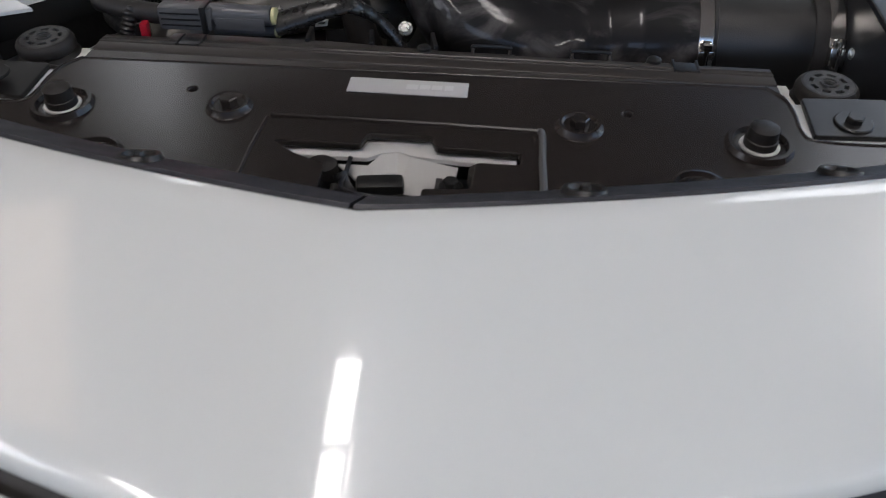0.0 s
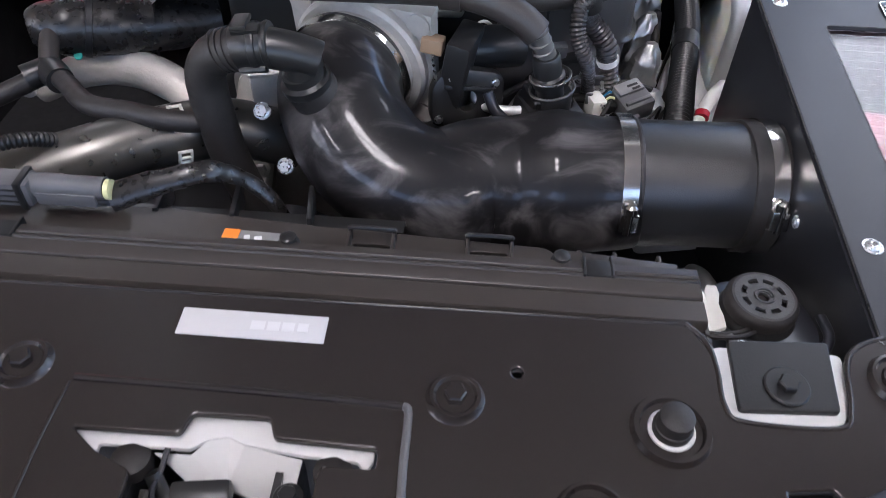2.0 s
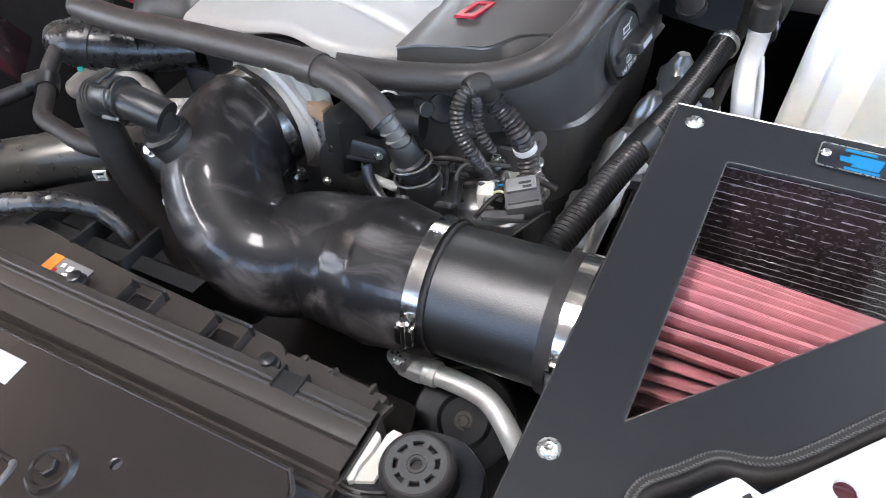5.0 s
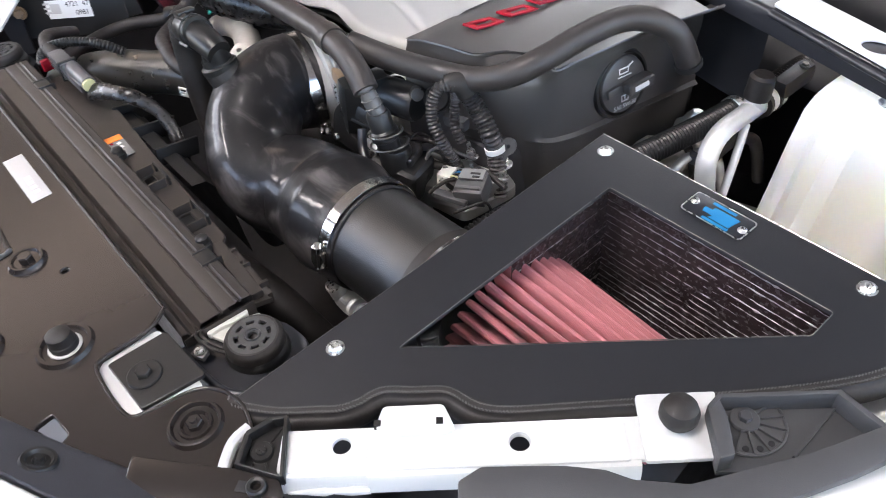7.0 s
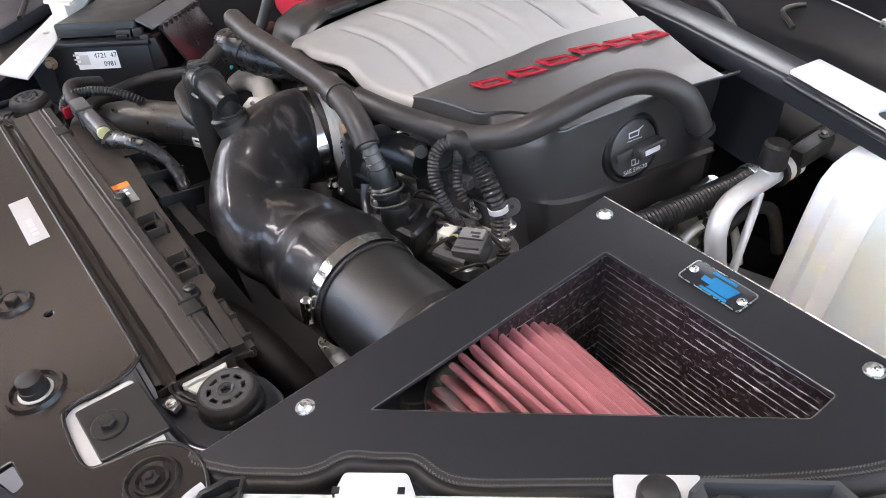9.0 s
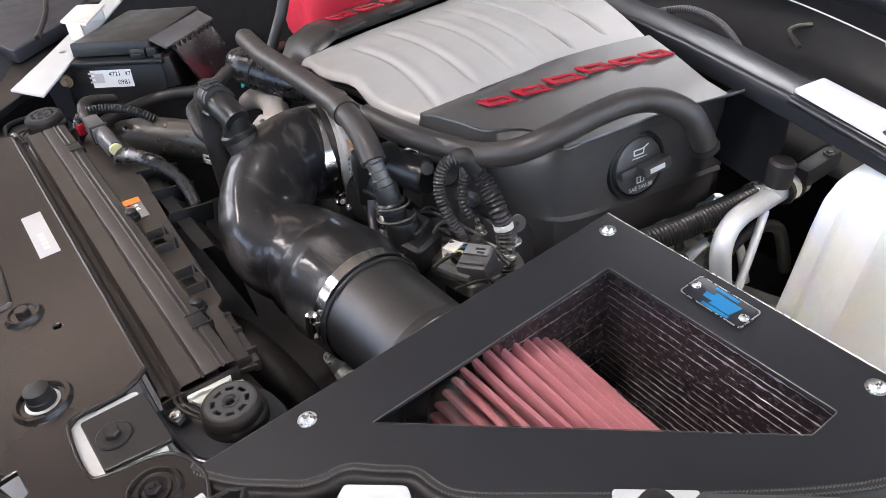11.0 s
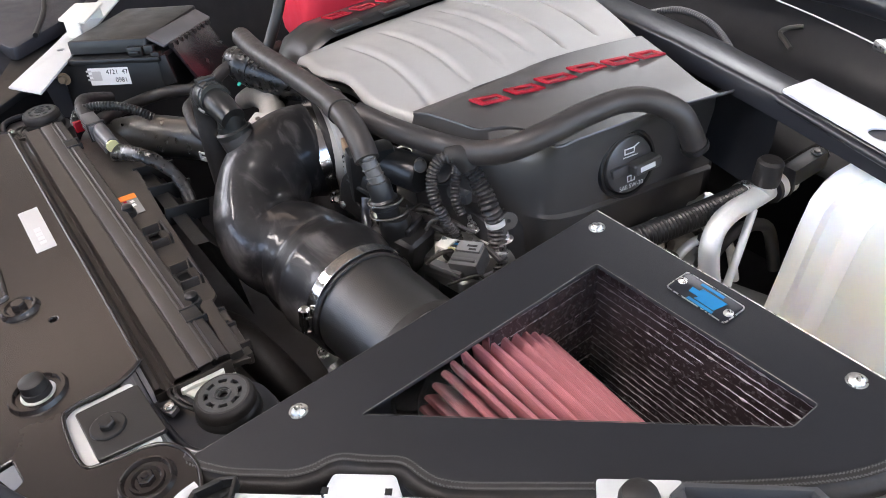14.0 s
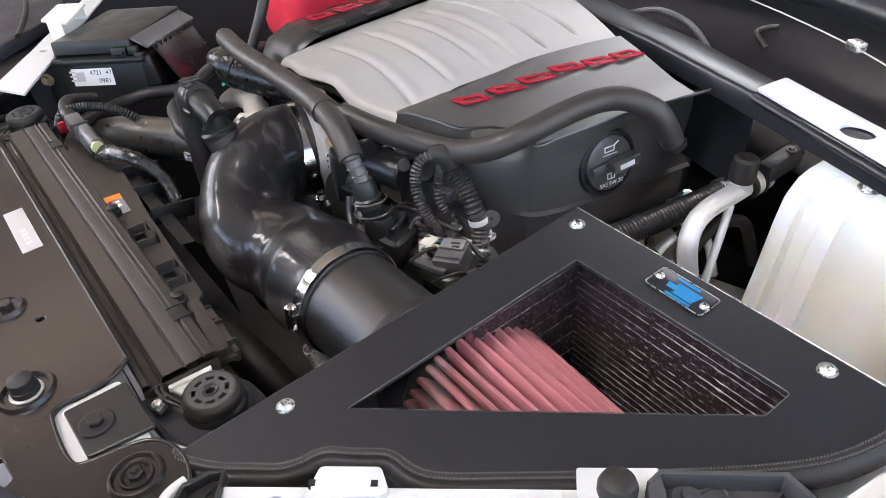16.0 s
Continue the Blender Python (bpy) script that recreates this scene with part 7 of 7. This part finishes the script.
def nose_rail(s):
    """The white beam beside the bay; s = +1 beside the air box, -1 beside the fuse box."""
    fx = (lambda x: x) if s == 1 else (lambda x: 2 * MID - x)
    if s == -1:
        return far_rail()
    t = thing("nose_rail", "white painted steel nose rail with round holes", "body rail", group="nose rails", at=(fx(0.48), 0.58, 0.70))
    a, b = Vector((0.3985, 0.4985, 0.759)), Vector((0.72, 0.875, 0.775))
    b = a + (b - a).normalized() * 0.268
    d = (b - a).normalized()
    nrm = Vector((d.y, -d.x, 0)).normalized()
    ln = (b - a).length

    def q(u, v, z=0.0):
        p = a + d * u + nrm * v
        return (fx(p.x), p.y)

    hz = lambda x, y: 0.7495 + 0.032 * y
    rim_ = rounded([q(0.006, -0.0045), q(ln, -0.0040), q(ln, 0.0255), q(0.006, 0.0248)], 0.003, 2)
    hs = [ring(*q(0.0438, 0.0075), 0.0056, 20), ring(*q(0.151, 0.0108), 0.0060, 20)]
    part("top", slab(rim_, 0.003, hs, hz, bevel=0.001), M_WHITE_DIM, t)
    for name_, u0, u1, v0 in (("outer_wall", 0.008, 0.0605, 0.0245), ("outer_wall", 0.0605, 0.2200, 0.0262)):
        wp = [Vector((*q(u, v0), hz(*q(u, v0)) - 0.0002)) for u in (u0, (u0 + u1) / 2, u1)]
        part(name_, rail(wp, [(-0.001, -0.0004), (0.0022, -0.0014), (0.0036, -0.0040), (0.0046, -0.0150), (0.0030, -0.0160)]), M_WHITE_DIM, t)
    part("overlap_sheet", slab(rounded([q(0.0610, -0.0030), q(0.214, -0.0030), q(0.214, 0.0262), q(0.0612, 0.0256), q(0.0600, 0.012)], 0.002, 2), 0.002, [ring(*q(0.151, 0.0108), 0.0064, 20)], lambda x, y: hz(x, y) + 0.0014, bevel=0.0006), M_WHITE_DIM, t)
    part("sealant", tube([(*q(0.012 + 0.0055 * k, 0.0300), hz(*q(0.012 + 0.0055 * k, 0.0300)) - 0.0130) for k in range(10)], [0.0008, 0.0012, 0.0016, 0.0022, 0.0028, 0.0016, 0.0024, 0.0030, 0.0028, 0.0024], 10), M_WHITE_DIM, t, "lumpy white sealant bead")
    pl = rounded([q(0.0680, -0.0160), q(0.1060, -0.0160), q(0.1130, 0.0015), q(0.1080, 0.0050), q(0.0720, 0.0050), q(0.0640, -0.0010)], 0.003, 3)
    part("raised_tab", slab(pl, 0.004, (), lambda x, y: hz(x, y) + 0.005, bevel=0.0012), M_WHITE_DIM, t)
    pl = [q(0.2232, -0.0165), q(0.2716, -0.0165), q(0.2610, 0.0288), q(0.2215, 0.0290)]
    part("bracket_plate", slab(rounded(pl, 0.002, 2), 0.003, (), lambda x, y: hz(x, y) + 0.004, bevel=0.0008), M_WHITE_DIM, t)
    p = q(0.2445, 0.0030)
    part("rubber_stop", lathe([(0, 0.0175), (0.0055, 0.0170), (0.0100, 0.0145), (0.0117, 0.0100), (0.0117, 0.005), (0.0102, 0.002), (0.009, 0.0), (0, 0)], 32, pose(p[0], p[1], hz(*p) + 0.004)), M_RUBBER, t, "domed black rubber stop")
    # black end bracket beside the cover: a shallow tray with a rim, a web and one pin
    ob_ = [q(-0.0150, -0.0017), q(-0.0015, -0.0113), q(0.0077, -0.0127), q(0.0110, 0.0284), q(-0.0175, 0.0191)]
    e = part("end_bracket", slab(rounded(ob_, 0.0015, 3), 0.003, (), lambda x, y: hz(x, y) - 0.0035), M_PLASTIC, t, "black plastic end bracket")
    for (ax, ay), (bx, by), w in zip(ob_, ob_[1:] + ob_[:1], (0.0036, 0.0026, 0.0026, 0.0018, 0.0036)):
        part("rim", box((math.hypot(bx - ax, by - ay) + 0.001, w, 0.010), pose((ax + bx) / 2, (ay + by) / 2, hz(ax, ay) - 0.0010, 0, 0, math.degrees(math.atan2(by - ay, bx - ax))), 0.0008), M_PLASTIC, e)
    c_ = Vector((*q(-0.0055, 0.0079), hz(*q(-0.0055, 0.0079)) - 0.0035))
    part("pin", place(join(lathe([(0.0, 0.0032), (0.0030, 0.0032), (0.0036, 0.0022), (0.0066, 0.0022), (0.0074, 0.0010), (0.0074, 0.0)], 28), box((0.0040, 0.0014, 0.0030), pose(0.001, 0, 0.0028, 0, 0, 20), 0.0004)), Matrix.Translation(c_)), M_PLASTIC, e)
    for u, v in ((0.0040, -0.0080), (-0.0110, 0.0190), (0.0010, 0.0230)):
        p = Vector((*q(u, v), c_.z))
        w = p - c_
        part("web", box((w.length - 0.008, 0.0012, 0.0024), pose(*(c_ + w * (0.5 + 0.004 / w.length)), 0, 0, math.degrees(math.atan2(w.y, w.x))), 0.0003), M_PLASTIC, e)
    part("pale_lip", tube([(fx(0.381), 0.492, hz(0, 0.492) - 0.002), (fx(0.3835), 0.480, hz(0, 0.48) - 0.002), (fx(0.391), 0.470, hz(0, 0.47) - 0.003), (fx(0.403), 0.459, hz(0, 0.46) - 0.003)], 0.0042, 10), M_WHITE_DIM, t, "white painted lip")
    for u in (0.0655, 0.1035):
        part("notch_clip", box((0.0042, 0.0042, 0.0050), pose(*q(u, -0.0034), hz(*q(u, 0.0)) + 0.0034, 0, 0, 50)), M_PLASTIC, t, smooth=False)
    return t


nose_rail(1)
nose_rail(-1)
RAIL_A, RAIL_D, RAIL_N = Vector((0.3985, 0.4985)), Vector((0.6494, 0.7605)), Vector((0.7605, -0.6494))


def beside(u, v):
    """A place u along the nose rail and v out from it."""
    return tuple(RAIL_A + RAIL_D * u + RAIL_N * v)


duct = thing("headlamp_duct", "black plastic headlamp cover moulding with a fan-shaped recess", "duct cover", at=(0.60, 0.71, 0.75))
tray_ = [beside(*p) for p in ((0.2622, 0.0012), (0.2691, -0.0057), (0.3390, -0.0058), (0.3560, 0.0205), (0.3480, 0.0400), (0.2590, 0.0358))]
part("tray", slab(tray_, 0.003, (), lambda x, y: 0.7724), M_FADED, duct, smooth=False)
for a, b_, w in ((0, 1, 0.0030), (1, 2, 0.0030), (2, 3, 0.0042)):
    (ax, ay), (bx, by) = tray_[a], tray_[b_]
    ln_ = math.hypot(bx - ax, by - ay)
    part("rim", box((ln_ + 0.002, w, 0.0155), pose((ax + bx) / 2, (ay + by) / 2, 0.7790, 0, 0, math.degrees(math.atan2(by - ay, bx - ax))), 0.0008), M_FADED, duct)
# broad side wall with a sloping top
wl = [beside(*p) for p in ((0.2605, 0.0010), (0.2690, -0.0050), (0.2705, 0.0080), (0.2680, 0.0335), (0.2588, 0.0358))]
part("side_wall", slab(rounded(wl, 0.0015, 3), 0.016, (), lambda x, y: 0.7862, bevel=0.0012), M_FADED, duct)
fan = pose(0.5853, 0.7121, 0.7724)
part("fan_disc", lathe([(0, 0.0010), (0.0228, 0.0010), (0.0234, 0.0)], 40, fan), M_FADED, duct)
part("fan_hub", lathe([(0, 0.0036), (0.0082, 0.0036), (0.0088, 0.0030), (0.0088, 0.0008)], 32, fan), M_FADED, duct)
part("hub_bolt", place(hex_bolt(0.0040, 0.0036), fan @ pose(0, 0, 0.0034, 0, 0, 12)), M_FADED, duct)
part("fan_arc", tube([(0.5853 + 0.0235 * math.cos(a), 0.7121 + 0.0235 * math.sin(a), 0.7735) for a in [radians(-72 + 12 * k) for k in range(14)]], 0.0011, 8, 2), M_FADED, duct)
for k in range(7):
    turn = fan @ Matrix.Rotation(radians(-66 + 24 * k), 4, "Z")
    part("spoke", box((0.0150, 0.0013, 0.0024), turn @ pose(0.0160, 0, 0.0018)), M_FADED, duct, smooth=False)
    # near-black discs carry the darkness of drain holes that aren't cut
    if k < 3:
        part("drain_patch", lathe([(0, 0.0013), (0.0019, 0.0013), (0.0021, 0.0008)], 16, turn @ Matrix.Rotation(radians(12), 4, "Z") @ pose(0.0195, 0, 0)), M_FIREWALL, duct, "dark disc in place of a shaded drain hole")
(ax, ay), (bx, by) = beside(0.3040, 0.0290), beside(0.3420, -0.0060)
part("brace_rib", box((math.hypot(bx - ax, by - ay), 0.0014, 0.0030), pose((ax + bx) / 2, (ay + by) / 2, 0.7736, 0, 0, math.degrees(math.atan2(by - ay, bx - ax)))), M_FADED, duct, smooth=False)
trim = thing("headlamp_trim", "grey-black plastic strip over the headlamp beside the nose rail", "trim strip", at=(0.60, 0.66, 0.78))
tw = [beside(*p) for p in ((0.1140, 0.0420), (0.1272, 0.0335), (0.1734, 0.0349), (0.1960, 0.0385), (0.2100, 0.0450), (0.2400, 0.0490), (0.2667, 0.0429), (0.3075, 0.0337), (0.3566, 0.0175), (0.3750, 0.0115),
                           (0.3740, 0.0330), (0.3489, 0.0393), (0.3300, 0.0470), (0.2900, 0.0600), (0.2000, 0.0640), (0.1140, 0.0600))]
part("strip", slab(rounded(tw, 0.002, 2), 0.006, (), lambda x, y: 0.7700 + 0.026 * (y - 0.10), bevel=0.0015), M_FADED, trim)
lamp = thing("bumper_corner", "white painted bumper corner beside the black duct cover", "car bumper", at=(0.68, 0.74, 0.74))
part("corner_skin", slab(rounded([beside(*p) for p in ((0.3560, 0.0240), (0.3700, 0.0000), (0.4000, -0.0200), (0.4400, -0.0100), (0.4300, 0.1000), (0.2600, 0.1000), (0.2600, 0.0560))], 0.006, 3), 0.02, (), lambda x, y: 0.7760 - 0.25 * max(0.0, x - 0.66), bevel=0.004), M_WHITE, lamp)

for s in (1, -1):
    fx = (lambda x: x) if s == 1 else (lambda x: 2 * MID - x - 0.12)
    wing = thing("front_wing", "glossy white painted car wing edge", "car wing", group="front wings", at=(fx(0.8), 0.9, 0.6))
    bm = bmesh.new()
    ra = []
    for k in range(13):
        u = k / 12
        x, y = 0.672 + 0.16 * u ** 0.8, 0.785 + 0.77 * u
        z = 0.785 + 0.06 * u
        ra.append([bm.verts.new((fx(xx), y + dy, zz)) for xx, dy, zz in ((x - 0.062, 0.0, z - 0.08), (x - 0.060, 0.0, z - 0.036), (x - 0.052, 0.0, z - 0.032), (x - 0.020, 0.0, z - 0.026), (x - 0.016, 0.0, z - 0.002), (x, 0.0, z + 0.002), (x + 0.05, -0.03, z - 0.02), (x + 0.09, -0.06, z - 0.10), (x + 0.10, -0.07, z - 0.35))])
    for a, b in zip(ra, ra[1:]):
        for k in range(len(a) - 1):
            bm.faces.new((a[k], a[k + 1], b[k + 1], b[k]))
    part("skin", bm, M_WHITE, wing, angle=40)

# ---- the raised bonnet over the bay ----
bonnet = thing("open_bonnet", "raised car bonnet with a dark lined underside", "car bonnet", at=(0, 1.45, 0.98))
hm = pose(0, 1.46, 1.31, 180 - 64, 0, 0)
part("lining", slab(rounded([(-0.60, 0.03), (0.60, 0.03), (0.62, 0.5), (0.5, 0.98), (0.2, 1.10), (-0.2, 1.10), (-0.5, 0.98), (-0.62, 0.5)], 0.08, 5), 0.012, (), m=hm @ pose(0, 0, 0.0)), M_LINING, bonnet, "matte dark bonnet lining", smooth=False)
part("outer_skin", slab(rounded([(-0.70, 0.0), (0.70, 0.0), (0.74, 0.5), (0.60, 1.06), (0.22, 1.18), (-0.22, 1.18), (-0.60, 1.06), (-0.74, 0.5)], 0.08, 5), 0.010, (), m=hm @ pose(0, 0, -0.014)), M_WHITE, bonnet, smooth=False)
for x in (-0.66, 0.66):
    part("hinge_arm", box((0.012, 0.05, 0.44), pose(x, 1.465, 1.13), 0.004), M_WHITE_DIM, bonnet, "white painted hinge arm")
